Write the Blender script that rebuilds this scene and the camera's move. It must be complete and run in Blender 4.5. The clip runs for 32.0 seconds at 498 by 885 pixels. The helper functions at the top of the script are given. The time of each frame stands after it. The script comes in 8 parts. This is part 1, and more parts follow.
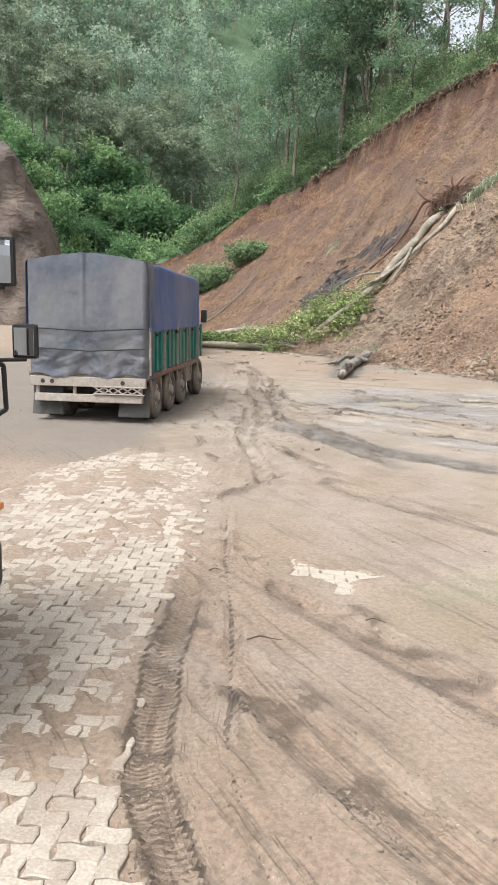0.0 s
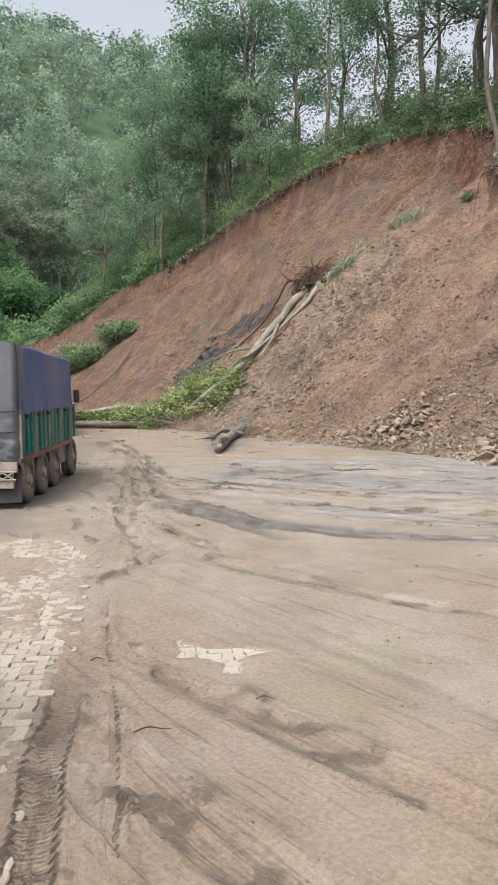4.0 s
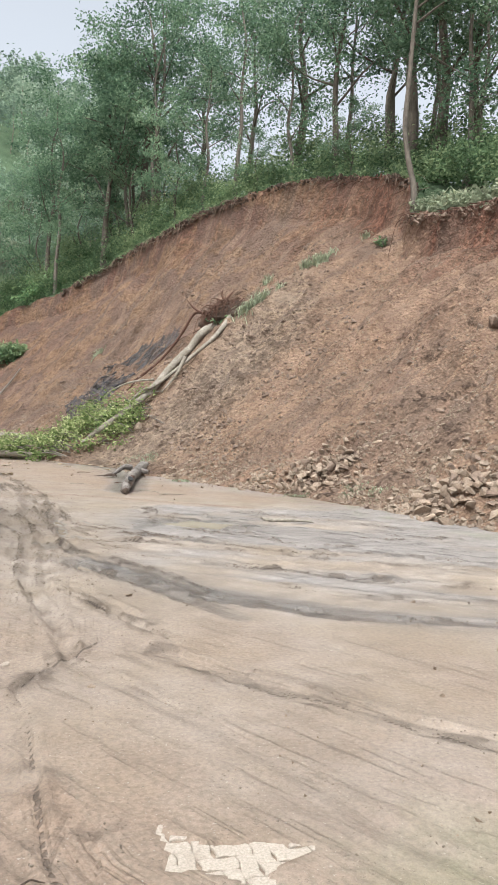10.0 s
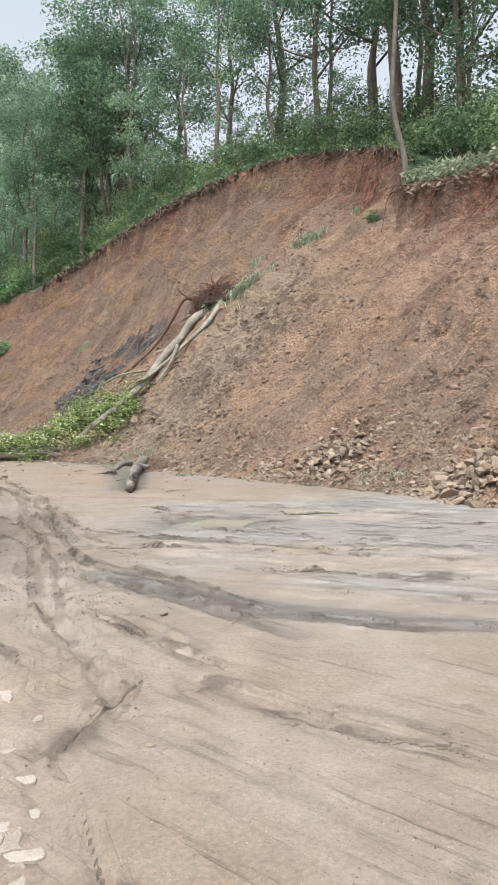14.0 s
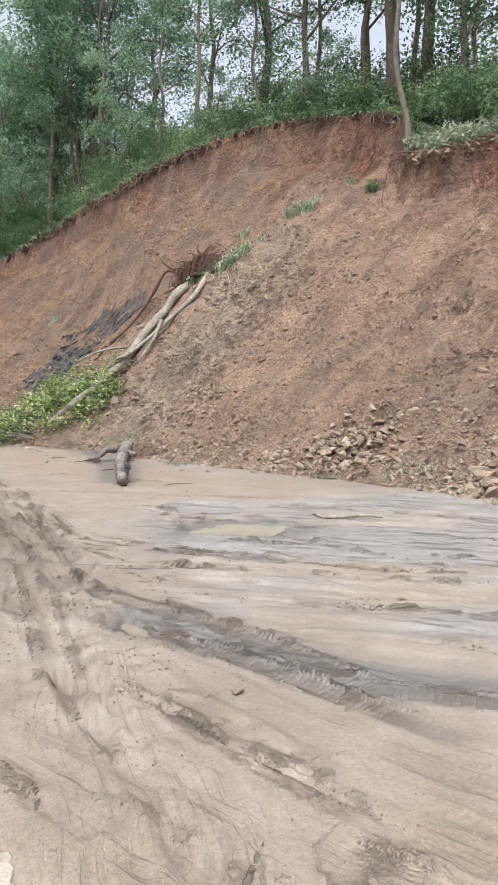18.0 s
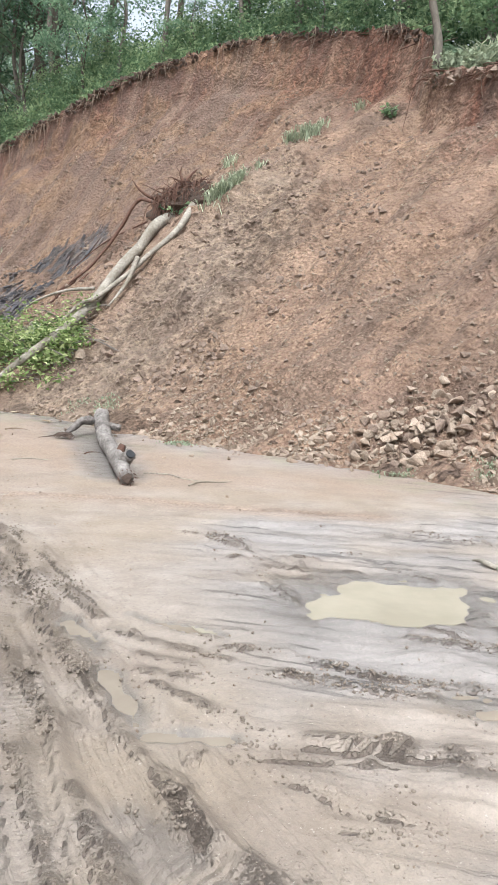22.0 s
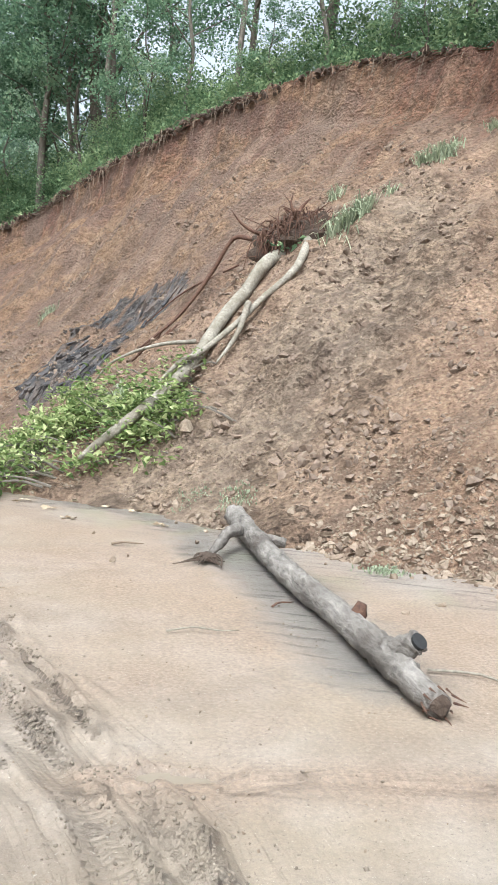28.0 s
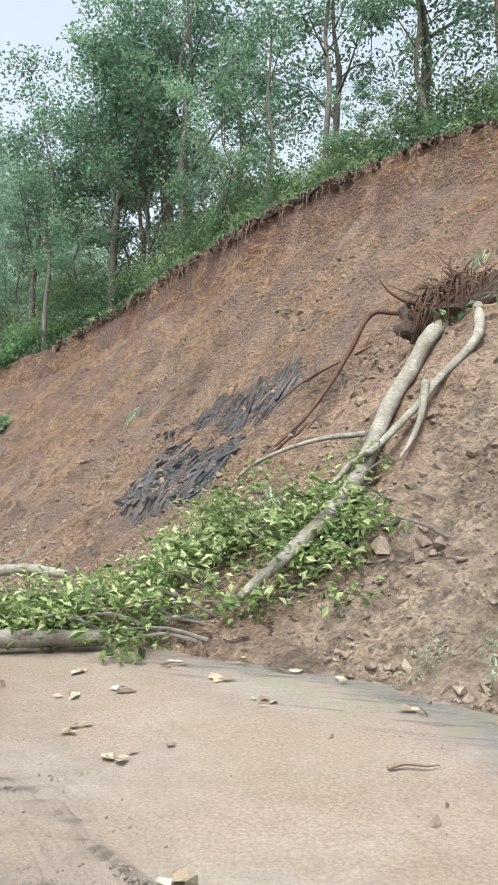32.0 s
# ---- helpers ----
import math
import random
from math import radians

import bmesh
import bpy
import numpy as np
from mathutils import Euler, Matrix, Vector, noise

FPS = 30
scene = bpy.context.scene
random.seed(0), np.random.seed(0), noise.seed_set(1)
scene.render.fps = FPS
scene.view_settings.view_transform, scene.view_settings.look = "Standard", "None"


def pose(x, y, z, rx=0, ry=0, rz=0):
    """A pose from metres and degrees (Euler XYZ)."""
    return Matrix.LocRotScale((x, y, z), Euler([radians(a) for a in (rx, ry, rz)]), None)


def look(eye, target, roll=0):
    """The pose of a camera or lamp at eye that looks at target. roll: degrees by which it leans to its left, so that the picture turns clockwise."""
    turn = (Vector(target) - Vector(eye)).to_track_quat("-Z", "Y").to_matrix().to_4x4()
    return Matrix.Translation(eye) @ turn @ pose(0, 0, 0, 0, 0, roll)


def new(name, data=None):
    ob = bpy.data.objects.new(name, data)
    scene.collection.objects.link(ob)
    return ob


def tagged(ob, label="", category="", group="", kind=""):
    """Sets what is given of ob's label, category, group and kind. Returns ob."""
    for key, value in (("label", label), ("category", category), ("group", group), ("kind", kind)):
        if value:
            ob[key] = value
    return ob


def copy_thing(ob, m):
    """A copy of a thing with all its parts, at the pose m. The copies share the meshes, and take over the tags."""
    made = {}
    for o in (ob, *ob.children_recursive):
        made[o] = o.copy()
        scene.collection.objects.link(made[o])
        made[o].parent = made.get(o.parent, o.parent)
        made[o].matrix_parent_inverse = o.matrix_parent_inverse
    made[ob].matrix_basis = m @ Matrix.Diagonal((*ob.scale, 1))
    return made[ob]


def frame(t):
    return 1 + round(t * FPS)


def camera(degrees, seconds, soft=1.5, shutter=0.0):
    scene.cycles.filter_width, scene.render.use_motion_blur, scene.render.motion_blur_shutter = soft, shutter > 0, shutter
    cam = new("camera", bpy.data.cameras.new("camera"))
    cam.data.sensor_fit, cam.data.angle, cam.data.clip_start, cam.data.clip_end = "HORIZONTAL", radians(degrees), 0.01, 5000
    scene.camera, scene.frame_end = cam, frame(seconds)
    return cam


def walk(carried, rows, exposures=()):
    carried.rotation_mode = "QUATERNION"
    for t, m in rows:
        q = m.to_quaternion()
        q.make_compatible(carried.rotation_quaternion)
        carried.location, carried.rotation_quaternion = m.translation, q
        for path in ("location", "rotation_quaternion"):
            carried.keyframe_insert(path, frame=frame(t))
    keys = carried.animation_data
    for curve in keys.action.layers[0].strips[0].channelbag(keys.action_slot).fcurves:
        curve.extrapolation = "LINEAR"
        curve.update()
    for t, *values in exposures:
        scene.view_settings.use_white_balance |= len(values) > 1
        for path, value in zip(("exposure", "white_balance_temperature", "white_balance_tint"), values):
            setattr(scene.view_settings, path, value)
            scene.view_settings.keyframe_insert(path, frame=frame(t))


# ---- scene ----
cam = camera(36.7, 32.0, 1.0)
PATH = [
    (0, (2.808, -4.182, 2.492), (2.126, -2.337, 2.131), 1.2),
    (0.5, (2.822, -4.155, 2.488), (2.309, -2.254, 2.134), 2.0),
    (1, (2.825, -4.144, 2.479), (2.322, -2.238, 2.138), 1.8),
    (1.5, (2.828, -4.132, 2.466), (2.351, -2.216, 2.15), 1.6),
    (2, (2.83, -4.166, 2.482), (2.409, -2.224, 2.256), 0.6),
    (2.5, (2.831, -4.174, 2.494), (2.442, -2.219, 2.334), -0.5),
    (3, (2.839, -4.185, 2.499), (2.445, -2.231, 2.337), -0.4),
    (3.5, (2.83, -4.166, 2.494), (2.44, -2.211, 2.331), -0.4),
    (5.5, (2.542, -3.775, 2.513), (2.216, -1.807, 2.372), -0.2),
    (6, (2.376, -3.495, 2.497), (2.084, -1.521, 2.36), 1.5),
    (6.5, (2.176, -3.143, 2.492), (1.906, -1.166, 2.353), 1.0),
    (7, (1.938, -2.724, 2.484), (1.697, -0.743, 2.349), 0.3),
    (7.5, (1.673, -2.277, 2.482), (1.458, -0.293, 2.35), 0.7),
    (8, (1.481, -1.97, 2.483), (1.29, 0.016, 2.34), 2.5),
    (8.5, (1.375, -1.788, 2.481), (1.221, 0.201, 2.341), 4.8),
    (9, (1.346, -1.741, 2.473), (1.164, 0.246, 2.334), 4.8),
    (9.5, (1.35, -1.743, 2.475), (1.195, 0.247, 2.362), 4.5),
    (10, (1.355, -1.751, 2.479), (1.283, 0.247, 2.42), 2.7),
    (10.5, (1.363, -1.746, 2.476), (1.324, 0.252, 2.405), 1.2),
    (11, (1.354, -1.747, 2.478), (1.315, 0.251, 2.394), 1.3),
    (11.5, (1.354, -1.754, 2.482), (1.294, 0.244, 2.4), 1.8),
    (12, (1.331, -1.715, 2.484), (1.253, 0.282, 2.41), 1.7),
    (12.5, (1.245, -1.557, 2.48), (1.169, 0.44, 2.417), 0.4),
    (13, (1.071, -1.222, 2.477), (1.007, 0.776, 2.412), -1.3),
    (13.5, (0.83, -0.812, 2.471), (0.784, 1.186, 2.389), -1.2),
    (15.5, (0.267, 0.251, 2.494), (0.22, 2.248, 2.393), 2.9),
    (16, (0.182, 0.443, 2.487), (0.166, 2.441, 2.404), 2.0),
    (16.5, (0.065, 0.683, 2.492), (0.079, 2.682, 2.429), 0.8),
    (17, (-0.122, 1.127, 2.492), (-0.069, 3.126, 2.452), -0.2),
    (17.5, (-0.399, 1.703, 2.502), (-0.331, 3.701, 2.433), -1.3),
    (18, (-0.679, 2.38, 2.493), (-0.615, 4.374, 2.351), 0.6),
    (18.5, (-0.993, 3.135, 2.497), (-0.871, 5.125, 2.341), 1.3),
    (19, (-1.336, 3.952, 2.513), (-1.187, 5.938, 2.326), 2.4),
    (19.5, (-1.639, 4.806, 2.507), (-1.458, 6.789, 2.321), 3.7),
    (20, (-1.933, 5.684, 2.495), (-1.705, 7.661, 2.301), 3.6),
    (20.5, (-2.234, 6.612, 2.491), (-1.989, 8.585, 2.277), 2.8),
    (21, (-2.495, 7.327, 2.494), (-2.248, 9.298, 2.258), 3.1),
    (21.5, (-2.67, 7.94, 2.463), (-2.411, 9.909, 2.227), 4.0),
    (22, (-2.812, 8.509, 2.437), (-2.563, 10.478, 2.19), 3.1),
    (22.5, (-3.004, 9.022, 2.454), (-2.753, 10.993, 2.224), 1.0),
    (23, (-3.174, 9.588, 2.42), (-2.934, 11.566, 2.247), 0.6),
    (23.5, (-3.335, 10.214, 2.397), (-3.11, 12.195, 2.235), 0.0),
    (24, (-3.668, 10.912, 2.433), (-3.435, 12.891, 2.262), -1.9),
    (24.5, (-3.901, 11.641, 2.434), (-3.658, 13.62, 2.28), -0.7),
    (26.5, (-4.812, 13.858, 2.551), (-4.538, 15.833, 2.402), 3.5),
    (27, (-5.013, 14.299, 2.562), (-4.76, 16.279, 2.443), 2.6),
    (27.5, (-5.238, 14.85, 2.561), (-5.033, 16.837, 2.461), 2.3),
    (28, (-5.471, 15.369, 2.557), (-5.304, 17.359, 2.459), 2.6),
    (28.5, (-5.727, 15.95, 2.562), (-5.584, 17.943, 2.474), 3.2),
    (29, (-6.013, 16.527, 2.581), (-5.9, 18.522, 2.493), 3.5),
    (29.5, (-6.331, 17.169, 2.583), (-6.264, 19.165, 2.479), 3.7),
    (30, (-6.645, 17.817, 2.574), (-6.611, 19.815, 2.485), 3.7),
    (30.5, (-7.008, 18.492, 2.607), (-7.001, 20.491, 2.54), 2.2),
    (31, (-7.401, 19.227, 2.634), (-7.428, 21.226, 2.59), 1.2),
    (31.5, (-7.829, 19.953, 2.66), (-7.891, 21.952, 2.65), 0.2),
    (32, (-8.262, 20.65, 2.701), (-8.232, 22.643, 2.871), 0.2),
]
walk(cam, [(t, look(eye, target, roll)) for t, eye, target, roll in PATH], [(0, 1.2, 6200, 8), (1, 1.22, 6200, 8), (2, 0.99, 6200, 8), (3, 0.92, 6200, 8), (6, 0.92, 6180, 8), (7, 1.0, 6180, 8), (8, 1.12, 6170, 8), (9, 1.08, 6160, 8), (11, 1.1, 6140, 8), (12, 0.98, 6110, 7), (13, 1.02, 6100, 7), (16, 1.14, 6080, 8), (17, 1.14, 6050, 8), (18, 1.11, 6020, 8), (20, 1.4, 5880, 8), (22, 1.35, 5870, 8), (24, 1.31, 5850, 7), (28, 1.45, 5830, 4), (31, 1.44, 5830, 3), (32, 1.36, 5840, 3)])


# ---- light ----
world = bpy.data.worlds.new("overcast")
scene.world = world
world.use_nodes = True
wn, wl = world.node_tree.nodes, world.node_tree.links
sky = wn.new("ShaderNodeTexSky")
sky.sky_type, sky.sun_disc = "NISHITA", False
sky.sun_elevation, sky.sun_rotation = radians(58), radians(200)
sky.air_density, sky.dust_density, sky.ozone_density = 1.0, 6.0, 0.6
pale = wn.new("ShaderNodeHueSaturation")
pale.inputs["Saturation"].default_value = 0.2
wl.new(sky.outputs[0], pale.inputs["Color"])
wl.new(pale.outputs[0], wn["Background"].inputs[0])
wn["Background"].inputs[1].default_value = 0.142
sun = new("sun", bpy.data.lights.new("sun", "SUN"))
sun.data.energy, sun.data.angle, sun.data.color = 1.3, radians(22), (1.0, 0.985, 0.96)
sun.matrix_world = look((0, 0, 50), (0 + 8, 24, 0))


# ---- materials ----
def nodes_of(name, rough=0.9, metal=0.0, spec=0.3):
    m = bpy.data.materials.new(name)
    m.use_nodes = True
    b = m.node_tree.nodes["Principled BSDF"]
    b.inputs["Roughness"].default_value, b.inputs["Metallic"].default_value = rough, metal
    b.inputs["Specular IOR Level"].default_value = spec
    return m, m.node_tree.nodes, m.node_tree.links, b


def noise_node(n, l, scale, detail=6, coord=None, stretch=None, kind="ShaderNodeTexNoise"):
    t = n.new(kind)
    t.inputs["Scale"].default_value = scale
    if kind == "ShaderNodeTexNoise":
        t.inputs["Detail"].default_value, t.inputs["Roughness"].default_value = detail, 0.62
    if coord:
        if stretch:
            mp = n.new("ShaderNodeMapping")
            mp.inputs["Scale"].default_value = stretch
            l.new(coord, mp.inputs[0])
            l.new(mp.outputs[0], t.inputs["Vector"])
        else:
            l.new(coord, t.inputs["Vector"])
    return t


def ramp(n, l, src, lo, hi, a=(0, 0, 0, 1), b=(1, 1, 1, 1)):
    r = n.new("ShaderNodeValToRGB")
    r.color_ramp.elements[0].position, r.color_ramp.elements[1].position = lo, hi
    r.color_ramp.elements[0].color, r.color_ramp.elements[1].color = a, b
    l.new(src, r.inputs[0])
    return r.outputs[0]


def blend(n, l, fac, a, b, mode="MIX"):
    m = n.new("ShaderNodeMix")
    m.data_type, m.blend_type = "RGBA", mode
    for src, sock in ((fac, m.inputs[0]), (a, m.inputs[6]), (b, m.inputs[7])):
        if isinstance(src, (int, float)):
            sock.default_value = src
        elif isinstance(src, tuple):
            sock.default_value = (*src[:3], 1)
        else:
            l.new(src, sock)
    return m.outputs[2]


def math_node(n, l, op, a, b=0.0):
    m = n.new("ShaderNodeMath")
    m.operation = op
    m.use_clamp = op in ("ADD", "SUBTRACT")
    for src, sock in ((a, m.inputs[0]), (b, m.inputs[1])):
        if isinstance(src, (int, float)):
            sock.default_value = src
        else:
            l.new(src, sock)
    return m.outputs[0]


def attribute(n, name):
    a = n.new("ShaderNodeAttribute")
    a.attribute_name = name
    return a.outputs["Fac"]


def bump(n, l, b, heights, strength=0.6, distance=0.03):
    """Relief from a list of (height socket, weight)."""
    total = None
    for h, w in heights:
        s = math_node(n, l, "MULTIPLY", h, w)
        total = s if total is None else math_node_free(n, l, total, s)
    bp = n.new("ShaderNodeBump")
    bp.inputs["Strength"].default_value, bp.inputs["Distance"].default_value = strength, distance
    l.new(total, bp.inputs["Height"])
    l.new(bp.outputs[0], b.inputs["Normal"])


def math_node_free(n, l, a, c):
    m = n.new("ShaderNodeMath")
    l.new(a, m.inputs[0]), l.new(c, m.inputs[1])
    return m.outputs[0]


def math_node_times(n, l, a, k):
    """A value times a number, not clamped."""
    m = n.new("ShaderNodeMath")
    m.operation = "MULTIPLY"
    l.new(a, m.inputs[0])
    m.inputs[1].default_value = k
    return m.outputs[0]


def plain(name, dark, light, scale=6.0, rough=0.8, metal=0.0, relief=0.3, distance=0.01, spec=0.3, stretch=None, dirt=None, dirt_amount=0.5, per_piece=0.0):
    """A surface of two tones mixed by noise at two scales, with stains of dirt and fine relief."""
    m, n, l, b = nodes_of(name, rough, metal, spec)
    co = n.new("ShaderNodeTexCoord").outputs["Object"]
    fine, big = noise_node(n, l, scale * 6, 8, co, stretch), noise_node(n, l, scale, 4, co, stretch)
    mix = math_node(n, l, "ADD", math_node(n, l, "MULTIPLY", fine.outputs[0], 0.55), math_node(n, l, "MULTIPLY", big.outputs[0], 0.45))
    col = blend(n, l, ramp(n, l, mix, 0.34, 0.66), dark, light)
    if dirt:
        stain = noise_node(n, l, scale * 0.45, 9, co)
        col = blend(n, l, math_node(n, l, "MULTIPLY", ramp(n, l, stain.outputs[0], 0.42, 0.66), dirt_amount), col, dirt)
    if per_piece:
        rnd = n.new("ShaderNodeObjectInfo").outputs["Random"]
        hv = n.new("ShaderNodeHueSaturation")
        l.new(col, hv.inputs["Color"])
        l.new(math_node(n, l, "ADD", math_node(n, l, "MULTIPLY", rnd, per_piece), 1 - per_piece * 0.6), hv.inputs["Value"])
        hv.inputs["Value"].default_value = 1
        col = hv.outputs[0]
    l.new(col, b.inputs["Base Color"])
    if relief:
        bump(n, l, b, [(fine.outputs[0], 1.0), (big.outputs[0], 0.6)], relief, distance)
    return m


def leafy(name, dark, mid, light, through_light=0.35, attr="tint"):
    """Leaves: tone by each leaf and by the tint that its crown carries, with top light painted into clumps; some light
    passing through.
    """
    m, n, l, b = nodes_of(name, 0.65, 0.0, 0.12)
    rnd = n.new("ShaderNodeNewGeometry").outputs["Random Per Island"]
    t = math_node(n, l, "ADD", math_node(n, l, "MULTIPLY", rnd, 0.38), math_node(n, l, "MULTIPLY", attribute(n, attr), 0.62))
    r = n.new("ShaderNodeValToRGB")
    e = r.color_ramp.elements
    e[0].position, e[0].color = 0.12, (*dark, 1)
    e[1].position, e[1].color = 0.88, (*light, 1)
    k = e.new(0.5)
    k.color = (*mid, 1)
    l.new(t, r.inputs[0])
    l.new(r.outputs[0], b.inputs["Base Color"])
    tr = n.new("ShaderNodeBsdfTranslucent")
    l.new(r.outputs[0], tr.inputs[0])
    mx = n.new("ShaderNodeMixShader")
    mx.inputs[0].default_value = through_light
    l.new(b.outputs[0], mx.inputs[1]), l.new(tr.outputs[0], mx.inputs[2])
    l.new(mx.outputs[0], n["Material Output"].inputs[0])
    return m


def yard_material():
    """Trodden mud: tan silt, grey slurry, fresh brown clods, tyre prints, wet hollows, cracks and painted shade lines;
    the masks come with the sheet.
    """
    m, n, l, b = nodes_of("yard_mud", 0.75, 0.0, 0.35)
    co = n.new("ShaderNodeTexCoord").outputs["Object"]
    grain, fine = noise_node(n, l, 85, 6, co), noise_node(n, l, 24, 8, co)
    mid, big = noise_node(n, l, 2.2, 7, co), noise_node(n, l, 0.45, 5, co)
    drag = noise_node(n, l, 1.0, 8, co, (1.3, 6.0, 1.0))
    speck = noise_node(n, l, 34, 3, co)
    turned = []
    for angle, along, across in ((41, 0.7, 11.0), (22, 0.55, 8.0)):
        spin_it = n.new("ShaderNodeMapping")
        spin_it.inputs["Rotation"].default_value = (0, 0, radians(angle))
        l.new(co, spin_it.inputs[0])
        turned.append(noise_node(n, l, 1.0, 7, spin_it.outputs[0], (along, across, 1.0)))
    sweep, furrow = turned
    col = blend(n, l, ramp(n, l, mid.outputs[0], 0.33, 0.68), (0.208, 0.172, 0.140), (0.290, 0.247, 0.208))
    col = blend(n, l, math_node(n, l, "MULTIPLY", ramp(n, l, big.outputs[0], 0.40, 0.60), 0.7), col, (0.215, 0.170, 0.122))
    damp = noise_node(n, l, 0.8, 6, co)
    col = blend(n, l, math_node(n, l, "MULTIPLY", ramp(n, l, damp.outputs[0], 0.50, 0.64), 0.6), col, (0.172, 0.136, 0.105))
    col = blend(n, l, math_node(n, l, "MULTIPLY", ramp(n, l, damp.outputs[0], 0.34, 0.46, (1, 1, 1, 1), (0, 0, 0, 1)), 0.3), col, (0.315, 0.268, 0.222))
    slurry = blend(n, l, ramp(n, l, drag.outputs[0], 0.28, 0.72), (0.142, 0.131, 0.123), (0.296, 0.270, 0.252))
    col = blend(n, l, math_node(n, l, "MULTIPLY", attribute(n, "grey"), 0.85), col, slurry)
    col = blend(n, l, math_node(n, l, "MULTIPLY", attribute(n, "wet"), 0.62), col, (0.108, 0.100, 0.090))
    col = blend(n, l, math_node(n, l, "MULTIPLY", attribute(n, "road"), 0.8), col, (0.142, 0.122, 0.104))
    col = blend(n, l, math_node(n, l, "MULTIPLY", attribute(n, "red"), 0.75), col, blend(n, l, ramp(n, l, fine.outputs[0], 0.36, 0.60), (0.158, 0.107, 0.074), (0.262, 0.186, 0.134)))
    # long scrape marks across the dry mud, torn furrows in the slurry
    dry = math_node(n, l, "SUBTRACT", attribute(n, "swept"), attribute(n, "grey"))
    scrape = math_node(n, l, "MULTIPLY", ramp(n, l, sweep.outputs[0], 0.56, 0.64), math_node(n, l, "MULTIPLY", dry, ramp(n, l, damp.outputs[0], 0.40, 0.56)))
    torn = math_node(n, l, "MULTIPLY", ramp(n, l, furrow.outputs[0], 0.56, 0.62), math_node(n, l, "MULTIPLY", attribute(n, "grey"), ramp(n, l, damp.outputs[0], 0.36, 0.52)))
    col = blend(n, l, math_node(n, l, "MULTIPLY", scrape, 0.26), col, (0.140, 0.106, 0.080))
    col = blend(n, l, math_node(n, l, "MULTIPLY", torn, 0.62), col, (0.092, 0.082, 0.075))
    # fine lines running with the wheels
    lane = n.new("ShaderNodeCombineXYZ")
    l.new(math_node_times(n, l, attribute(n, "lane_s"), 46.0), lane.inputs[0])
    l.new(math_node_times(n, l, attribute(n, "lane_a"), 1.1), lane.inputs[1])
    rut = noise_node(n, l, 1.0, 5, lane.outputs[0])
    rut_line = math_node(n, l, "MULTIPLY", ramp(n, l, rut.outputs[0], 0.53, 0.70), attribute(n, "lane_w"))
    rut_pale = math_node(n, l, "MULTIPLY", ramp(n, l, rut.outputs[0], 0.36, 0.44, (1, 1, 1, 1), (0, 0, 0, 1)), attribute(n, "lane_w"))
    col = blend(n, l, math_node(n, l, "MULTIPLY", rut_pale, 0.3), col, (0.30, 0.255, 0.215))
    col = blend(n, l, math_node(n, l, "MULTIPLY", rut_line, 0.36), col, (0.140, 0.110, 0.085))
    # crumbs with crisp edges, thick where the mask is strong and thinning out round it
    crumb = ramp(n, l, math_node_free(n, l, math_node_free(n, l, math_node_times(n, l, grain.outputs[0], 0.6), math_node_times(n, l, fine.outputs[0], 0.4)), math_node(n, l, "MULTIPLY", attribute(n, "clod"), 0.22)), 0.60, 0.70)
    # dark mask: wet streaks, plus shade of rut edges and ridges painted in
    scarce = ramp(n, l, math_node_free(n, l, drag.outputs[0], math_node(n, l, "MULTIPLY", attribute(n, "dark"), 0.36)), 0.68, 0.76)
    print_bar = n.new("ShaderNodeMath")
    print_bar.operation = "FRACT"
    l.new(attribute(n, "phase"), print_bar.inputs[0])
    groove = math_node(n, l, "MULTIPLY", ramp(n, l, print_bar.outputs[0], 0.48, 0.56), attribute(n, "bed"))
    groove = math_node(n, l, "MULTIPLY", groove, ramp(n, l, fine.outputs[0], 0.36, 0.50))
    col = blend(n, l, math_node(n, l, "MULTIPLY", attribute(n, "clod"), 0.22), col, (0.195, 0.150, 0.112))
    col = blend(n, l, math_node(n, l, "MULTIPLY", groove, 0.33), col, (0.095, 0.078, 0.062))
    col = blend(n, l, math_node(n, l, "MULTIPLY", crumb, 0.5), col, blend(n, l, ramp(n, l, grain.outputs[0], 0.40, 0.60), (0.140, 0.104, 0.077), (0.255, 0.203, 0.157)))
    col = blend(n, l, math_node(n, l, "MULTIPLY", scarce, 0.25), col, (0.142, 0.117, 0.098))
    # thin cracks, and shade painted as dark lines beside ridges and torn edges
    crack_and_shade = ramp(n, l, math_node_free(n, l, attribute(n, "crack_and_shade"), math_node(n, l, "MULTIPLY", mid.outputs[0], 0.5)), 0.97, 1.06)
    col = blend(n, l, math_node(n, l, "MULTIPLY", crack_and_shade, 0.7), col, (0.085, 0.064, 0.049))
    col = blend(n, l, math_node(n, l, "MULTIPLY", attribute(n, "green"), 0.3), col, (0.15, 0.18, 0.075))
    col = blend(n, l, 0.2, col, blend(n, l, ramp(n, l, fine.outputs[0], 0.33, 0.62), (0.22, 0.2, 0.18), (0.66, 0.64, 0.61)), "OVERLAY")
    col = blend(n, l, 0.15, col, blend(n, l, ramp(n, l, grain.outputs[0], 0.36, 0.60), (0.2, 0.18, 0.16), (0.68, 0.66, 0.64)), "OVERLAY")
    col = blend(n, l, math_node(n, l, "MULTIPLY", ramp(n, l, speck.outputs[0], 0.665, 0.70), 0.55), col, (0.40, 0.36, 0.31))
    col = blend(n, l, math_node(n, l, "MULTIPLY", ramp(n, l, speck.outputs[0], 0.315, 0.36, (1, 1, 1, 1), (0, 0, 0, 1)), 0.6), col, (0.085, 0.068, 0.054))
    l.new(col, b.inputs["Base Color"])
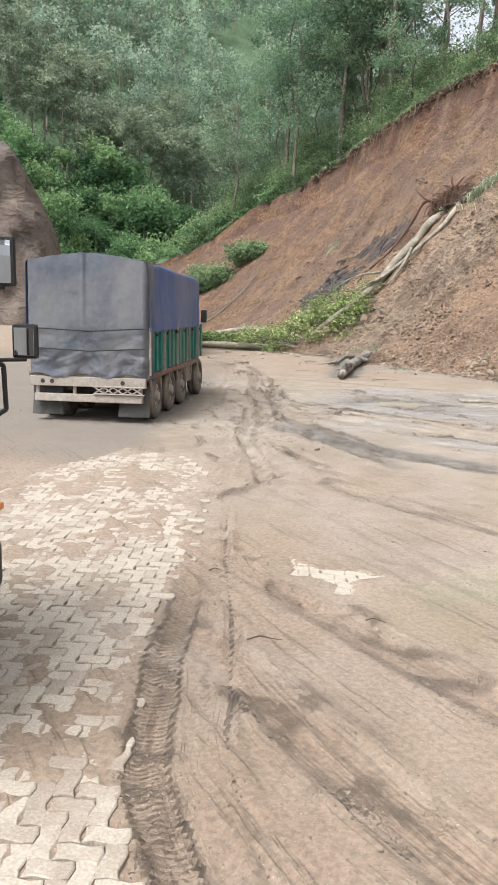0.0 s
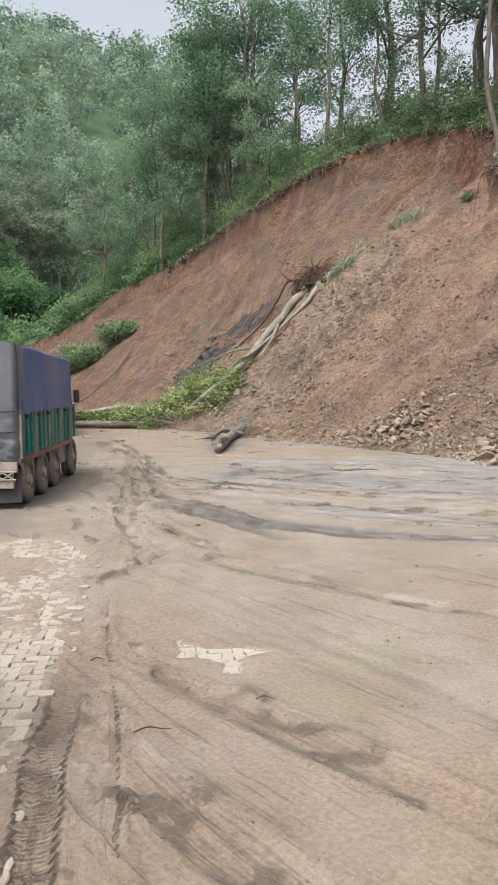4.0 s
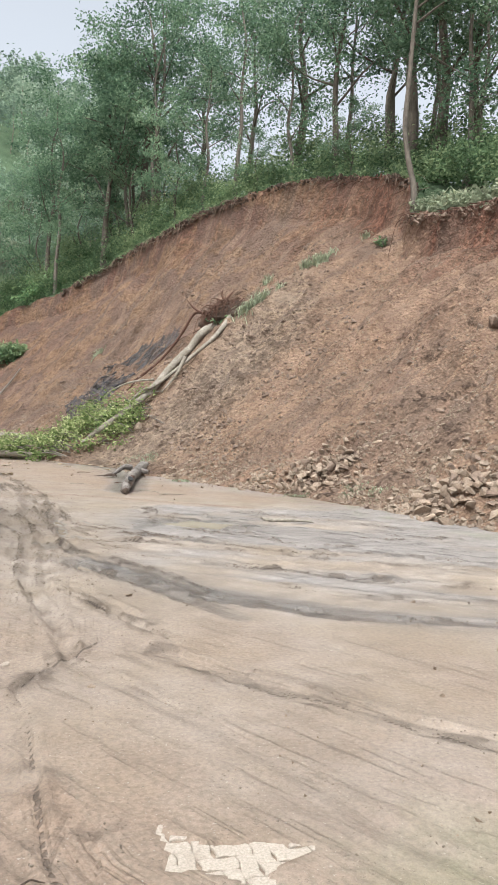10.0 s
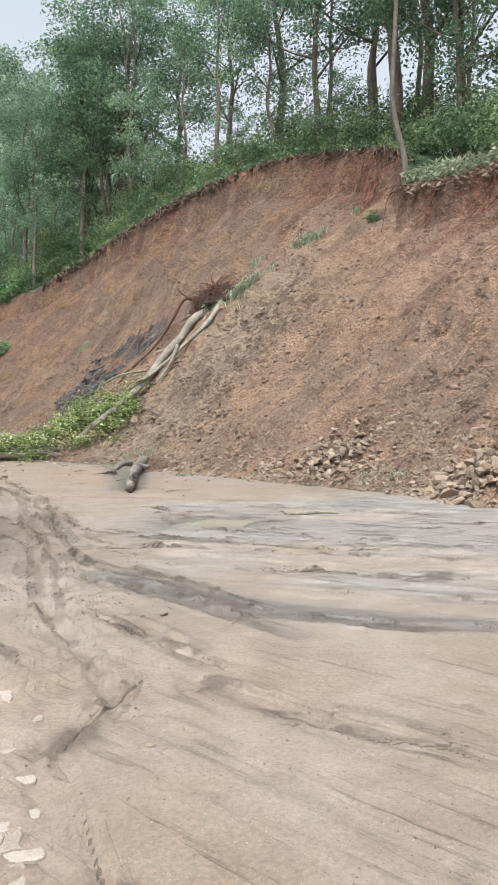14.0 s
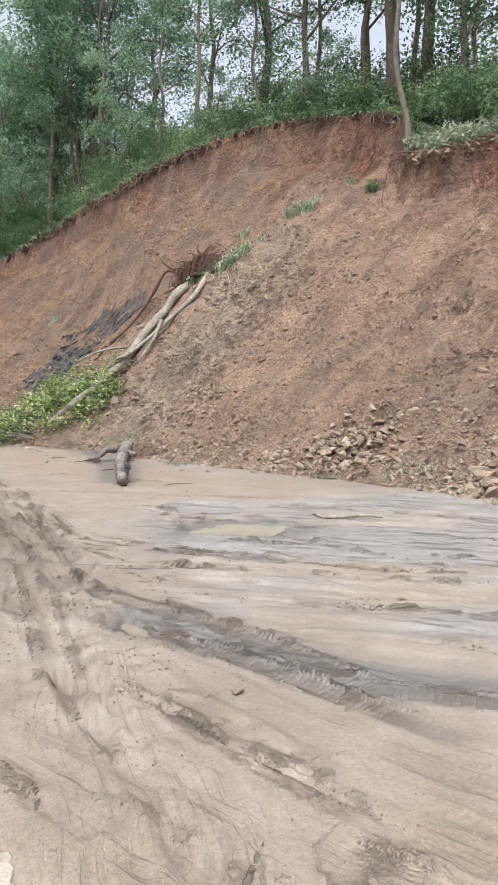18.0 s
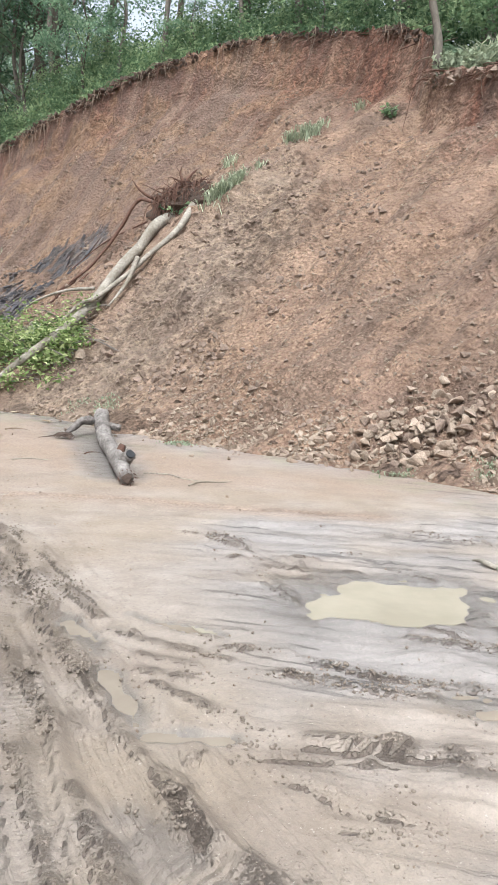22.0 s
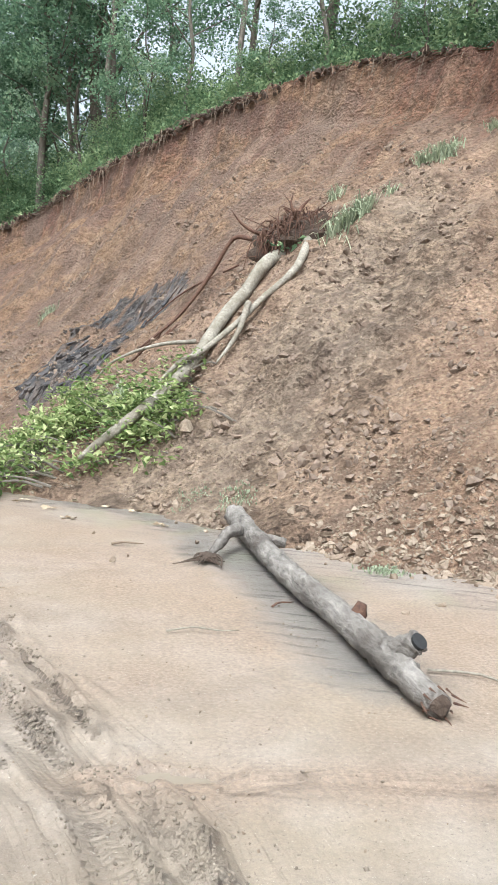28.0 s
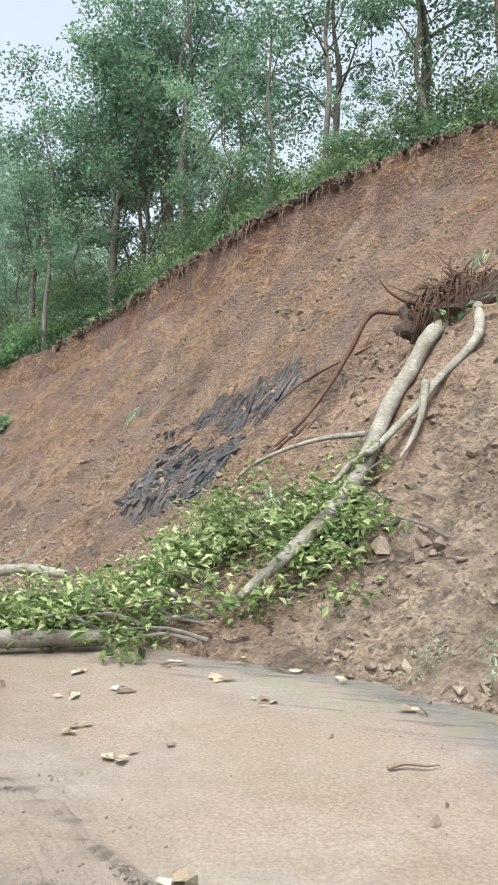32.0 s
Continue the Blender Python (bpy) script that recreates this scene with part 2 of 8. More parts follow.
    rough = n.new("ShaderNodeMapRange")
    l.new(math_node(n, l, "ADD", attribute(n, "wet"), math_node(n, l, "MULTIPLY", attribute(n, "grey"), 0.4)), rough.inputs[0])
    rough.inputs[3].default_value, rough.inputs[4].default_value = 0.82, 0.28
    l.new(rough.outputs[0], b.inputs["Roughness"])
    bump(n, l, b, [(grain.outputs[0], 0.16), (fine.outputs[0], 0.24), (math_node(n, l, "MULTIPLY", fine.outputs[0], attribute(n, "clod")), 0.35), (mid.outputs[0], 0.5), (crumb, 0.45), (scarce, 0.15), (scrape, -0.35), (torn, -0.9), (groove, -0.6), (rut_line, -0.4), (crack_and_shade, -0.8)], 1.0, 0.03)
    return m


def slope_material():
    """Slipped soil: red-brown earth, paler gravel, a grey-brown tongue, a dark raw scarp."""
    m, n, l, b = nodes_of("slipped_soil", 0.95, 0.0, 0.15)
    co = n.new("ShaderNodeTexCoord").outputs["Object"]
    grit, fine = noise_node(n, l, 11, 8, co), noise_node(n, l, 2.6, 10, co)
    mid, big = noise_node(n, l, 0.6, 8, co), noise_node(n, l, 0.16, 5, co)
    chips = noise_node(n, l, 6.5, 2, co, kind="ShaderNodeTexVoronoi")
    patch = ramp(n, l, noise_node(n, l, 0.34, 6, co).outputs[0], 0.42, 0.58)
    col = blend(n, l, ramp(n, l, mid.outputs[0], 0.36, 0.64), (0.148, 0.096, 0.071), (0.295, 0.203, 0.148))
    col = blend(n, l, math_node(n, l, "MULTIPLY", ramp(n, l, big.outputs[0], 0.42, 0.6), 0.6), col, (0.285, 0.196, 0.138))
    col = blend(n, l, math_node(n, l, "MULTIPLY", attribute(n, "tongue"), 0.85), col, blend(n, l, ramp(n, l, fine.outputs[0], 0.35, 0.65), (0.138, 0.106, 0.080), (0.295, 0.230, 0.174)))
    col = blend(n, l, math_node(n, l, "MULTIPLY", attribute(n, "gravel"), 0.6), col, blend(n, l, ramp(n, l, chips.outputs[0], 0.08, 0.45), (0.40, 0.30, 0.21), (0.225, 0.148, 0.104)))
    col = blend(n, l, math_node(n, l, "MULTIPLY", attribute(n, "raw"), 0.85), col, blend(n, l, ramp(n, l, fine.outputs[0], 0.36, 0.64), (0.080, 0.038, 0.027), (0.195, 0.092, 0.062)))
    col = blend(n, l, math_node(n, l, "MULTIPLY", attribute(n, "clod"), 0.2), col, (0.085, 0.062, 0.048))
    far = math_node(n, l, "MULTIPLY", math_node(n, l, "SUBTRACT", math_node_times(n, l, attribute(n, "across"), 0.1), 3.5), ramp(n, l, mid.outputs[0], 0.26, 0.54))
    col = blend(n, l, math_node(n, l, "MULTIPLY", far, 0.75), col, blend(n, l, ramp(n, l, patch, 0.2, 0.8), (0.108, 0.075, 0.062), (0.215, 0.142, 0.092)))
    lumps = ramp(n, l, math_node_free(n, l, math_node(n, l, "MULTIPLY", attribute(n, "clod"), 0.115), fine.outputs[0]), 0.645, 0.69)
    col = blend(n, l, math_node(n, l, "MULTIPLY", lumps, 0.4), col, blend(n, l, ramp(n, l, grit.outputs[0], 0.4, 0.6), (0.060, 0.043, 0.033), (0.140, 0.100, 0.075)))
    run = n.new("ShaderNodeCombineXYZ")
    l.new(math_node_times(n, l, attribute(n, "across"), 0.55), run.inputs[0])
    l.new(math_node_times(n, l, attribute(n, "down"), 0.09), run.inputs[1])
    wash = noise_node(n, l, 1.0, 6, run.outputs[0])
    col = blend(n, l, math_node(n, l, "MULTIPLY", ramp(n, l, wash.outputs[0], 0.51, 0.60), 0.55), col, (0.130, 0.096, 0.076))
    col = blend(n, l, math_node(n, l, "MULTIPLY", ramp(n, l, wash.outputs[0], 0.36, 0.46, (1, 1, 1, 1), (0, 0, 0, 1)), 0.35), col, (0.285, 0.205, 0.150))
    fleck = ramp(n, l, math_node_free(n, l, fine.outputs[0], math_node(n, l, "MULTIPLY", attribute(n, "clod"), 0.14)), 0.625, 0.665)
    col = blend(n, l, math_node(n, l, "MULTIPLY", fleck, 0.5), col, (0.085, 0.058, 0.043))
    beds = noise_node(n, l, 1.0, 6, co, (1.2, 6.0, 6.0))
    col = blend(n, l, math_node(n, l, "MULTIPLY", attribute(n, "slate"), 0.9), col, blend(n, l, ramp(n, l, beds.outputs[0], 0.36, 0.62), (0.030, 0.030, 0.034), (0.115, 0.108, 0.105)))
    col = blend(n, l, math_node(n, l, "ADD", math_node(n, l, "MULTIPLY", ramp(n, l, mid.outputs[0], 0.40, 0.62), 0.35), 0.2), col, blend(n, l, ramp(n, l, grit.outputs[0], 0.36, 0.62), (0.17, 0.15, 0.13), (0.70, 0.67, 0.63)), "OVERLAY")
    col = blend(n, l, math_node(n, l, "ADD", math_node(n, l, "MULTIPLY", patch, 0.42), 0.14), col, blend(n, l, ramp(n, l, fine.outputs[0], 0.36, 0.62), (0.2, 0.18, 0.16), (0.66, 0.64, 0.62)), "OVERLAY")
    l.new(col, b.inputs["Base Color"])
    bump(n, l, b, [(grit.outputs[0], 0.4), (math_node(n, l, "MULTIPLY", fine.outputs[0], math_node(n, l, "ADD", math_node(n, l, "MULTIPLY", patch, 0.75), 0.3)), 1.5), (chips.outputs[0], 0.3), (lumps, 0.5)], 1.0, 0.34)
    return m


M_YARD, M_SLOPE = yard_material(), slope_material()
M_FLOOR = plain("forest_floor", (0.040, 0.072, 0.036), (0.105, 0.155, 0.080), 0.5, 0.95, relief=0.9, distance=0.5, dirt=(0.14, 0.19, 0.11))
M_CLIFF = plain("cut_rock", (0.085, 0.070, 0.064), (0.205, 0.165, 0.140), 0.22, 0.92, relief=0.9, distance=0.8, stretch=(1, 1, 1.8), dirt=(0.17, 0.12, 0.085))
def paver_material(name, mud):
    """Pale concrete blocks under a broken film of dried mud."""
    m, n, l, b = nodes_of(name, 0.85, 0.0, 0.3)
    geo = n.new("ShaderNodeNewGeometry")
    co = geo.outputs["Position"]
    fine, film, lane = noise_node(n, l, 60, 6, co), noise_node(n, l, 2.6, 8, co), noise_node(n, l, 1.0, 4, co, (2.2, 0.7, 1))
    rnd = n.new("ShaderNodeMath")
    rnd.operation = "FRACT"
    l.new(math_node_free(n, l, n.new("ShaderNodeObjectInfo").outputs["Random"], geo.outputs["Random Per Island"]), rnd.inputs[0])
    pale = blend(n, l, ramp(n, l, fine.outputs[0], 0.36, 0.64), (0.275, 0.232, 0.186), (0.395, 0.342, 0.282))
    mask = math_node_free(n, l, math_node_free(n, l, math_node_times(n, l, film.outputs[0], 0.55), math_node_times(n, l, lane.outputs[0], 0.35)), math_node_times(n, l, rnd.outputs[0], 0.20))
    coat = blend(n, l, ramp(n, l, fine.outputs[0], 0.36, 0.64), (0.205, 0.166, 0.131), (0.275, 0.226, 0.180))
    l.new(blend(n, l, ramp(n, l, mask, mud, mud + 0.15), pale, coat), b.inputs["Base Color"])
    bump(n, l, b, [(fine.outputs[0], 0.5), (film.outputs[0], 1.0)], 0.6, 0.006)
    return m


M_PAVER, M_PAVER_PALE = paver_material("concrete_paver", 0.52), paver_material("washed_paver", 0.66)
M_PLATE = plain("root_soil", (0.035, 0.025, 0.019), (0.105, 0.072, 0.053), 2.5, 0.95, relief=0.9, distance=0.06)
M_SLATE = plain("slate", (0.024, 0.024, 0.028), (0.082, 0.078, 0.082), 1.6, 0.75, relief=0.9, distance=0.08, spec=0.25, dirt=(0.14, 0.105, 0.08), dirt_amount=0.8)
M_STONE = plain("broken_stone", (0.185, 0.138, 0.100), (0.42, 0.335, 0.25), 2.5, 0.9, relief=0.7, distance=0.03, dirt=(0.17, 0.105, 0.07), dirt_amount=0.6, per_piece=0.45)
M_CLODS = plain("soil_clods", (0.105, 0.075, 0.056), (0.235, 0.171, 0.127), 2.0, 0.95, relief=0.7, distance=0.03)
M_BARK = plain("grey_bark", (0.085, 0.072, 0.06), (0.22, 0.19, 0.155), 1.6, 0.95, relief=0.8, distance=0.03, stretch=(1, 1, 0.35))
M_BARK_DARK = plain("dark_bark", (0.065, 0.055, 0.045), (0.17, 0.145, 0.115), 1.6, 0.95, relief=0.8, distance=0.04, stretch=(1, 1, 0.35))
M_BARK_PALE = plain("pale_bark", (0.115, 0.100, 0.080), (0.375, 0.335, 0.272), 2.2, 0.9, relief=0.8, distance=0.03, dirt=(0.12, 0.10, 0.07), dirt_amount=0.85)
M_LOG = plain("weathered_log", (0.060, 0.050, 0.043), (0.34, 0.305, 0.27), 2.0, 0.92, relief=1.0, distance=0.06, stretch=(1, 0.3, 1), dirt=(0.060, 0.047, 0.038), dirt_amount=0.9)
M_CRUMB = plain("mud_crumbs", (0.112, 0.088, 0.067), (0.222, 0.180, 0.142), 3.0, 0.9, relief=0.5)
M_ROOT = plain("roots", (0.045, 0.025, 0.018), (0.150, 0.080, 0.053), 4, 0.95, relief=0.6)
M_ROOT_PALE = plain("pale_roots", (0.115, 0.083, 0.06), (0.24, 0.18, 0.13), 4, 0.95, relief=0.6)
M_LEAF = leafy("forest_leaves", (0.070, 0.124, 0.080), (0.176, 0.272, 0.168), (0.36, 0.46, 0.29), 0.5)
# haze of the distance mixed into these leaf colours: paler and greyer
M_LEAF_HAZED = leafy("hazed_leaves", (0.128, 0.180, 0.138), (0.245, 0.325, 0.238), (0.42, 0.50, 0.375), 0.5)
M_LEAF_GREY = leafy("grey_leaves", (0.105, 0.142, 0.095), (0.205, 0.252, 0.170), (0.37, 0.41, 0.29), 0.5)
M_BUSH = leafy("bush_leaves", (0.054, 0.095, 0.050), (0.155, 0.230, 0.118), (0.35, 0.42, 0.225), 0.5)
M_LUSH = leafy("lush_leaves", (0.048, 0.098, 0.050), (0.130, 0.235, 0.108), (0.30, 0.41, 0.20), 0.5)
M_FRESH = leafy("fresh_leaves", (0.055, 0.092, 0.032), (0.225, 0.290, 0.105), (0.55, 0.57, 0.30), 0.45)
M_GRASS = leafy("grass_blades", (0.16, 0.19, 0.12), (0.30, 0.335, 0.225), (0.50, 0.52, 0.37))
M_STRAW = leafy("dry_leaves", (0.12, 0.08, 0.05), (0.28, 0.21, 0.14), (0.52, 0.45, 0.33), 0.1)
M_WATER, _n, _l, _b = nodes_of("muddy_water", 0.22, 0.0, 0.10)
_b.inputs["Base Color"].default_value = (0.43, 0.35, 0.20, 1)
_t = noise_node(_n, _l, 1.3, 4, _n.new("ShaderNodeTexCoord").outputs["Object"])
_l.new(blend(_n, _l, ramp(_n, _l, _t.outputs[0], 0.35, 0.65), (0.222, 0.196, 0.146), (0.275, 0.245, 0.186)), _b.inputs["Base Color"])


M_WATER_BROWN, _n, _l, _b = nodes_of("brown_water", 0.25, 0.0, 0.08)
_t = noise_node(_n, _l, 2.0, 4, _n.new("ShaderNodeTexCoord").outputs["Object"])
_l.new(blend(_n, _l, ramp(_n, _l, _t.outputs[0], 0.35, 0.65), (0.178, 0.146, 0.110), (0.225, 0.188, 0.146)), _b.inputs["Base Color"])


# ---- building helpers ----
def mesh_data(name, verts, faces, mat, smooth=False, attrs=None):
    """A mesh from arrays: verts n x 3, faces an array of k-gons or a list of such arrays."""
    me = bpy.data.meshes.new(name)
    verts = np.asarray(verts, np.float32)
    groups = faces if isinstance(faces, list) else [faces]
    groups = [np.asarray(f, np.int32) for f in groups if len(f)]
    loops = np.concatenate([f.ravel() for f in groups])
    sizes = np.concatenate([np.full(len(f), f.shape[1], np.int32) for f in groups])
    starts = np.r_[0, np.cumsum(sizes)[:-1]].astype(np.int32)
    me.vertices.add(len(verts)), me.loops.add(len(loops)), me.polygons.add(len(sizes))
    me.vertices.foreach_set("co", verts.ravel())
    me.loops.foreach_set("vertex_index", loops)
    me.polygons.foreach_set("loop_start", starts)
    me.polygons.foreach_set("use_smooth", np.full(len(sizes), smooth))
    me.materials.append(mat)
    for key, values in (attrs or {}).items():
        me.attributes.new(key, "FLOAT", "POINT").data.foreach_set("value", np.asarray(values, np.float32).ravel())
    me.update(calc_edges=True)
    me.validate()
    return me


def solid(name, verts, faces, mat, parent=None, label="", smooth=False, attrs=None):
    ob = new(name, mesh_data(name, verts, faces, mat, smooth, attrs))
    ob.parent = parent
    if label:
        ob["label"] = label
    return ob


def part(name, bm, material, parent, label="", smooth=False):
    me = bpy.data.meshes.new(name)
    bm.normal_update()
    bm.to_mesh(me)
    bm.free()
    me.materials.append(material)
    if smooth:
        me.polygons.foreach_set("use_smooth", np.ones(len(me.polygons), bool))
    ob = new(name, me)
    ob.parent = parent
    if label:
        ob["label"] = label
    return ob


def box(size, at=(0, 0, 0), bevel=0.0, turn=None):
    bm = bmesh.new()
    bmesh.ops.create_cube(bm, size=1.0, matrix=Matrix.Translation(at) @ (turn or Matrix()) @ Matrix.Diagonal((*size, 1)))
    if bevel:
        bmesh.ops.bevel(bm, geom=bm.edges[:], offset=bevel, segments=2, affect="EDGES", profile=0.6)
    return bm


def rod(a, b, r, sides=10, r2=None):
    """A capped round bar from a to b."""
    a, b = Vector(a), Vector(b)
    bm = bmesh.new()
    m = Matrix.Translation((a + b) / 2) @ (b - a).to_track_quat("Z", "Y").to_matrix().to_4x4()
    bmesh.ops.create_cone(bm, cap_ends=True, segments=sides, radius1=r, radius2=r if r2 is None else r2, depth=(b - a).length, matrix=m)
    return bm


def merged(*bms):
    out = bms[0]
    for other in bms[1:]:
        tmp = bpy.data.meshes.new("tmp")
        other.to_mesh(tmp)
        other.free()
        out.from_mesh(tmp)
        bpy.data.meshes.remove(tmp)
    return out


def tube(points, radii, sides=8, rough=0.0, seed=0, steps=4):
    """A bent, tapering, closed tube along points: verts and a list of face arrays."""
    rs = np.random.RandomState(seed)
    p, r = np.asarray(points, float), np.asarray(radii, float)
    k = np.linspace(0, len(p) - 1, (len(p) - 1) * steps + 1)
    i = np.clip(np.floor(k).astype(int), 0, len(p) - 2)
    f = (k - i)[:, None]
    q = np.concatenate([[2 * p[0] - p[1]], p, [2 * p[-1] - p[-2]]])
    a, b, c, d = q[i], q[i + 1], q[i + 2], q[i + 3]
    line = 0.5 * (2 * b + (c - a) * f + (2 * a - 5 * b + 4 * c - d) * f**2 + (3 * b - a - 3 * c + d) * f**3)
    rad = np.interp(k, np.arange(len(r)), r)
    way = np.gradient(line, axis=0)
    way /= np.linalg.norm(way, axis=1)[:, None] + 1e-9
    ref = np.where(np.abs(way[:, 2:3]) > 0.9, [[1.0, 0, 0]], [[0, 0, 1.0]])
    s = np.cross(way, ref)
    s /= np.linalg.norm(s, axis=1)[:, None]
    t = np.cross(s, way)
    ang = np.linspace(0, 2 * np.pi, sides, endpoint=False)
    wob = 1 + rough * (rs.rand(len(k), sides) - 0.5) * 2
    v = line[:, None] + (rad[:, None] * wob)[..., None] * (np.cos(ang)[None, :, None] * s[:, None] + np.sin(ang)[None, :, None] * t[:, None])
    n = len(k)
    idx = np.arange(n * sides).reshape(n, sides)
    nxt = np.roll(idx, -1, 1)
    quads = np.stack([idx[:-1], nxt[:-1], nxt[1:], idx[1:]], -1).reshape(-1, 4)
    caps = np.stack([idx[0][::-1], idx[-1]])
    return v.reshape(-1, 3), [quads, caps]


def join(pieces):
    """Several (verts, faces list) as one."""
    vs, groups, off = [], {}, 0
    for v, fs in pieces:
        for f in fs if isinstance(fs, list) else [fs]:
            if len(f):
                groups.setdefault(f.shape[1], []).append(f + off)
        vs.append(v)
        off += len(v)
    return np.concatenate(vs), [np.concatenate(g) for g in groups.values()]


def leaf_cloud(centres, sizes, rs, wide=0.55, flat=0.3, fold=0.18, along=None):
    """One folded, pointed leaf of four corners at each centre."""
    c = np.asarray(centres, float)
    n = len(c)
    d = rs.normal(size=(n, 3))
    d[:, 2] *= 1 - flat
    if along is not None:
        d = d * 0.35 + along
    d /= np.linalg.norm(d, axis=1)[:, None]
    w = np.cross(d, rs.normal(size=(n, 3)) * [0.6, 0.6, 0.6] + [0, 0, flat * 2.2])
    w /= np.linalg.norm(w, axis=1)[:, None] + 1e-9
    up = np.cross(w, d)
    L = np.broadcast_to(np.asarray(sizes, float), (n,))[:, None]
    v = np.stack([c - d * L * 0.5, c + w * L * wide * 0.5 + up * L * fold, c + d * L * 0.5, c - w * L * wide * 0.5 + up * L * fold], 1).reshape(-1, 3)
    i = np.arange(n)[:, None] * 4
    return v, np.concatenate([i + [0, 1, 2], i + [0, 2, 3]]).astype(np.int32)


def in_ball(n, rs, shell=0.5):
    d = rs.normal(size=(n, 3))
    d /= np.linalg.norm(d, axis=1)[:, None]
    return d * (shell + (1 - shell) * rs.rand(n, 1)) ** 0.8


def stone_shape(seed, flat=0.6):
    """An angular broken stone about one metre across: a cut block of 20 to 30 triangles."""
    rs = np.random.RandomState(seed)
    bm = bmesh.new()
    pts = rs.normal(size=(13, 3))
    pts /= np.linalg.norm(pts, axis=1)[:, None]
    pts *= (0.38 + 0.16 * rs.rand(13, 1)) * np.array([1.15, 0.85, flat])
    for p in pts:
        bm.verts.new(p)
    out = bmesh.ops.convex_hull(bm, input=bm.verts[:])
    bmesh.ops.delete(bm, geom=list({g for g in out["geom_interior"] + out["geom_unused"] if isinstance(g, bmesh.types.BMVert)}), context="VERTS")
    bmesh.ops.triangulate(bm, faces=bm.faces[:])
    bm.verts.index_update()
    v = np.array([x.co[:] for x in bm.verts])
    f = np.array([[y.index for y in x.verts] for x in bm.faces])
    bm.free()
    return v, f


def spin(v, rs, size):
    """v turned at random and scaled."""
    m = np.array(Euler(rs.rand(3) * 6.28).to_matrix())
    return v @ m.T * size


def scatter(shapes, places, sizes, rs, tilt=0.5):
    """Many stones as one mesh: verts, faces."""
    vs, fs, off = [], [], 0
    for p, s in zip(places, sizes):
        v, f = shapes[rs.randint(len(shapes))]
        m = np.array(Euler((rs.normal() * tilt, rs.normal() * tilt, rs.rand() * 6.28)).to_matrix())
        vs.append(v @ m.T * s + p)
        fs.append(f + off)
        off += len(v)
    return np.concatenate(vs), np.concatenate(fs)


# ---- plan of the slope ----
N_U, N_V = np.array([0.85, 0.52]), np.array([-0.52, 0.85])
NN = float(N_U @ N_U)
FOOT_V = [-30, 0, 12, 19.5, 25, 32, 36, 46, 62, 80, 95, 110]
FOOT_U = [16.5, 15.5, 14.6, 14.0, 12.1, 11.6, 9.6, 10.2, 10.5, 6.0, -1.0, -9.0]
CREST_V = [-30, 8, 20, 27.5, 30.3, 31.6, 33.5, 37.5, 42.5, 46.3, 49.5, 55.2, 58.2, 68, 74, 80, 88, 95, 110]
CREST_U = [29.0, 28.0, 27.6, 27.8, 28.2, 29.9, 30.4, 31.4, 30.6, 29.7, 29.0, 27.4, 26.3, 26.4, 25.8, 22.5, 18.5, 13.0, 0.0]
CREST_Z = [13.0, 13.2, 13.4, 13.8, 14.5, 16.6, 17.7, 19.1, 20.15, 20.4, 20.4, 19.85, 19.05, 18.9, 18.1, 15.7, 14.0, 9.8, 4.5]


def table_noise(seed):
    return np.random.RandomState(seed).rand(256, 256)


TABLES = [table_noise(s) for s in range(6)]


def vnoise(x, y, k=0):
    """Smooth noise from 0 to 1 with a grain of one unit."""
    x, y = np.asarray(x, float), np.asarray(y, float)
    i, j = np.floor(x).astype(int), np.floor(y).astype(int)
    a, b = x - i, y - j
    a, b = a * a * (3 - 2 * a), b * b * (3 - 2 * b)
    t = TABLES[k % 6]
    g = lambda p, q: t[(i + p) % 256, (j + q) % 256]
    return (g(0, 0) * (1 - a) + g(1, 0) * a) * (1 - b) + (g(0, 1) * (1 - a) + g(1, 1) * a) * b


def fbm(x, y, octaves=4, k=0):
    total, weight = 0.0, 0.0
    for o in range(octaves):
        total = total + vnoise(x * 2**o + 17 * o, y * 2**o - 9 * o, k + o) * 0.5**o
        weight += 0.5**o
    return total / weight


def uv_of(x, y):
    return N_U[0] * x + N_U[1] * y, N_V[0] * x + N_V[1] * y


def xy_of(u, v):
    return (N_U[0] * u + N_V[0] * v) / NN, (N_U[1] * u + N_V[1] * v) / NN


def smooth_interp(v, xs, ys):
    return sum(np.interp(v + d, xs, ys) for d in (-0.8, -0.4, 0, 0.4, 0.8)) / 5


def slope_s(u, v):
    uf, uc = smooth_interp(v, FOOT_V, FOOT_U), smooth_interp(v, CREST_V, CREST_U)
    return (u - uf) / (uc - uf)


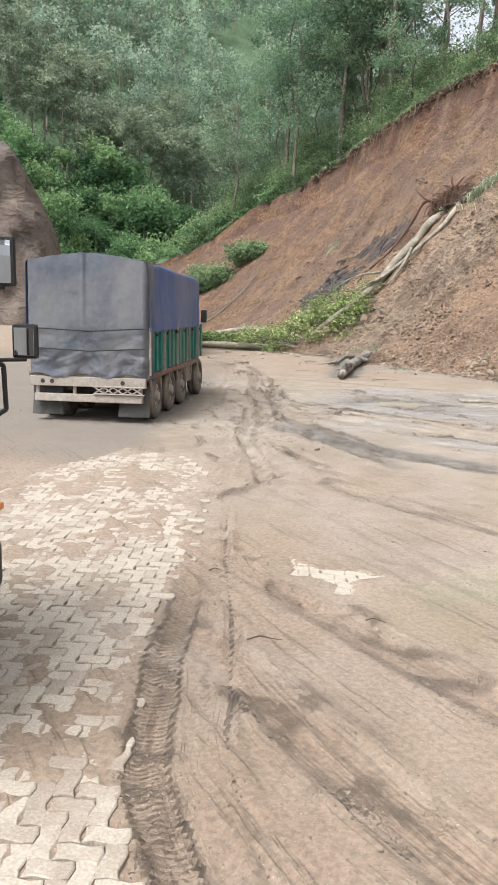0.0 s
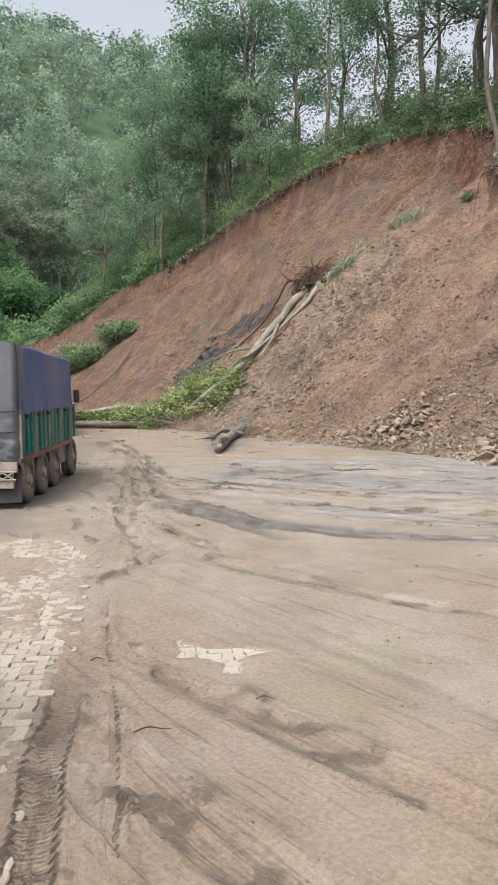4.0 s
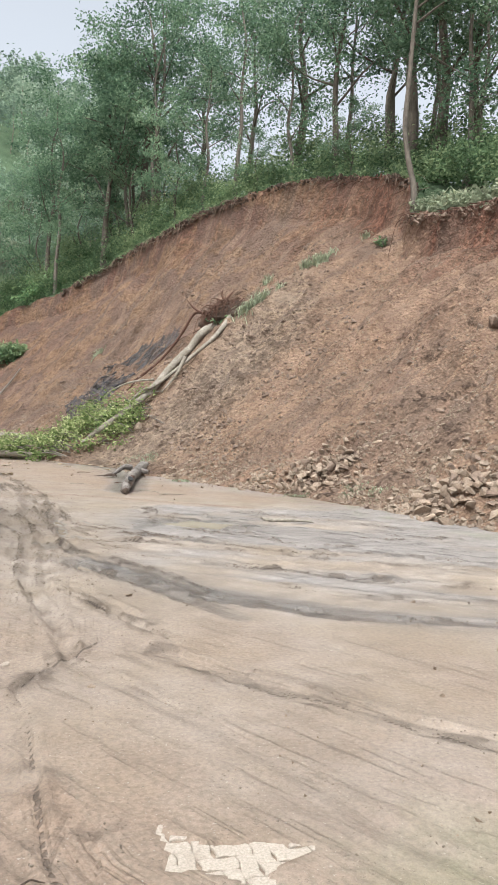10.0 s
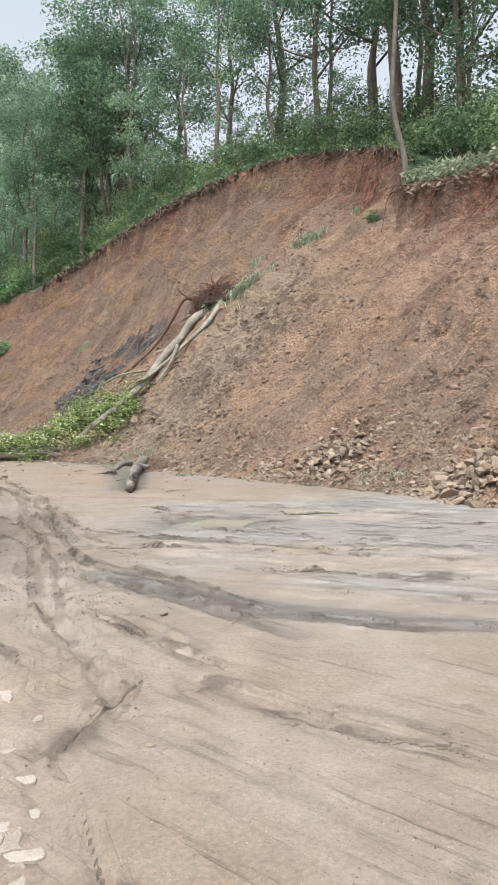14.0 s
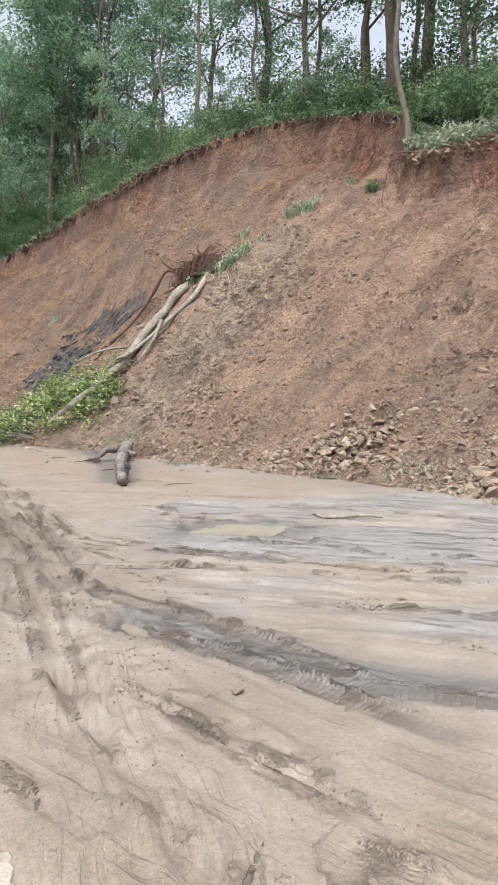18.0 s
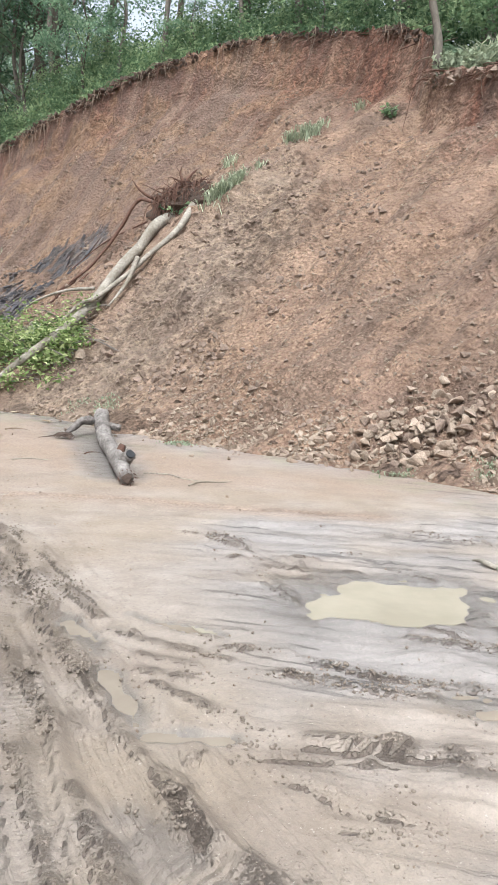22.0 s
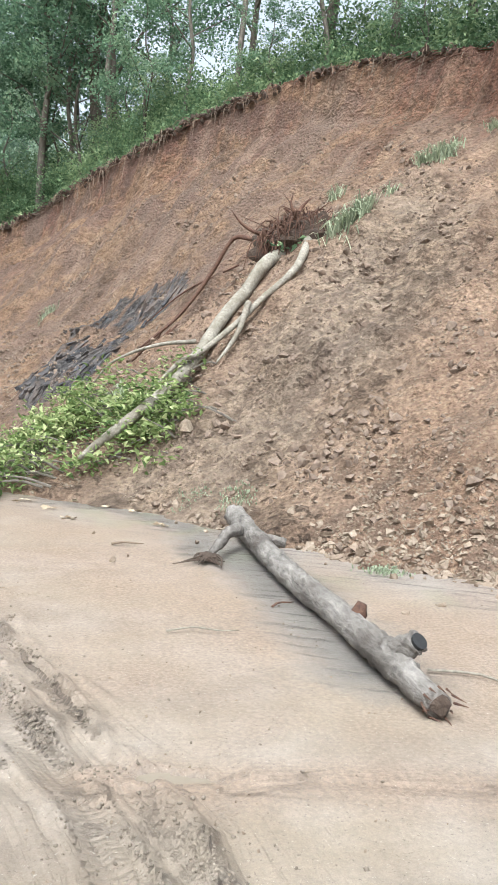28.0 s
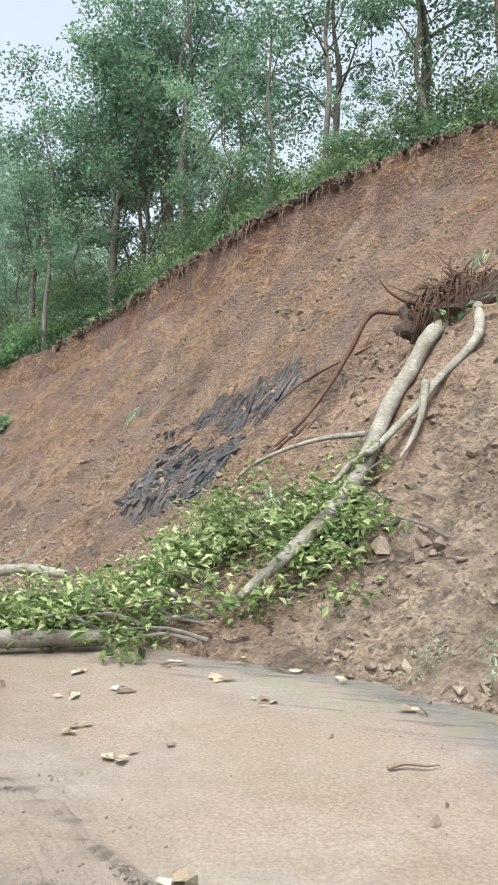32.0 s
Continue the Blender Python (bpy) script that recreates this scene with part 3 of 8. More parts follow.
def slope_z(u, v, relief=1.0):
    """Height of the slipped face: a concave toe, a long run of debris, a steep scarp on top."""
    zc = smooth_interp(v, CREST_V, CREST_Z)
    s = slope_s(u, v)
    wall = np.clip(0.18 * zc, 1.2, 3.2)
    t = np.clip(s / 0.955, 0, 1)
    z = (zc - wall) * t**1.17 + np.clip((s - 0.955) / 0.045, 0, 1) ** 0.8 * wall
    z = np.where(s < 0, s * 6.0, z)
    z = z + 1.5 * np.exp(-(((u - 20) / 5) ** 2) - ((v - 34) / 3.6) ** 2) - 2.3 * np.exp(-(((u - 20) / 3.6) ** 2) - ((v - 52) / 9) ** 2)
    if relief:
        body = np.clip(s * 5, 0.05, 1) * np.clip((1.0 - s) * 9, 0.15, 1)
        gully = fbm(v * 0.55 + 0.06 * u, u * 0.10, 4, 1) - 0.5
        z = z + relief * body * (2.1 * gully * np.clip((s - 0.25) * 2, 0.15, 1) + 1.1 * (fbm(u * 0.35, v * 0.35, 5, 2) - 0.5))
        ledge = np.clip((fbm(u * 0.9 + v * 0.25, v * 0.55, 3, 4) - 0.52) * 9, 0, 1)
        z = z + relief * 0.30 * ledge * np.clip(s * 6 - 0.3, 0, 1) * np.clip((0.97 - s) * 10, 0, 1)
        z = z + relief * 0.50 * np.clip(s * 12 + 0.4, 0, 1) * (fbm(u * 1.7, v * 1.7, 3, 3) - 0.5)
    return z


def slope_at(x, y, relief=1.0):
    return slope_z(*uv_of(np.asarray(x, float), np.asarray(y, float)), relief)


# ---- the yard ----
def near_line(x, y, line):
    """Distance of points from a bent line, which side they lie on, and how far along it they are."""
    best, side, along, run = np.full(x.shape, 1e9), np.zeros(x.shape), np.zeros(x.shape), 0.0
    for (ax, ay), (bx, by) in zip(line[:-1], line[1:]):
        dx, dy = bx - ax, by - ay
        n = math.hypot(dx, dy)
        t = np.clip(((x - ax) * dx + (y - ay) * dy) / n**2, 0, 1)
        d = np.hypot(x - ax - t * dx, y - ay - t * dy)
        hit = d < best
        best = np.where(hit, d, best)
        side = np.where(hit, np.sign((x - ax) * dy - (y - ay) * dx) * d, side)
        along = np.where(hit, run + t * n, along)
        run += n
    return best, side, along


def inside(x, y, poly):
    """Whether points lie inside a polygon."""
    hit = np.zeros(x.shape, bool)
    for (ax, ay), (bx, by) in zip(poly, poly[1:] + poly[:1]):
        cross = (ay > y) != (by > y)
        hit ^= cross & (x < (bx - ax) * (y - ay) / (by - ay + 1e-12) + ax)
    return hit


ROAD_TURN = radians(20)
PAVED = [(-3.3, 2.2), (-3.9, 5.2), (-3.5, 7.0), (-2.4, 6.9), (-1.3, 5.6), (-0.75, 4.5), (-0.05, 2.6), (0.15, 1.6), (0.62, 0.5), (1.0, -0.6), (1.15, -1.2), (1.45, -2.0), (2.0, -4.5), (-1.0, -4.5)]
WASHED = [(0.74, 2.78), (0.85, 2.62), (1.2, 2.53), (1.35, 2.62), (1.74, 2.63), (1.5, 2.42), (1.42, 2.28), (1.55, 2.02), (1.42, 1.98), (1.22, 2.22), (1.08, 2.26), (0.86, 2.22)]
# tyre tracks: line, half width, depth, clods, tread spacing
TRACKS = [
    ([(-0.62, 4.35), (0.0, 2.75), (0.62, 1.3), (1.30, -0.40), (1.93, -1.41), (2.9, -3.6)], 0.022, 0.05, 0.45, 0.0),
    ([(-0.62, 4.3), (-0.9, 4.75), (-0.7, 5.6), (-0.35, 6.6)], 0.022, 0.045, 0.8, 0.0),
    ([(-1.55, 8.55), (-1.0, 7.85), (-0.55, 7.45), (0.1, 6.75), (0.55, 6.2)], 0.03, 0.06, 0.9, 0.0),
    ([(-3.4, 14.0), (-2.4, 10.8), (-1.6, 7.6), (-0.80, 4.3), (0.0, 2.2), (0.52, 0.92), (1.05, -0.28), (1.45, -1.1), (2.3, -3.0)], 0.16, 0.025, 0.12, 0.0),
    ([(-0.05, 2.1), (0.14, 1.48), (0.52, 0.26), (0.85, -0.47), (1.08, -0.93), (1.29, -1.21), (1.8, -1.9)], 0.10, 0.035, 0.8, 0.045),
]
TRACKS += [
    ([(1.05, -0.9), (1.22, -1.45), (1.45, -2.2)], 0.13, 0.02, 0.1, 0.0),
    ([(-0.05, 2.95), (0.5, 2.2), (1.46, 1.47), (2.33, 0.86), (3.0, 0.4), (4.6, -0.7)], 0.20, 0.03, 0.7, 0.0),
    ([(-0.9, 6.0), (-0.48, 5.46), (0.5, 4.6), (1.41, 3.73), (2.47, 2.56), (3.32, 1.77), (5.5, -0.1)], 0.10, 0.012, 0.25, 0.0),
    ([(-0.55, 6.6), (0.3, 6.0), (1.3, 5.3), (2.3, 4.65), (3.3, 4.2), (5.5, 3.4)], 0.16, 0.035, 0.7, 0.0),
    ([(0.2, 4.25), (1.0, 3.4), (1.9, 2.4), (2.7, 1.6)], 0.06, 0.008, 0.2, 0.0),
]
TRACKS += [
    ([(0.7, 0.75), (1.03, 0.44), (1.64, -0.15), (2.23, -0.6), (2.88, -1.1), (4.2, -2.0)], 0.20, 0.03, 0.7, 0.0),
    ([(-3.0, 12.2), (-2.33, 11.5), (-1.5, 10.8), (-0.75, 10.15), (0.0, 9.3), (0.65, 8.5), (2.4, 7.9), (4.0, 8.0), (8.0, 8.6)], 0.17, 0.05, 0.75, 0.065),
    ([(-2.3, 10.7), (-1.7, 10.0), (-0.92, 9.5), (-0.35, 9.0), (0.25, 8.4), (1.0, 7.6)], 0.15, 0.045, 0.7, 0.065),
    ([(-5.2, 17.9), (-4.3, 16.2), (-3.3, 13.6), (-2.75, 11.2), (-2.0, 8.9), (-1.47, 7.7), (-1.0, 6.4)], 0.18, 0.04, 0.4, 0.0),
    ([(-9.5, 25.2), (-8.38, 23.72), (-7.45, 22.46), (-7.08, 21.85), (-6.05, 20.1), (-5.5, 18.7), (-4.7, 16.6), (-3.8, 14.0), (-3.0, 10.6)], 0.13, 0.04, 0.45, 0.06),
]
TRACKS += [
    ([(-9.19, 26.25), (-8.0, 24.38), (-7.17, 23.01), (-6.55, 21.8), (-5.9, 20.5), (-5.3, 19.2), (-4.2, 16.4), (-3.3, 14.2), (-2.3, 12.0)], 0.13, 0.04, 0.45, 0.0),
    ([(-9.4, 25.5), (-8.0, 22.8), (-7.1, 20.6), (-6.3, 18.4), (-5.4, 15.6), (-4.3, 12.6)], 0.14, 0.035, 0.35, 0.06),
    ([(-6.0, 20.4), (-5.2, 20.25), (-4.4, 20.35), (-3.2, 20.2), (-1.5, 19.7), (0.5, 19.3)], 0.07, 0.02, 0.4, 0.0),
    ([(-2.23, 12.75), (-1.47, 12.7), (-0.6, 12.47), (0.58, 12.2), (4.0, 11.6), (8.0, 11.3)], 0.07, 0.035, 0.7, 0.0),
    ([(-2.6, 18.7), (-2.06, 17.98), (-1.19, 16.71), (-0.9, 16.2)], 0.05, 0.04, 0.8, 0.0),
]
TRACKS += [
    ([(-0.6, 15.6), (-0.21, 15.32), (0.8, 14.42), (1.29, 13.74), (2.4, 12.9), (5.0, 12.3)], 0.07, 0.045, 0.8, 0.0),
    ([(-1.66, 11.6), (-0.91, 11.25), (-0.08, 11.02), (3.0, 10.3), (7.0, 10.0)], 0.05, 0.035, 0.7, 0.0),
    ([(-0.8, 13.7), (-0.38, 13.55), (0.31, 13.07), (1.5, 12.6), (3.4, 12.4)], 0.04, 0.035, 0.8, 0.0),
    ([(-0.6, 18.5), (0.9, 18.09), (2.89, 17.19), (5.0, 16.6)], 0.06, 0.04, 0.7, 0.0),
    ([(0.6, 9.9), (2.4, 9.2), (4.2, 9.0), (8.0, 9.5)], 0.05, 0.04, 0.8, 0.0),
]
TRACKS += [
    ([(-2.4, 9.4), (-1.7, 8.0), (-1.1, 6.9), (-0.5, 5.4)], 0.10, 0.04, 0.45, 0.0),
    ([(-1.7, 9.3), (-1.15, 8.4), (-0.5, 7.6), (0.1, 6.7)], 0.13, 0.04, 0.5, 0.0),
]
# crumbled ridges thrown up between the wheel marks
RIDGES = [
    [(-2.4, 18.2), (-2.1, 17.91), (-1.59, 17.3), (-1.2, 16.54)],
    [(-1.7, 16.05), (-1.27, 15.37)],
    [(-2.2, 14.4), (-1.85, 14.29), (-1.44, 14.11), (-1.09, 13.83), (-0.3, 13.6)],
    [(-1.99, 14.01), (-1.57, 13.82), (-1.17, 13.66), (0.4, 13.0), (1.8, 12.5)],
    [(-3.9, 16.4), (-3.44, 15.43), (-3.14, 14.79), (-2.97, 14.62)],
    [(-5.2, 18.5), (-4.33, 16.68), (-3.86, 15.67), (-3.64, 15.0), (-3.2, 13.9)],
    [(-4.9, 16.4), (-4.33, 15.24), (-3.91, 14.43), (-3.66, 13.81), (-3.37, 13.09), (-2.9, 11.6)],
    [(-3.8, 15.2), (-3.43, 14.31), (-3.2, 13.72), (-2.97, 13.2), (-2.5, 11.9)],
    [(-2.87, 14.25), (-2.45, 14.09)],
    [(-2.87, 13.95), (-2.5, 13.85)],
]
RIDGES += [
    [(-2.77, 13.72), (-2.42, 13.39), (-2.07, 13.1), (-1.2, 12.75)],
    [(-11.2, 28.2), (-10.54, 27.35), (-10.02, 26.67), (-9.46, 25.97), (-8.84, 25.06), (-8.3, 24.1)],
    [(-10.98, 28.56), (-9.9, 27.59), (-8.85, 26.18), (-8.27, 25.21), (-7.91, 24.51), (-7.2, 23.2)],
    [(-10.1, 26.39), (-9.48, 25.62), (-8.95, 24.8), (-8.59, 24.43), (-8.0, 23.4)],
    [(-9.9, 25.1), (-9.35, 24.61), (-8.9, 24.1), (-8.2, 22.9)],
    [(-3.2, 12.5), (-2.8, 11.63), (-2.54, 10.72), (-2.32, 10.0), (-1.9, 8.8)],
    [(-3.6, 12.9), (-3.19, 11.79), (-2.87, 10.74), (-2.62, 10.02), (-2.2, 8.6)],
    [(0.6, 5.6), (1.2, 5.2), (1.99, 4.96), (2.66, 4.5), (3.39, 3.95)],
    [(-1.3, 9.9), (-0.9, 9.4), (-0.4, 8.9), (0.3, 8.2)],
    [(0.8, 1.9), (1.5, 1.3), (2.2, 0.75), (3.0, 0.2)],
]
RIDGES += [
    [(1.2, 0.05), (1.8, -0.5), (2.5, -1.0)],
    [(-4.8, 15.98), (-4.51, 15.37), (-4.27, 14.92), (-4.03, 14.57)],
    [(-4.7, 16.98), (-4.18, 16.04), (-3.84, 15.29), (-3.61, 14.73)],
    [(-4.33, 17.07), (-3.85, 15.97), (-3.6, 15.16)],
    [(-3.55, 15.75), (-3.39, 15.4), (-3.24, 14.97)],
    [(-3.21, 14.81), (-3.02, 14.63), (-2.79, 14.52), (-2.43, 14.33), (-2.17, 14.16)],
    [(-2.72, 14.96), (-2.49, 14.8), (-2.25, 14.57)],
    [(-1.6, 16.6), (-1.49, 16.34), (-1.4, 15.76)],
    [(-5.28, 19.65), (-4.59, 17.69), (-4.1, 16.55)],
    [(-7.58, 22.83), (-6.99, 21.86), (-6.54, 21.14), (-6.25, 20.62)],
]
RIDGES += [
    [(-7.24, 21.72), (-6.94, 21.12), (-6.69, 20.53)],
    [(-6.69, 22.14), (-6.15, 21.26), (-5.89, 20.6)],
]
# crisp torn edges in the mud, their shadow lines painted in
CRACKS = [  # slurry, farther half
    [(-2.25, 18.14), (-1.75, 17.89), (-1.52, 17.12), (-1.21, 16.57)],
    [(-1.62, 15.96), (-1.27, 15.45)],
    [(-0.54, 17.19), (-0.21, 17.09)],
    [(-0.14, 16.63), (0.29, 16.34), (0.46, 15.96)],
    [(-0.23, 15.33), (-0.0, 14.96), (0.29, 14.62)],
    [(-0.55, 14.94), (-0.19, 14.61), (0.12, 14.25)],
    [(-3.11, 14.76), (-2.93, 14.57)],
    [(-2.76, 13.96), (-2.51, 13.91), (-2.22, 13.77)],
    [(-2.17, 14.4), (-1.77, 14.23), (-1.35, 14.02), (-0.97, 13.77), (-0.52, 13.67)],
    [(-2.03, 14.02), (-1.54, 13.77), (-1.23, 13.62), (-0.89, 13.36)],
]
CRACKS += [  # slurry, nearer half
    [(-2.68, 13.63), (-2.49, 13.42)],
    [(-2.43, 13.03), (-2.3, 12.92), (-1.95, 12.85), (-1.47, 12.74), (-0.69, 12.53)],
    [(-2.2, 12.54), (-1.9, 12.37), (-1.7, 12.15), (-1.43, 12.02), (-1.23, 11.9)],
    [(-1.45, 12.35), (-1.23, 12.21), (-1.01, 12.05)],
    [(-2.36, 12.25), (-2.15, 12.17)],
    [(-1.99, 12.09), (-1.74, 11.99), (-1.46, 11.93)],
    [(0.92, 18.28), (1.83, 17.9)],
    [(-0.7, 13.23), (-0.5, 12.92)],
    [(-2.32, 12.7), (-1.98, 12.66), (-1.52, 12.57), (-1.15, 12.45)],
]
CRACKS += [  # wheel strip
    [(-3.37, 14.17), (-3.15, 13.55), (-3.0, 13.23)],
    [(-2.89, 12.81), (-2.66, 12.24), (-2.41, 11.67)],
    [(-2.7, 12.56), (-2.53, 12.04), (-2.4, 11.75)],
    [(-3.12, 12.43), (-2.97, 12.02)],
    [(-4.69, 18.35), (-3.88, 16.63), (-3.18, 15.09)],
    [(-4.2, 16.4), (-3.62, 15.08)],
    [(-3.89, 14.01), (-3.6, 13.73)],
]
CRACKS += [  # last bend of the strip
    [(-8.12, 23.56), (-7.64, 22.83), (-7.12, 22.11), (-6.66, 21.37), (-6.47, 21.06)],
    [(-7.69, 22.13), (-7.35, 21.67), (-7.08, 21.24), (-6.95, 21.02)],
    [(-7.97, 24.14), (-7.33, 24.08)],
    [(-7.25, 23.31), (-6.73, 22.38), (-6.35, 21.69), (-6.11, 21.1)],
    [(-7.17, 21.5), (-6.93, 21.25), (-6.77, 21.04)],
]
rr = np.random.RandomState(77)
for _ in range(12):
    x, y, length, turn = -2.1 + 6.5 * rr.rand(), 9.6 + 9.0 * rr.rand(), 0.5 + 1.7 * rr.rand(), -0.12 - 0.4 * rr.rand()
    RIDGES.append([(x + length * f * math.cos(turn + 0.15 * f), y + length * f * math.sin(turn + 0.15 * f)) for f in (0, 0.35, 0.7, 1)])
for _ in range(22):
    y = 6.0 + 13.0 * rr.rand()
    x, length, turn = -0.36 * y + 1.2 - 2.4 * rr.rand(), 0.3 + 1.0 * rr.rand(), 1.93 + 0.18 * rr.normal()
    RIDGES.append([(x + length * f * math.cos(turn + 0.2 * f), y + length * f * math.sin(turn + 0.2 * f)) for f in (0, 0.5, 1)])
PUDDLES = [(-0.42, 13.39, 0.28, 0.10, -0.25), (-0.45, 15.55, 1.05, 0.75, 0.25), (-5.5, 20.42, 0.26, 0.065, -0.15), (-0.1, 13.1, 0.36, 0.12, -0.25), (-1.66, 10.17, 0.30, 0.085, -1.1), (-3.36, 14.7, 0.36, 0.075, -1.15), (-2.52, 14.86, 0.30, 0.05, -0.5), (-3.03, 13.65, 0.42, 0.09, -1.2), (-2.55, 12.98, 0.25, 0.06, -0.1)]


def axis_steps(lo, hi, step, far):
    fine = np.arange(lo, hi + step / 2, step)
    grow = np.cumsum(step * 1.22 ** np.arange(1, 60))
    grow = np.r_[grow[grow < far], far]
    return np.r_[(lo - grow)[::-1], fine, hi + grow]


YARD = {}


def yard_z(x, y):
    """Height of the mud at a place."""
    i, j = np.clip(np.searchsorted(YARD["y"], y), 0, len(YARD["y"]) - 1), np.clip(np.searchsorted(YARD["x"], x), 0, len(YARD["x"]) - 1)
    return float(YARD["z"][i, j])


def ground():
    gx, gy = axis_steps(-9.0, 7.0, 0.038, 1500), axis_steps(-2.4, 13.0, 0.032, 1500)
    gy = np.r_[gy[gy <= 13.0], np.arange(13.05, 35.0, 0.052), 35.0 + gy[gy > 13.0] - 13.0]
    X, Y = np.meshgrid(gx, gy)
    core = np.clip(1 - np.maximum(np.abs(X) - 9, np.abs(Y - 17) - 20) / 6, 0, 1)
    z = 0.05 * (fbm(X * 0.5, Y * 0.5, 3, 0) - 0.5) + 0.022 * (fbm(X * 2.3, Y * 2.3, 3, 1) - 0.5)
    clod, dark, wet, red, phase, print_bed, lane_s, lane_a, lane_w, crack_and_shade = (np.zeros(X.shape) for _ in range(10))
    lump = fbm(X * 5.5, Y * 5.5, 2, 2)
    lump_big = fbm(X * 3.1, Y * 3.1, 3, 4)
    grey = np.clip((fbm(X * 0.35, Y * 0.8, 3, 3) - 0.32) * 4, 0, 1)
    reach = np.clip((X + 0.25 * (Y - 13) + 2.2) * 0.9, 0, 1) * np.clip((Y - 8.3 - 0.18 * (4 - X).clip(0, 9)) * 0.9, 0, 1) * np.clip((20.6 + 0.35 * X.clip(0, 9) - Y) * 0.5, 0, 1)
    toe = np.clip(1.2 - np.abs(slope_s(*uv_of(X, Y)) + 0.03) * 10, 0, 1) * np.clip((Y - 6) * 0.3, 0, 1)
    grey = np.clip(grey * reach + toe * 0.8, 0, 1)
    streak = fbm(X * 0.55 + Y * 0.5, Y * 4.2 + X * 0.9, 4, 1)
    chunk = np.clip((lump - 0.50) * 7, 0, 1)
    ridge = np.clip((streak - 0.535) * 14, 0, 1) * np.clip((lump_big - 0.40) * 6, 0, 1)
    comb = np.clip((1 - np.abs(2 * fbm(X * 0.30 + Y * 0.10, Y * 2.6 + X * 0.75, 4, 2) - 1) - 0.74) * 4.2, 0, 1)
    z += reach * (0.03 * (streak - 0.5) + 0.02 * ridge + 0.045 * comb * (0.25 + lump_big))
    dark = np.maximum(dark, reach * ridge * (0.2 + 0.35 * (1 - chunk)))
    clod = np.maximum(clod, reach * np.clip((0.40 - streak) * 5, 0, 1) * 0.35)
    for line, half, depth, rag, tread in TRACKS:
        xs, ys = [p[0] for p in line], [p[1] for p in line]
        c0, c1 = np.searchsorted(gx, [min(xs) - 1, max(xs) + 1])
        r0, r1 = np.searchsorted(gy, [min(ys) - 1, max(ys) + 1])
        w = np.s_[r0:r1, c0:c1]
        x, y = X[w], Y[w]
        d, side, along = near_line(x + 0.10 * (vnoise(x * 1.1, y * 1.1, 2) - 0.5), y, line)
        total = along.max()
        fade = np.clip(along * 1.2, 0, 1) * np.clip((total - along) * 1.2 + 0.15, 0, 1) * (0.35 + 0.65 * np.clip(fbm(along * 0.7, side * 0.4 + half * 37, 2, 1) * 2.2 - 0.35, 0, 1))
        bed = np.clip((half - d) / np.where(y > 13, 0.12, 0.07) + 0.5, 0, 1)
        seam = d if half < 0.04 else np.where(side > 0, np.abs(d - half), 9.0) if depth < 0.05 else np.abs(d - half)
        crack_and_shade[w] = np.maximum(crack_and_shade[w], np.clip(1 - seam / (0.075 if half < 0.04 else 0.10), 0, 1) - (0.0 if half < 0.04 else 0.12 + 0.35 * (1 - rag)) - 0.3 * (1 - fade))
        pull = fade * min(1.0, 0.15 + rag) * np.exp(-((d / (half + 0.16)) ** 2))
        nearer = pull > lane_w[w]
        lane_s[w], lane_a[w] = np.where(nearer, side + 3 * half, lane_s[w]), np.where(nearer, along + 40 * half, lane_a[w])
        lane_w[w] = np.maximum(lane_w[w], pull)
        rim = np.exp(-(((d - half - 0.05) / 0.05) ** 2))
        z[w] += fade * (-depth * bed + depth * 0.6 * rim * (0.4 + 0.8 * chunk[w]))
        if tread:
            bar = 0.5 + 0.5 * np.sin((along + np.abs(side) * 0.8) * 2 * np.pi / tread)
            if tread > 0.08:
                z[w] += fade * bed * (bar - 0.5) * 0.013
            phase[w] = np.where(bed * fade > print_bed[w], along / tread + 0.9 * fbm(x * 4, y * 4, 2, 3), phase[w])
            print_bed[w] = np.maximum(print_bed[w], bed * fade * min(1.0, rag * 1.2))
        ragged = np.clip((lump_big[w] - 0.36) * 5, 0, 1) * np.exp(-((d / (half + 0.16)) ** 2))
        z[w] += rag * fade * ragged * chunk[w] * 0.02
        clod[w] = np.maximum(clod[w], rag * fade * np.clip(ragged * (0.35 + 0.8 * chunk[w]), 0, 1))
        near_dark = dark[w]
        edge = np.exp(-(((d - half) / 0.03) ** 2)) * np.clip((lump_big[w] - 0.40) * 6, 0, 1)
        dark[w] = np.maximum(near_dark, fade * np.maximum(rag * 0.75 * bed * np.clip((0.62 - lump[w]) * 3, 0, 1) * (1 if depth > 0.07 else 0.35), 0.55 * edge))
        if half < 0.09:
            dark[w] = np.maximum(dark[w], rag * fade * np.exp(-((d / (half * 1.3)) ** 2)) * np.clip((lump_big[w] - 0.25) * 4, 0.1, 1))
    # churned strip where the wheels leave the paving
    off, lane, run = near_line(X + 0.22 * (vnoise(X * 0.9, Y * 0.9, 4) - 0.5), Y, [(-12.0, 30.5), (-9.2, 26.0), (-7.4, 22.6), (-5.6, 19.5), (-3.4, 13.5), (-2.0, 9.5), (-1.0, 6.2)])
    strip = np.exp(-((off / 0.95) ** 2)) * core
    comb = np.clip((1 - np.abs(2 * fbm(lane * 3.6, run * 0.42, 4, 3) - 1) - 0.72) * 4, 0, 1)
    nearer = strip * 0.9 > lane_w
    lane_s, lane_a, lane_w = np.where(nearer, lane * 0.55, lane_s), np.where(nearer, run, lane_a), np.maximum(lane_w, strip * 0.65)
    z += strip * 0.055 * comb * (0.4 + 0.7 * lump_big) * np.clip((Y - 8.5) * 0.4, 0.12, 1)
    z += strip * np.clip((lump_big - 0.42) * 6, 0, 1) * chunk * 0.02
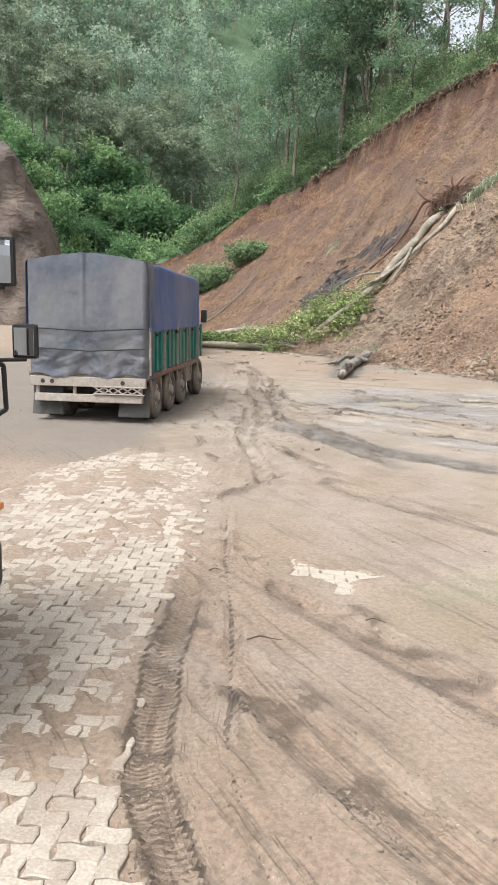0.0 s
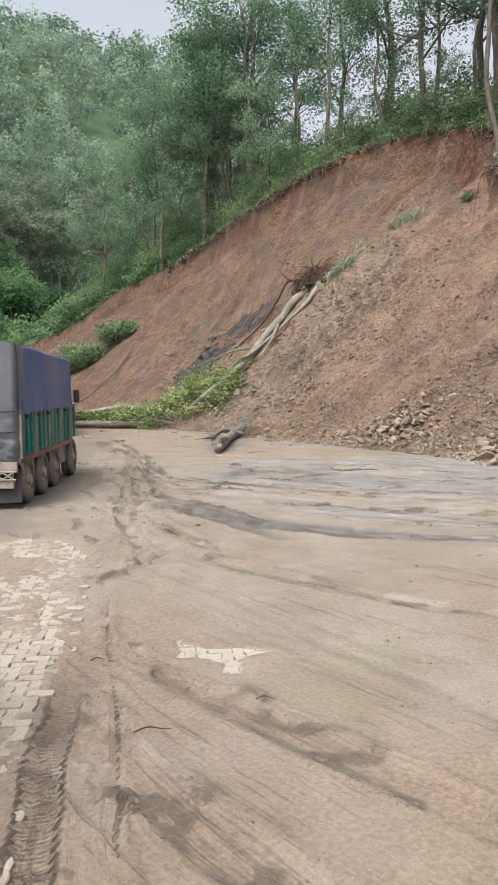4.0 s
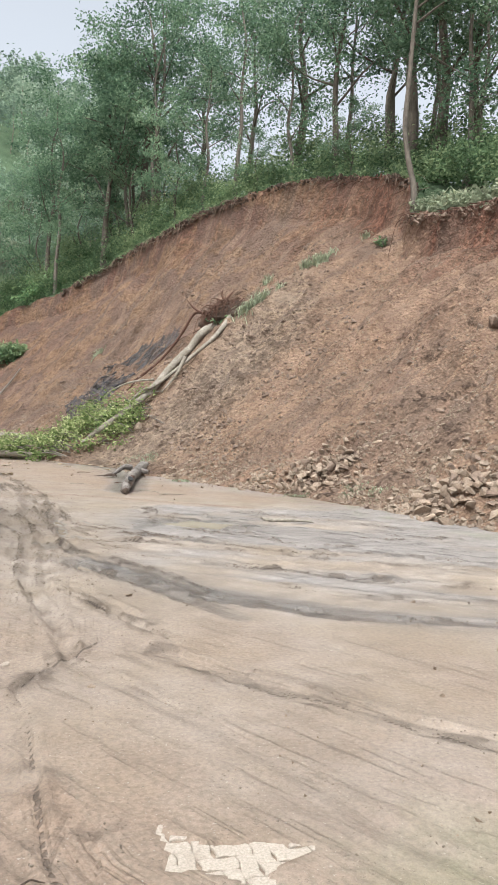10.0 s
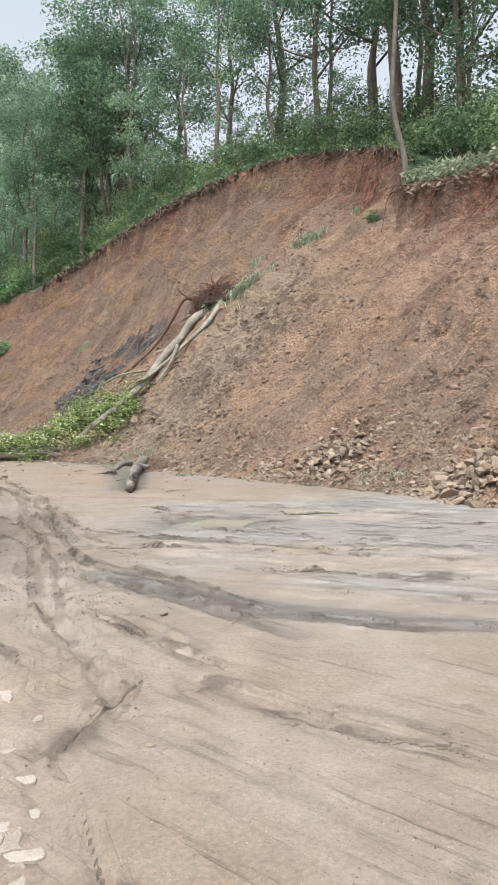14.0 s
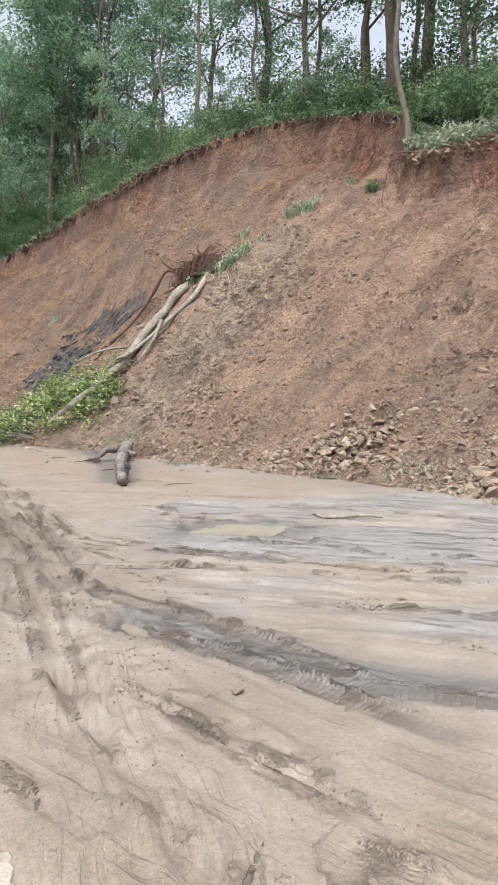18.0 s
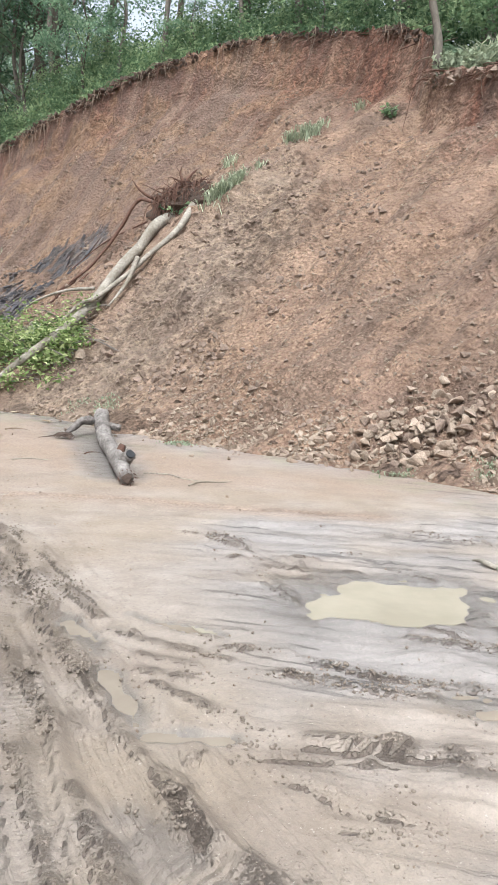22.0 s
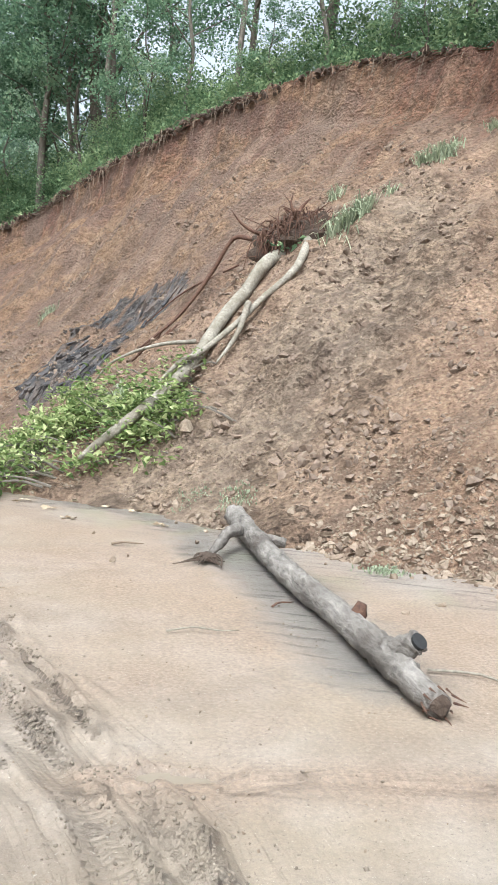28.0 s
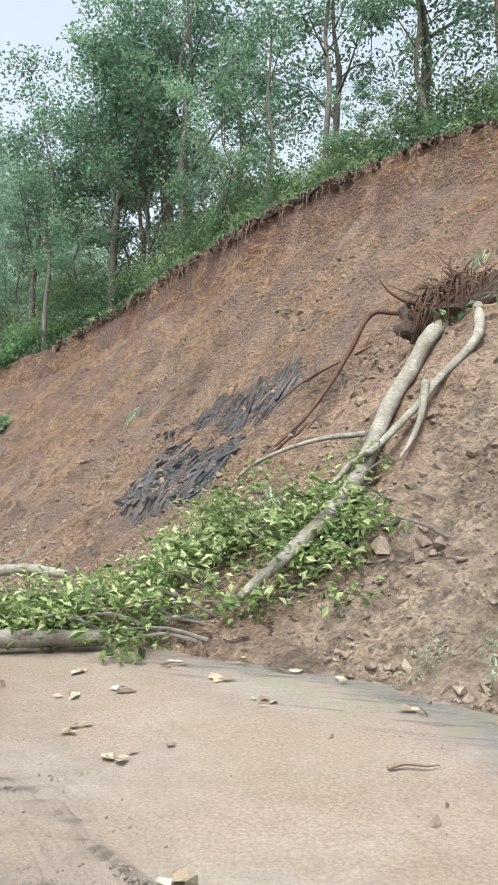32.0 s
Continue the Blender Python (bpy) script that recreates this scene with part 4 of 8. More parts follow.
    clod = np.maximum(clod, strip * np.clip((lump_big - 0.42) * 6, 0, 1) * (0.05 + 0.20 * chunk))
    # scattered crumbs
    crumbs = np.clip((fbm(X * 6, Y * 6, 2, 3) - 0.72) * 9, 0, 1) * np.clip((fbm(X * 0.8, Y * 0.8, 2, 5) - 0.4) * 4, 0, 1) * core
    z += crumbs * 0.015
    clod = np.maximum(clod, crumbs * 0.2)
    for line in RIDGES:
        xs, ys = [p[0] for p in line], [p[1] for p in line]
        c0, c1 = np.searchsorted(gx, [min(xs) - 1, max(xs) + 1])
        r0, r1 = np.searchsorted(gy, [min(ys) - 1, max(ys) + 1])
        w = np.s_[r0:r1, c0:c1]
        d, side, along = near_line(X[w] + 0.12 * (vnoise(X[w] * 2.3, Y[w] * 2.3, 1) - 0.5), Y[w], line)
        heap = np.exp(-((d / 0.06) ** 2)) * np.clip((lump_big[w] - 0.24) * 5, 0, 1)
        z[w] += (heap * (0.014 + 0.020 * chunk[w]) - 0.014 * np.exp(-(((d - 0.13) / 0.07) ** 2))) * np.where(Y[w] < 9.0, 0.45, 1.0)
        # shade along one side of the ridge, painted as a dark line
        crack_and_shade[w] = np.maximum(crack_and_shade[w], np.clip(1 - np.abs(side - 0.05) / 0.085, 0, 1) * np.clip((lump_big[w] - 0.22) * 5, 0, 1) - 0.12)
        clod[w], dark[w] = np.maximum(clod[w], heap * (0.5 + 0.5 * chunk[w])), np.maximum(dark[w], 0.45 * heap * (0.2 + 0.8 * chunk[w]))
    for line in CRACKS:
        xs, ys = [p[0] for p in line], [p[1] for p in line]
        c0, c1 = np.searchsorted(gx, [min(xs) - 1, max(xs) + 1])
        r0, r1 = np.searchsorted(gy, [min(ys) - 1, max(ys) + 1])
        w = np.s_[r0:r1, c0:c1]
        d, side, along = near_line(X[w] + 0.10 * (fbm(X[w] * 2.6, Y[w] * 2.6, 2, 1) - 0.5), Y[w] + 0.10 * (fbm(X[w] * 2.6, Y[w] * 2.6, 2, 3) - 0.5), line)
        ends = np.clip(along * 3, 0, 1) * np.clip((along.max() - along) * 3, 0, 1)
        torn = np.clip((lump_big[w] - 0.22) * 4, 0.35, 1) * ends
        z[w] += torn * (0.030 * np.exp(-(((side + 0.07) / 0.06) ** 2)) - 0.022 * np.exp(-((d / 0.05) ** 2)))
        # shadow under the torn edge, painted since the grid is too coarse
        crack_and_shade[w] = np.maximum(crack_and_shade[w], np.clip(1 - d / 0.08, 0, 1) * (0.55 + 0.5 * torn) * (ends > 0.1))
        clod[w] = np.maximum(clod[w], 0.35 * torn * np.exp(-((d / 0.11) ** 2)))
    band = np.exp(-((near_line(X, Y, [(-1.6, 10.6), (0.2, 8.9), (2.4, 8.1), (4.0, 8.05), (8.0, 8.6), (12, 9.4)])[0] / 0.34) ** 2)) * core
    dark = np.maximum(dark, band * np.clip((streak - 0.44) * 5, 0, 0.6) * np.clip((lump_big - 0.36) * 5, 0.15, 1))
    grey = np.maximum(grey, band)
    wet = np.maximum(wet, np.clip(band * 1.3, 0, 1) * np.clip((streak - 0.36) * 5, 0.1, 1))
    for px, py, rx, ry, a in PUDDLES:
        c, s = math.cos(a), math.sin(a)
        round_it = np.hypot(((X - px) * c + (Y - py) * s) / rx, (-(X - px) * s + (Y - py) * c) / ry)
        z = np.where(round_it < 2.6, np.maximum(z, -0.014), z)
        q = np.hypot(((X - px) * c + (Y - py) * s) / rx, (-(X - px) * s + (Y - py) * c) / ry) + 1.5 * (fbm(X * (1.4 + 0.8 / rx), Y * (1.4 + 0.8 / rx), 4, 4) - 0.5)
        hollow = np.clip((1.25 - q) * 2.2, 0, 1)
        z = z * (1 - 0.9 * hollow) - 0.055 * hollow * (q < 9)
        wet = np.maximum(wet, np.clip((1.7 - q) * 1.6, 0, 1))
        clod, dark = clod * (1 - hollow), dark * (1 - hollow)
    # mud over the paving, worn through to the stones in patches
    c, s = math.cos(ROAD_TURN), math.sin(ROAD_TURN)
    a, b = X * c + Y * s, -X * s + Y * c
    paved = inside(X + 0.7 * (fbm(X * 1.8, Y * 1.8, 3, 2) - 0.5), Y + 0.5 * (fbm(X * 1.8, Y * 1.8, 3, 4) - 0.5), PAVED)
    cover = 0.55 * fbm(a * 3.2, b * 0.9, 4, 5) + 0.45 * fbm(a * 9, b * 7, 3, 2)
    churn = np.exp(-((near_line(X, Y, TRACKS[4][0])[0] / 0.14) ** 2)) + np.exp(-((near_line(X, Y, TRACKS[3][0])[0] / 0.14) ** 2))
    z = np.where(paved, -0.0065 + 0.11 * (cover - 0.475) + 0.25 * np.minimum(z, 0.02) + churn.clip(0, 1) * (0.014 + z), z)
    clod = np.where(paved & (churn < 0.3), clod * 0.4, clod)
    washed = inside(X + 0.10 * (fbm(X * 6, Y * 6, 2, 2) - 0.5), Y + 0.10 * (fbm(X * 6, Y * 6, 2, 4) - 0.5), WASHED)
    z = np.where(paved & (Y < 2.5), z - 0.007, z)
    z = np.where(washed, -0.020 + 0.025 * (fbm(X * 9, Y * 9, 2, 3) - 0.45), z)
    lane_w = np.where(paved, lane_w * 0.35, lane_w)
    pool = np.clip(1.25 - near_line(X, Y, [(-8.5, 34.2), (-6.6, 32.9), (-5.3, 30.8), (-4.7, 28.2), (-4.0, 26.0), (-3.4, 22.5)])[0] / 0.75 - 0.9 * (fbm(X * 1.2, Y * 1.2, 3, 1) - 0.5), 0, 1) * core
    grey, wet = np.maximum(grey, pool), np.maximum(wet, pool * 0.9)
    deep = np.maximum(np.clip((0.26 - near_line(X, Y, TRACKS[11][0])[0]) * 6, 0, 1), np.clip((0.24 - near_line(X, Y, TRACKS[12][0])[0]) * 6, 0, 1)) * np.clip((lump_big - 0.3) * 5, 0.2, 1)
    road = np.clip((-(X + 0.30 * Y) - 0.9 + 0.5 * (fbm(X * 0.8, Y * 0.8, 3, 1) - 0.5)) * 1.4, 0, 1) * np.clip((Y - 4.6) * 0.8, 0, 1) * np.clip((30 - Y) * 0.2, 0, 1) * (~paved)
    road = np.maximum(road, deep * 0.9)
    red = np.clip((fbm(X * 0.6, Y * 0.6, 3, 4) - 0.55) * 5, 0, 0.6) * np.clip((6 - Y) * 0.3, 0, 1)
    red = np.maximum(red, np.clip((8.5 - Y) * 0.25, 0, 1) * (0.25 + 0.5 * np.clip((fbm(X * 0.45, Y * 0.45, 3, 5) - 0.35) * 3, 0, 1)))
    red = np.maximum(red, 0.8 * np.exp(-((near_line(X, Y, TRACKS[17][0])[0] / 0.35) ** 2)))
    red = np.maximum(red, np.clip((Y - 20.3 + 1.5 * (lump_big - 0.5)) * 0.6, 0, 1) * (0.3 + 0.45 * np.clip((fbm(X * 0.5, Y * 0.5, 3, 2) - 0.3) * 4, 0, 1)))
    for k in (4, 6, 10):
        red = np.maximum(red, 0.95 * np.clip(((0.15 if k == 4 else 0.25) - near_line(X, Y, TRACKS[k][0])[0]) * 9 + 1.6 * (lump_big - 0.5), 0, 1))
    red = red * (1 - 0.9 * pool)
    ring = (near_line(X, Y, WASHED + WASHED[:1])[0] < 0.34) & ~washed
    z = np.where(ring, np.maximum(z, 0.013 + 0.006 * (lump_big - 0.5)), z)
    green = np.clip((fbm(X * 1.6, Y * 1.6, 3, 1) - 0.52) * 6, 0, 1) * (np.exp(-(((X - 2.7) / 0.7) ** 2) - ((Y - 2.3) / 0.8) ** 2) + 0.7 * toe)
    z = z * (0.15 + 0.85 * core) - np.clip((np.hypot(X, Y) - 60) * 0.002, 0, 2.0)
    uu, vv = uv_of(X, Y)
    z = np.where((slope_s(uu, vv) > 0.06) & (np.abs(vv - 40) < 80), -0.6, z)
    YARD.update(x=gx, y=gy, z=z)
    ny, nx = X.shape
    i = np.arange(nx * ny).reshape(ny, nx)
    quads = np.stack([i[:-1, :-1], i[:-1, 1:], i[1:, 1:], i[1:, :-1]], -1).reshape(-1, 4)
    ob = solid("ground", np.stack([X, Y, z], -1).reshape(-1, 3), quads, M_YARD, smooth=True,
               attrs=dict(grey=grey, swept=np.clip((9.5 - Y) * 0.35, 0, 1), clod=np.clip(clod, 0, 1), dark=np.clip(dark, 0, 1), wet=wet, red=red, road=road, green=np.clip(green, 0, 1), phase=phase, bed=print_bed, lane_s=lane_s, lane_a=lane_a, lane_w=lane_w, crack_and_shade=np.where(paved, crack_and_shade * 0.5, crack_and_shade)))
    tagged(ob, "tan rutted mud yard with wet grey slurry and tyre tracks", "ground", kind="structure")


ground()

for level, (px, py, rx, ry, a) in enumerate(PUDDLES):
    k = np.linspace(0, 2 * np.pi, 40, endpoint=False)
    r = 2.0 + 0.3 * (vnoise(np.cos(k) * 1.5 + px, np.sin(k) * 1.5 + py, 3) - 0.5)
    x, y = np.cos(k) * r * rx, np.sin(k) * r * ry
    v = np.stack([px + x * math.cos(a) - y * math.sin(a), py + x * math.sin(a) + y * math.cos(a), np.full(40, -0.022 - 0.0015 * level)], -1)
    v = np.concatenate([v, v - [0, 0, 0.05]])
    ring = np.arange(40)
    side = np.stack([ring + 40, np.roll(ring, -1) + 40, np.roll(ring, -1), ring], -1)
    ob = solid("puddle", v, [ring[None], side], M_WATER if rx > 0.6 else M_WATER_BROWN)
    tagged(ob, "wide shallow yellow-brown muddy puddle" if rx > 0.6 else "small shallow brown puddle in the ruts", "puddle", group="puddles in the yard", kind="structure")


# ---- the slipped slope ----
SLATE = [
    [(-12.2, 46.4), (-12.0, 51.6), (-10.4, 51.0), (-7.9, 46.2), (-9.0, 43.9), (-10.4, 44.2), (-11.7, 45.1)],
    [(-9.2, 53.4), (-8.8, 54.2), (-7.5, 54.2), (-6.0, 51.0), (-5.7, 49.4), (-7.0, 48.2), (-8.3, 50.7)],
    [(-11.8, 55.6), (-9.9, 55.3), (-7.6, 55.0), (-9.6, 54.5), (-11.3, 53.9)],
]


def slope():
    v = np.r_[np.arange(-28, 10, 0.5), np.arange(10, 62, 0.17), np.arange(62, 108, 0.35)]
    s = np.r_[np.linspace(-0.05, 0.30, 62), np.linspace(0.305, 0.94, 86), np.linspace(0.945, 1.0, 16)]
    S, V = np.meshgrid(s, v)
    uf, uc = smooth_interp(V, FOOT_V, FOOT_U), smooth_interp(V, CREST_V, CREST_U)
    U = uf + S * (uc - uf)
    x, y = xy_of(U, V)
    z = slope_z(U, V)
    # raw upright scarp: bulging a little over its own foot, notched
    lip = np.clip((S - 0.94) / 0.06, 0, 1)
    push = (fbm(V * 0.9, S * 6, 3, 2) - 0.5) * 1.1 * lip * (1 - S * 0.35)
    x, y = x - push * N_U[0], y - push * N_U[1]
    z = z - 0.5 * np.clip(fbm(V * 0.6, V * 0, 3, 5) - 0.45, 0, 1) * lip
    tongue = np.exp(-(((V - 31.5 - 0.25 * (U - 16)) / 3.4) ** 2)) * np.clip((0.75 - S) * 5, 0, 1)
    tongue = np.clip(tongue * 1.35 * (0.5 + fbm(U * 0.5, V * 0.5, 3, 1)), 0, 1)
    gravel = np.clip((fbm(U * 0.22, V * 0.4, 4, 2) - 0.38) * 5, 0, 1) * np.clip((0.85 - S) * 4, 0, 1) * (1 - tongue)
    raw = np.clip((S - 0.83 + 0.45 * (fbm(U * 0.22, V * 0.6, 4, 3) - 0.5)) * 6, 0, 1)
    raw = np.maximum(raw, np.clip((V - 60) * 0.05, 0, 0.6))
    clod = np.clip((fbm(U * 0.9, V * 0.9, 4, 4) - 0.575) * 8, 0, 1) * np.clip((fbm(U * 0.2, V * 0.2, 2, 5) - 0.35) * 4, 0, 1)
    slaty = np.zeros(x.shape)
    for poly in SLATE:
        slaty = np.maximum(slaty, inside(x + 1.0 * (fbm(x, y, 3, 2) - 0.5), y + 1.0 * (fbm(x, y, 3, 4) - 0.5), poly))
    slaty = slaty * np.clip((fbm(x * 0.8, y * 2.0, 3, 1) - 0.25) * 5, 0, 1)
    i = np.arange(x.size).reshape(x.shape)
    quads = np.stack([i[:-1, :-1], i[:-1, 1:], i[1:, 1:], i[1:, :-1]], -1).reshape(-1, 4)[:, ::-1]
    z = z + 0.16 * clod
    ob = solid("slope", np.stack([x, y, z], -1).reshape(-1, 3), quads, M_SLOPE, smooth=True, attrs=dict(tongue=tongue, gravel=gravel, raw=raw, clod=clod, slate=slaty, across=V, down=U))
    tagged(ob, "steep slipped hillside of bare red-brown earth and gravel", "slope", kind="structure")


slope()


def bank_z(u, v):
    """Wooded ground behind the crest."""
    uc, zc = smooth_interp(v, CREST_V, CREST_U), smooth_interp(v, CREST_V, CREST_Z)
    d = u - uc
    steep = np.interp(v, [20, 45, 60, 75, 110], [0.10, 0.16, 0.45, 0.6, 0.6])
    top = np.interp(v, [20, 45, 60, 75, 110], [9, 9, 12, 30, 60])
    ledge = np.clip((d - 1.2) / 1.1, 0, 1) * np.interp(v, [24, 30.2, 31.6], [1.5, 1.4, 0.0])
    return zc + ledge + np.minimum(d, top) * steep - np.clip(d - top, 0, 200) * 0.30 + 0.5 * (fbm(u * 0.3, v * 0.3, 3, 2) - 0.5) * np.clip(d, 0, 1)


def spur():
    """Ground behind the slope: starts just under the crest line and runs back."""
    v, d = np.arange(-28, 108, 1.0), np.r_[0.0, 0.6, 1.2, 1.5, 2.0, 2.4, 3, 5, 8, 12, 16, 22, 30, 40, 55, 75, 100]
    D, V = np.meshgrid(d, v)
    U = smooth_interp(V, CREST_V, CREST_U) + D
    x, y = xy_of(U, V)
    z = bank_z(U, V) - 0.25
    i = np.arange(x.size).reshape(x.shape)
    quads = np.stack([i[:-1, :-1], i[:-1, 1:], i[1:, 1:], i[1:, :-1]], -1).reshape(-1, 4)[:, ::-1]
    tagged(solid("spur", np.stack([x, y, z], -1).reshape(-1, 3), quads, M_FLOOR, smooth=True), "dark leafy forest floor above the slip", "hillside", kind="structure")


spur()


def mountain_z(x, y):
    """The wooded mountain across the bend, by bearing and distance from the yard."""
    px, py = x - 0.0, y - 10.0
    D, az = np.hypot(px, py), np.degrees(np.arctan2(px, py))
    start = np.interp(az, [-75, -50, -40, -32, -24, -14, 0, 30], [62, 74, 92, 104, 112, 128, 190, 240])
    rate = np.interp(az, [-75, -40, -14, -8, 0, 30], [0.75, 0.76, 0.75, 0.53, 0.34, 0.2])
    return np.clip(D - start, -8, 1e9) * rate * np.clip(1.25 - D / 900, 0.4, 1) + 5 * (fbm(x * 0.03, y * 0.03, 4, 3) - 0.5) * np.clip((D - start) / 30, 0, 1)


def mountain():
    az, D = np.radians(np.arange(-80, 40, 1.5)), np.r_[np.arange(58, 150, 5.0), np.arange(150, 420, 15.0)]
    A, R = np.meshgrid(az, D)
    x, y = R * np.sin(A), 10 + R * np.cos(A)
    z = mountain_z(x, y) - 0.5
    i = np.arange(x.size).reshape(x.shape)
    quads = np.stack([i[:-1, :-1], i[:-1, 1:], i[1:, 1:], i[1:, :-1]], -1).reshape(-1, 4)
    tagged(solid("mountain", np.stack([x, y, z], -1).reshape(-1, 3), quads, M_FLOOR, smooth=True), "steep wooded mountainside across the road bend", "mountain", kind="structure")


mountain()


def cut_face():
    """A bare rock cutting beside the road on the far side of the bend."""
    a, t = np.radians(np.linspace(-62, -38.0, 70)), np.linspace(0, 1, 36)
    A, T = np.meshgrid(a, t)
    edge = np.clip((np.degrees(A) + 38.0) / -5, 0, 1) ** 0.5
    R = 66 + 9 * T + 4.0 * (fbm(A * 34, T * 6, 5, 2) - 0.5) + 5 * (1 - edge)
    x, y = R * np.sin(A), 10 + R * np.cos(A)
    z = -0.5 + 19.5 * T * (0.25 + 0.75 * edge) + 0.6 * (fbm(A * 25, T * 3, 2, 4) - 0.5)
    i = np.arange(x.size).reshape(x.shape)
    quads = np.stack([i[:-1, :-1], i[:-1, 1:], i[1:, 1:], i[1:, :-1]], -1).reshape(-1, 4)
    back = np.stack([x[-1] * 1.12, 10 + (y[-1] - 10) * 1.12, z[-1] + 1], -1)
    n = x.size
    cap = np.stack([i[-1, :-1], i[-1, 1:], n + np.arange(1, 70), n + np.arange(69)], -1)
    tagged(solid("rock_cutting", np.concatenate([np.stack([x, y, z], -1).reshape(-1, 3), back]), [np.concatenate([quads, cap])], M_CLIFF, smooth=True), "bare grey-brown rock cutting beside the road", "rock face", kind="structure")


cut_face()


# ---- woods ----
def tree_proto(seed, height, bare, spread, leaves, leaf, girth, bark, tint=(0.2, 0.7), lean=0.06, mat=None):
    """A forest tree: a tapered trunk with limbs, and a crown of many leaves in uneven clumps."""
    rs = np.random.RandomState(seed)
    root = new("tree")
    path = [np.array([0, 0, -0.6])]
    for k in range(1, 7):
        path.append(np.array([rs.normal() * lean * height * 0.16 * k / 3, rs.normal() * lean * height * 0.16 * k / 3, height * 0.92 * k / 6]))
    radii = girth * np.array([1.25, 0.95, 0.8, 0.65, 0.48, 0.3, 0.12])
    pieces, tips = [tube(path, radii, 9, 0.08, seed, 4)], []
    for k in range(9):
        h = bare + (0.95 - bare) * (k + rs.rand()) / 9
        i = h * 6
        p = path[int(i)] + (path[min(int(i) + 1, 6)] - path[int(i)]) * (i % 1)
        a = k * 2.4 + rs.rand()
        length = spread * (1.1 - 0.55 * h) * (0.7 + 0.5 * rs.rand())
        out = np.array([math.cos(a), math.sin(a), 0])
        mid = p + out * length * 0.5 + [0, 0, length * (0.25 + 0.3 * rs.rand())]
        end = p + out * length + [0, 0, length * (0.35 + 0.5 * rs.rand())]
        r = np.interp(h, np.linspace(0, 0.92, 7), radii) * 0.5
        pieces.append(tube([p, mid, end], [r, r * 0.6, r * 0.22], 6, 0.1, seed + k, 3))
        tips += [(end, 1.0), (mid + out * 0.3, 0.75), (end + rs.normal(size=3) * spread * 0.22, 0.8)]
        twig = mid + rs.normal(size=3) * length * 0.35
        pieces.append(tube([mid, (mid + twig) / 2 + [0, 0, 0.2], twig], [r * 0.4, r * 0.25, r * 0.1], 5, 0, seed, 2))
        tips.append((twig, 0.7))
    tips.append((path[6], 0.9))
    solid("trunk", *join(pieces), bark, root, smooth=True)
    weights = np.array([w for _, w in tips])
    cs, ts = [], []
    for (p, w), n in zip(tips, rs.multinomial(leaves, weights**2 / (weights**2).sum())):
        r = spread * 0.30 * w * (0.7 + 0.5 * rs.rand())
        b = in_ball(n, rs, 0.15) * [r * 1.25, r * 1.25, r * 0.75] + rs.normal(size=(n, 3)) * r * 0.14
        cs.append(b + p)
        # random clump tone, plus light from above painted into the upper leaves
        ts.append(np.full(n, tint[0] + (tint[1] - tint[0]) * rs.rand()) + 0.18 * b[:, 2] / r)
    c, t = np.concatenate(cs), np.clip(np.concatenate(ts), 0, 1)
    v, f = leaf_cloud(c, leaf * (0.7 + 0.6 * rs.rand(len(c))), rs)
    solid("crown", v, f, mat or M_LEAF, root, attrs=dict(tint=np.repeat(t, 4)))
    return root


PROTOS = [
    tree_proto(1, 20, 0.30, 5.8, 4704, 0.27, 0.26, M_BARK_DARK, (0.05, 0.55)),
    tree_proto(2, 23, 0.32, 6.5, 5376, 0.28, 0.40, M_BARK_DARK, (0.0, 0.5)),
    tree_proto(3, 17, 0.20, 5.0, 3864, 0.26, 0.15, M_BARK, (0.15, 0.7), 0.12),
    tree_proto(4, 21, 0.38, 4.8, 3864, 0.26, 0.18, M_BARK, (0.1, 0.6), 0.09),
    tree_proto(5, 14, 0.12, 4.4, 4368, 0.26, 0.13, M_BARK_DARK, (0.25, 0.8), 0.12),
]
used = set()


def plant(kind, u_off, v, scale, turn, label):
    u = float(smooth_interp(np.array(v), CREST_V, CREST_U)) + u_off
    x, y = (float(q) for q in xy_of(u, v))
    z = float(bank_z(np.array(u), np.array(v))) - 0.25
    m = pose(x, y, z, 0, 0, turn)
    if kind not in used:
        used.add(kind)
        ob = PROTOS[kind]
        ob.scale = (scale,) * 3
        ob.matrix_basis = m @ Matrix.Diagonal((scale, scale, scale, 1))
    else:
        ob = copy_thing(PROTOS[kind], m)
        ob.scale = (scale,) * 3
    return tagged(ob, label, "tree", group="trees above the slip")


TALL, SLIM, LOW = "tall broad-leaved forest tree with a dark straight trunk", "slender grey-barked tree with a sparse high crown", "low bushy forest tree with dense mid-green leaves"
rt = np.random.RandomState(5)
TREES = [(1, 3.2, 38.0, 1.1), (0, 5.5, 33.5, 1.0), (3, 4.5, 41.5, 0.95), (0, 3.0, 45.0, 1.0), (3, 6.5, 47.5, 1.05), (1, 5.0, 51.0, 0.95), (2, 2.6, 49.0, 1.0), (3, 3.0, 55.5, 1.1), (0, 6.0, 57.5, 1.0), (2, 3.4, 61.0, 1.1), (3, 2.8, 71.0, 1.3), (4, 2.0, 64.0, 0.9), (4, 3.0, 75.0, 1.3), (1, 5.0, 75.5, 1.25), (0, 4.0, 72.5, 1.35), (2, 6.0, 79.0, 1.35), (1, 9.0, 73.0, 0.9), (4, 4.0, 83.0, 1.0), (0, 7.5, 40.0, 0.95)]
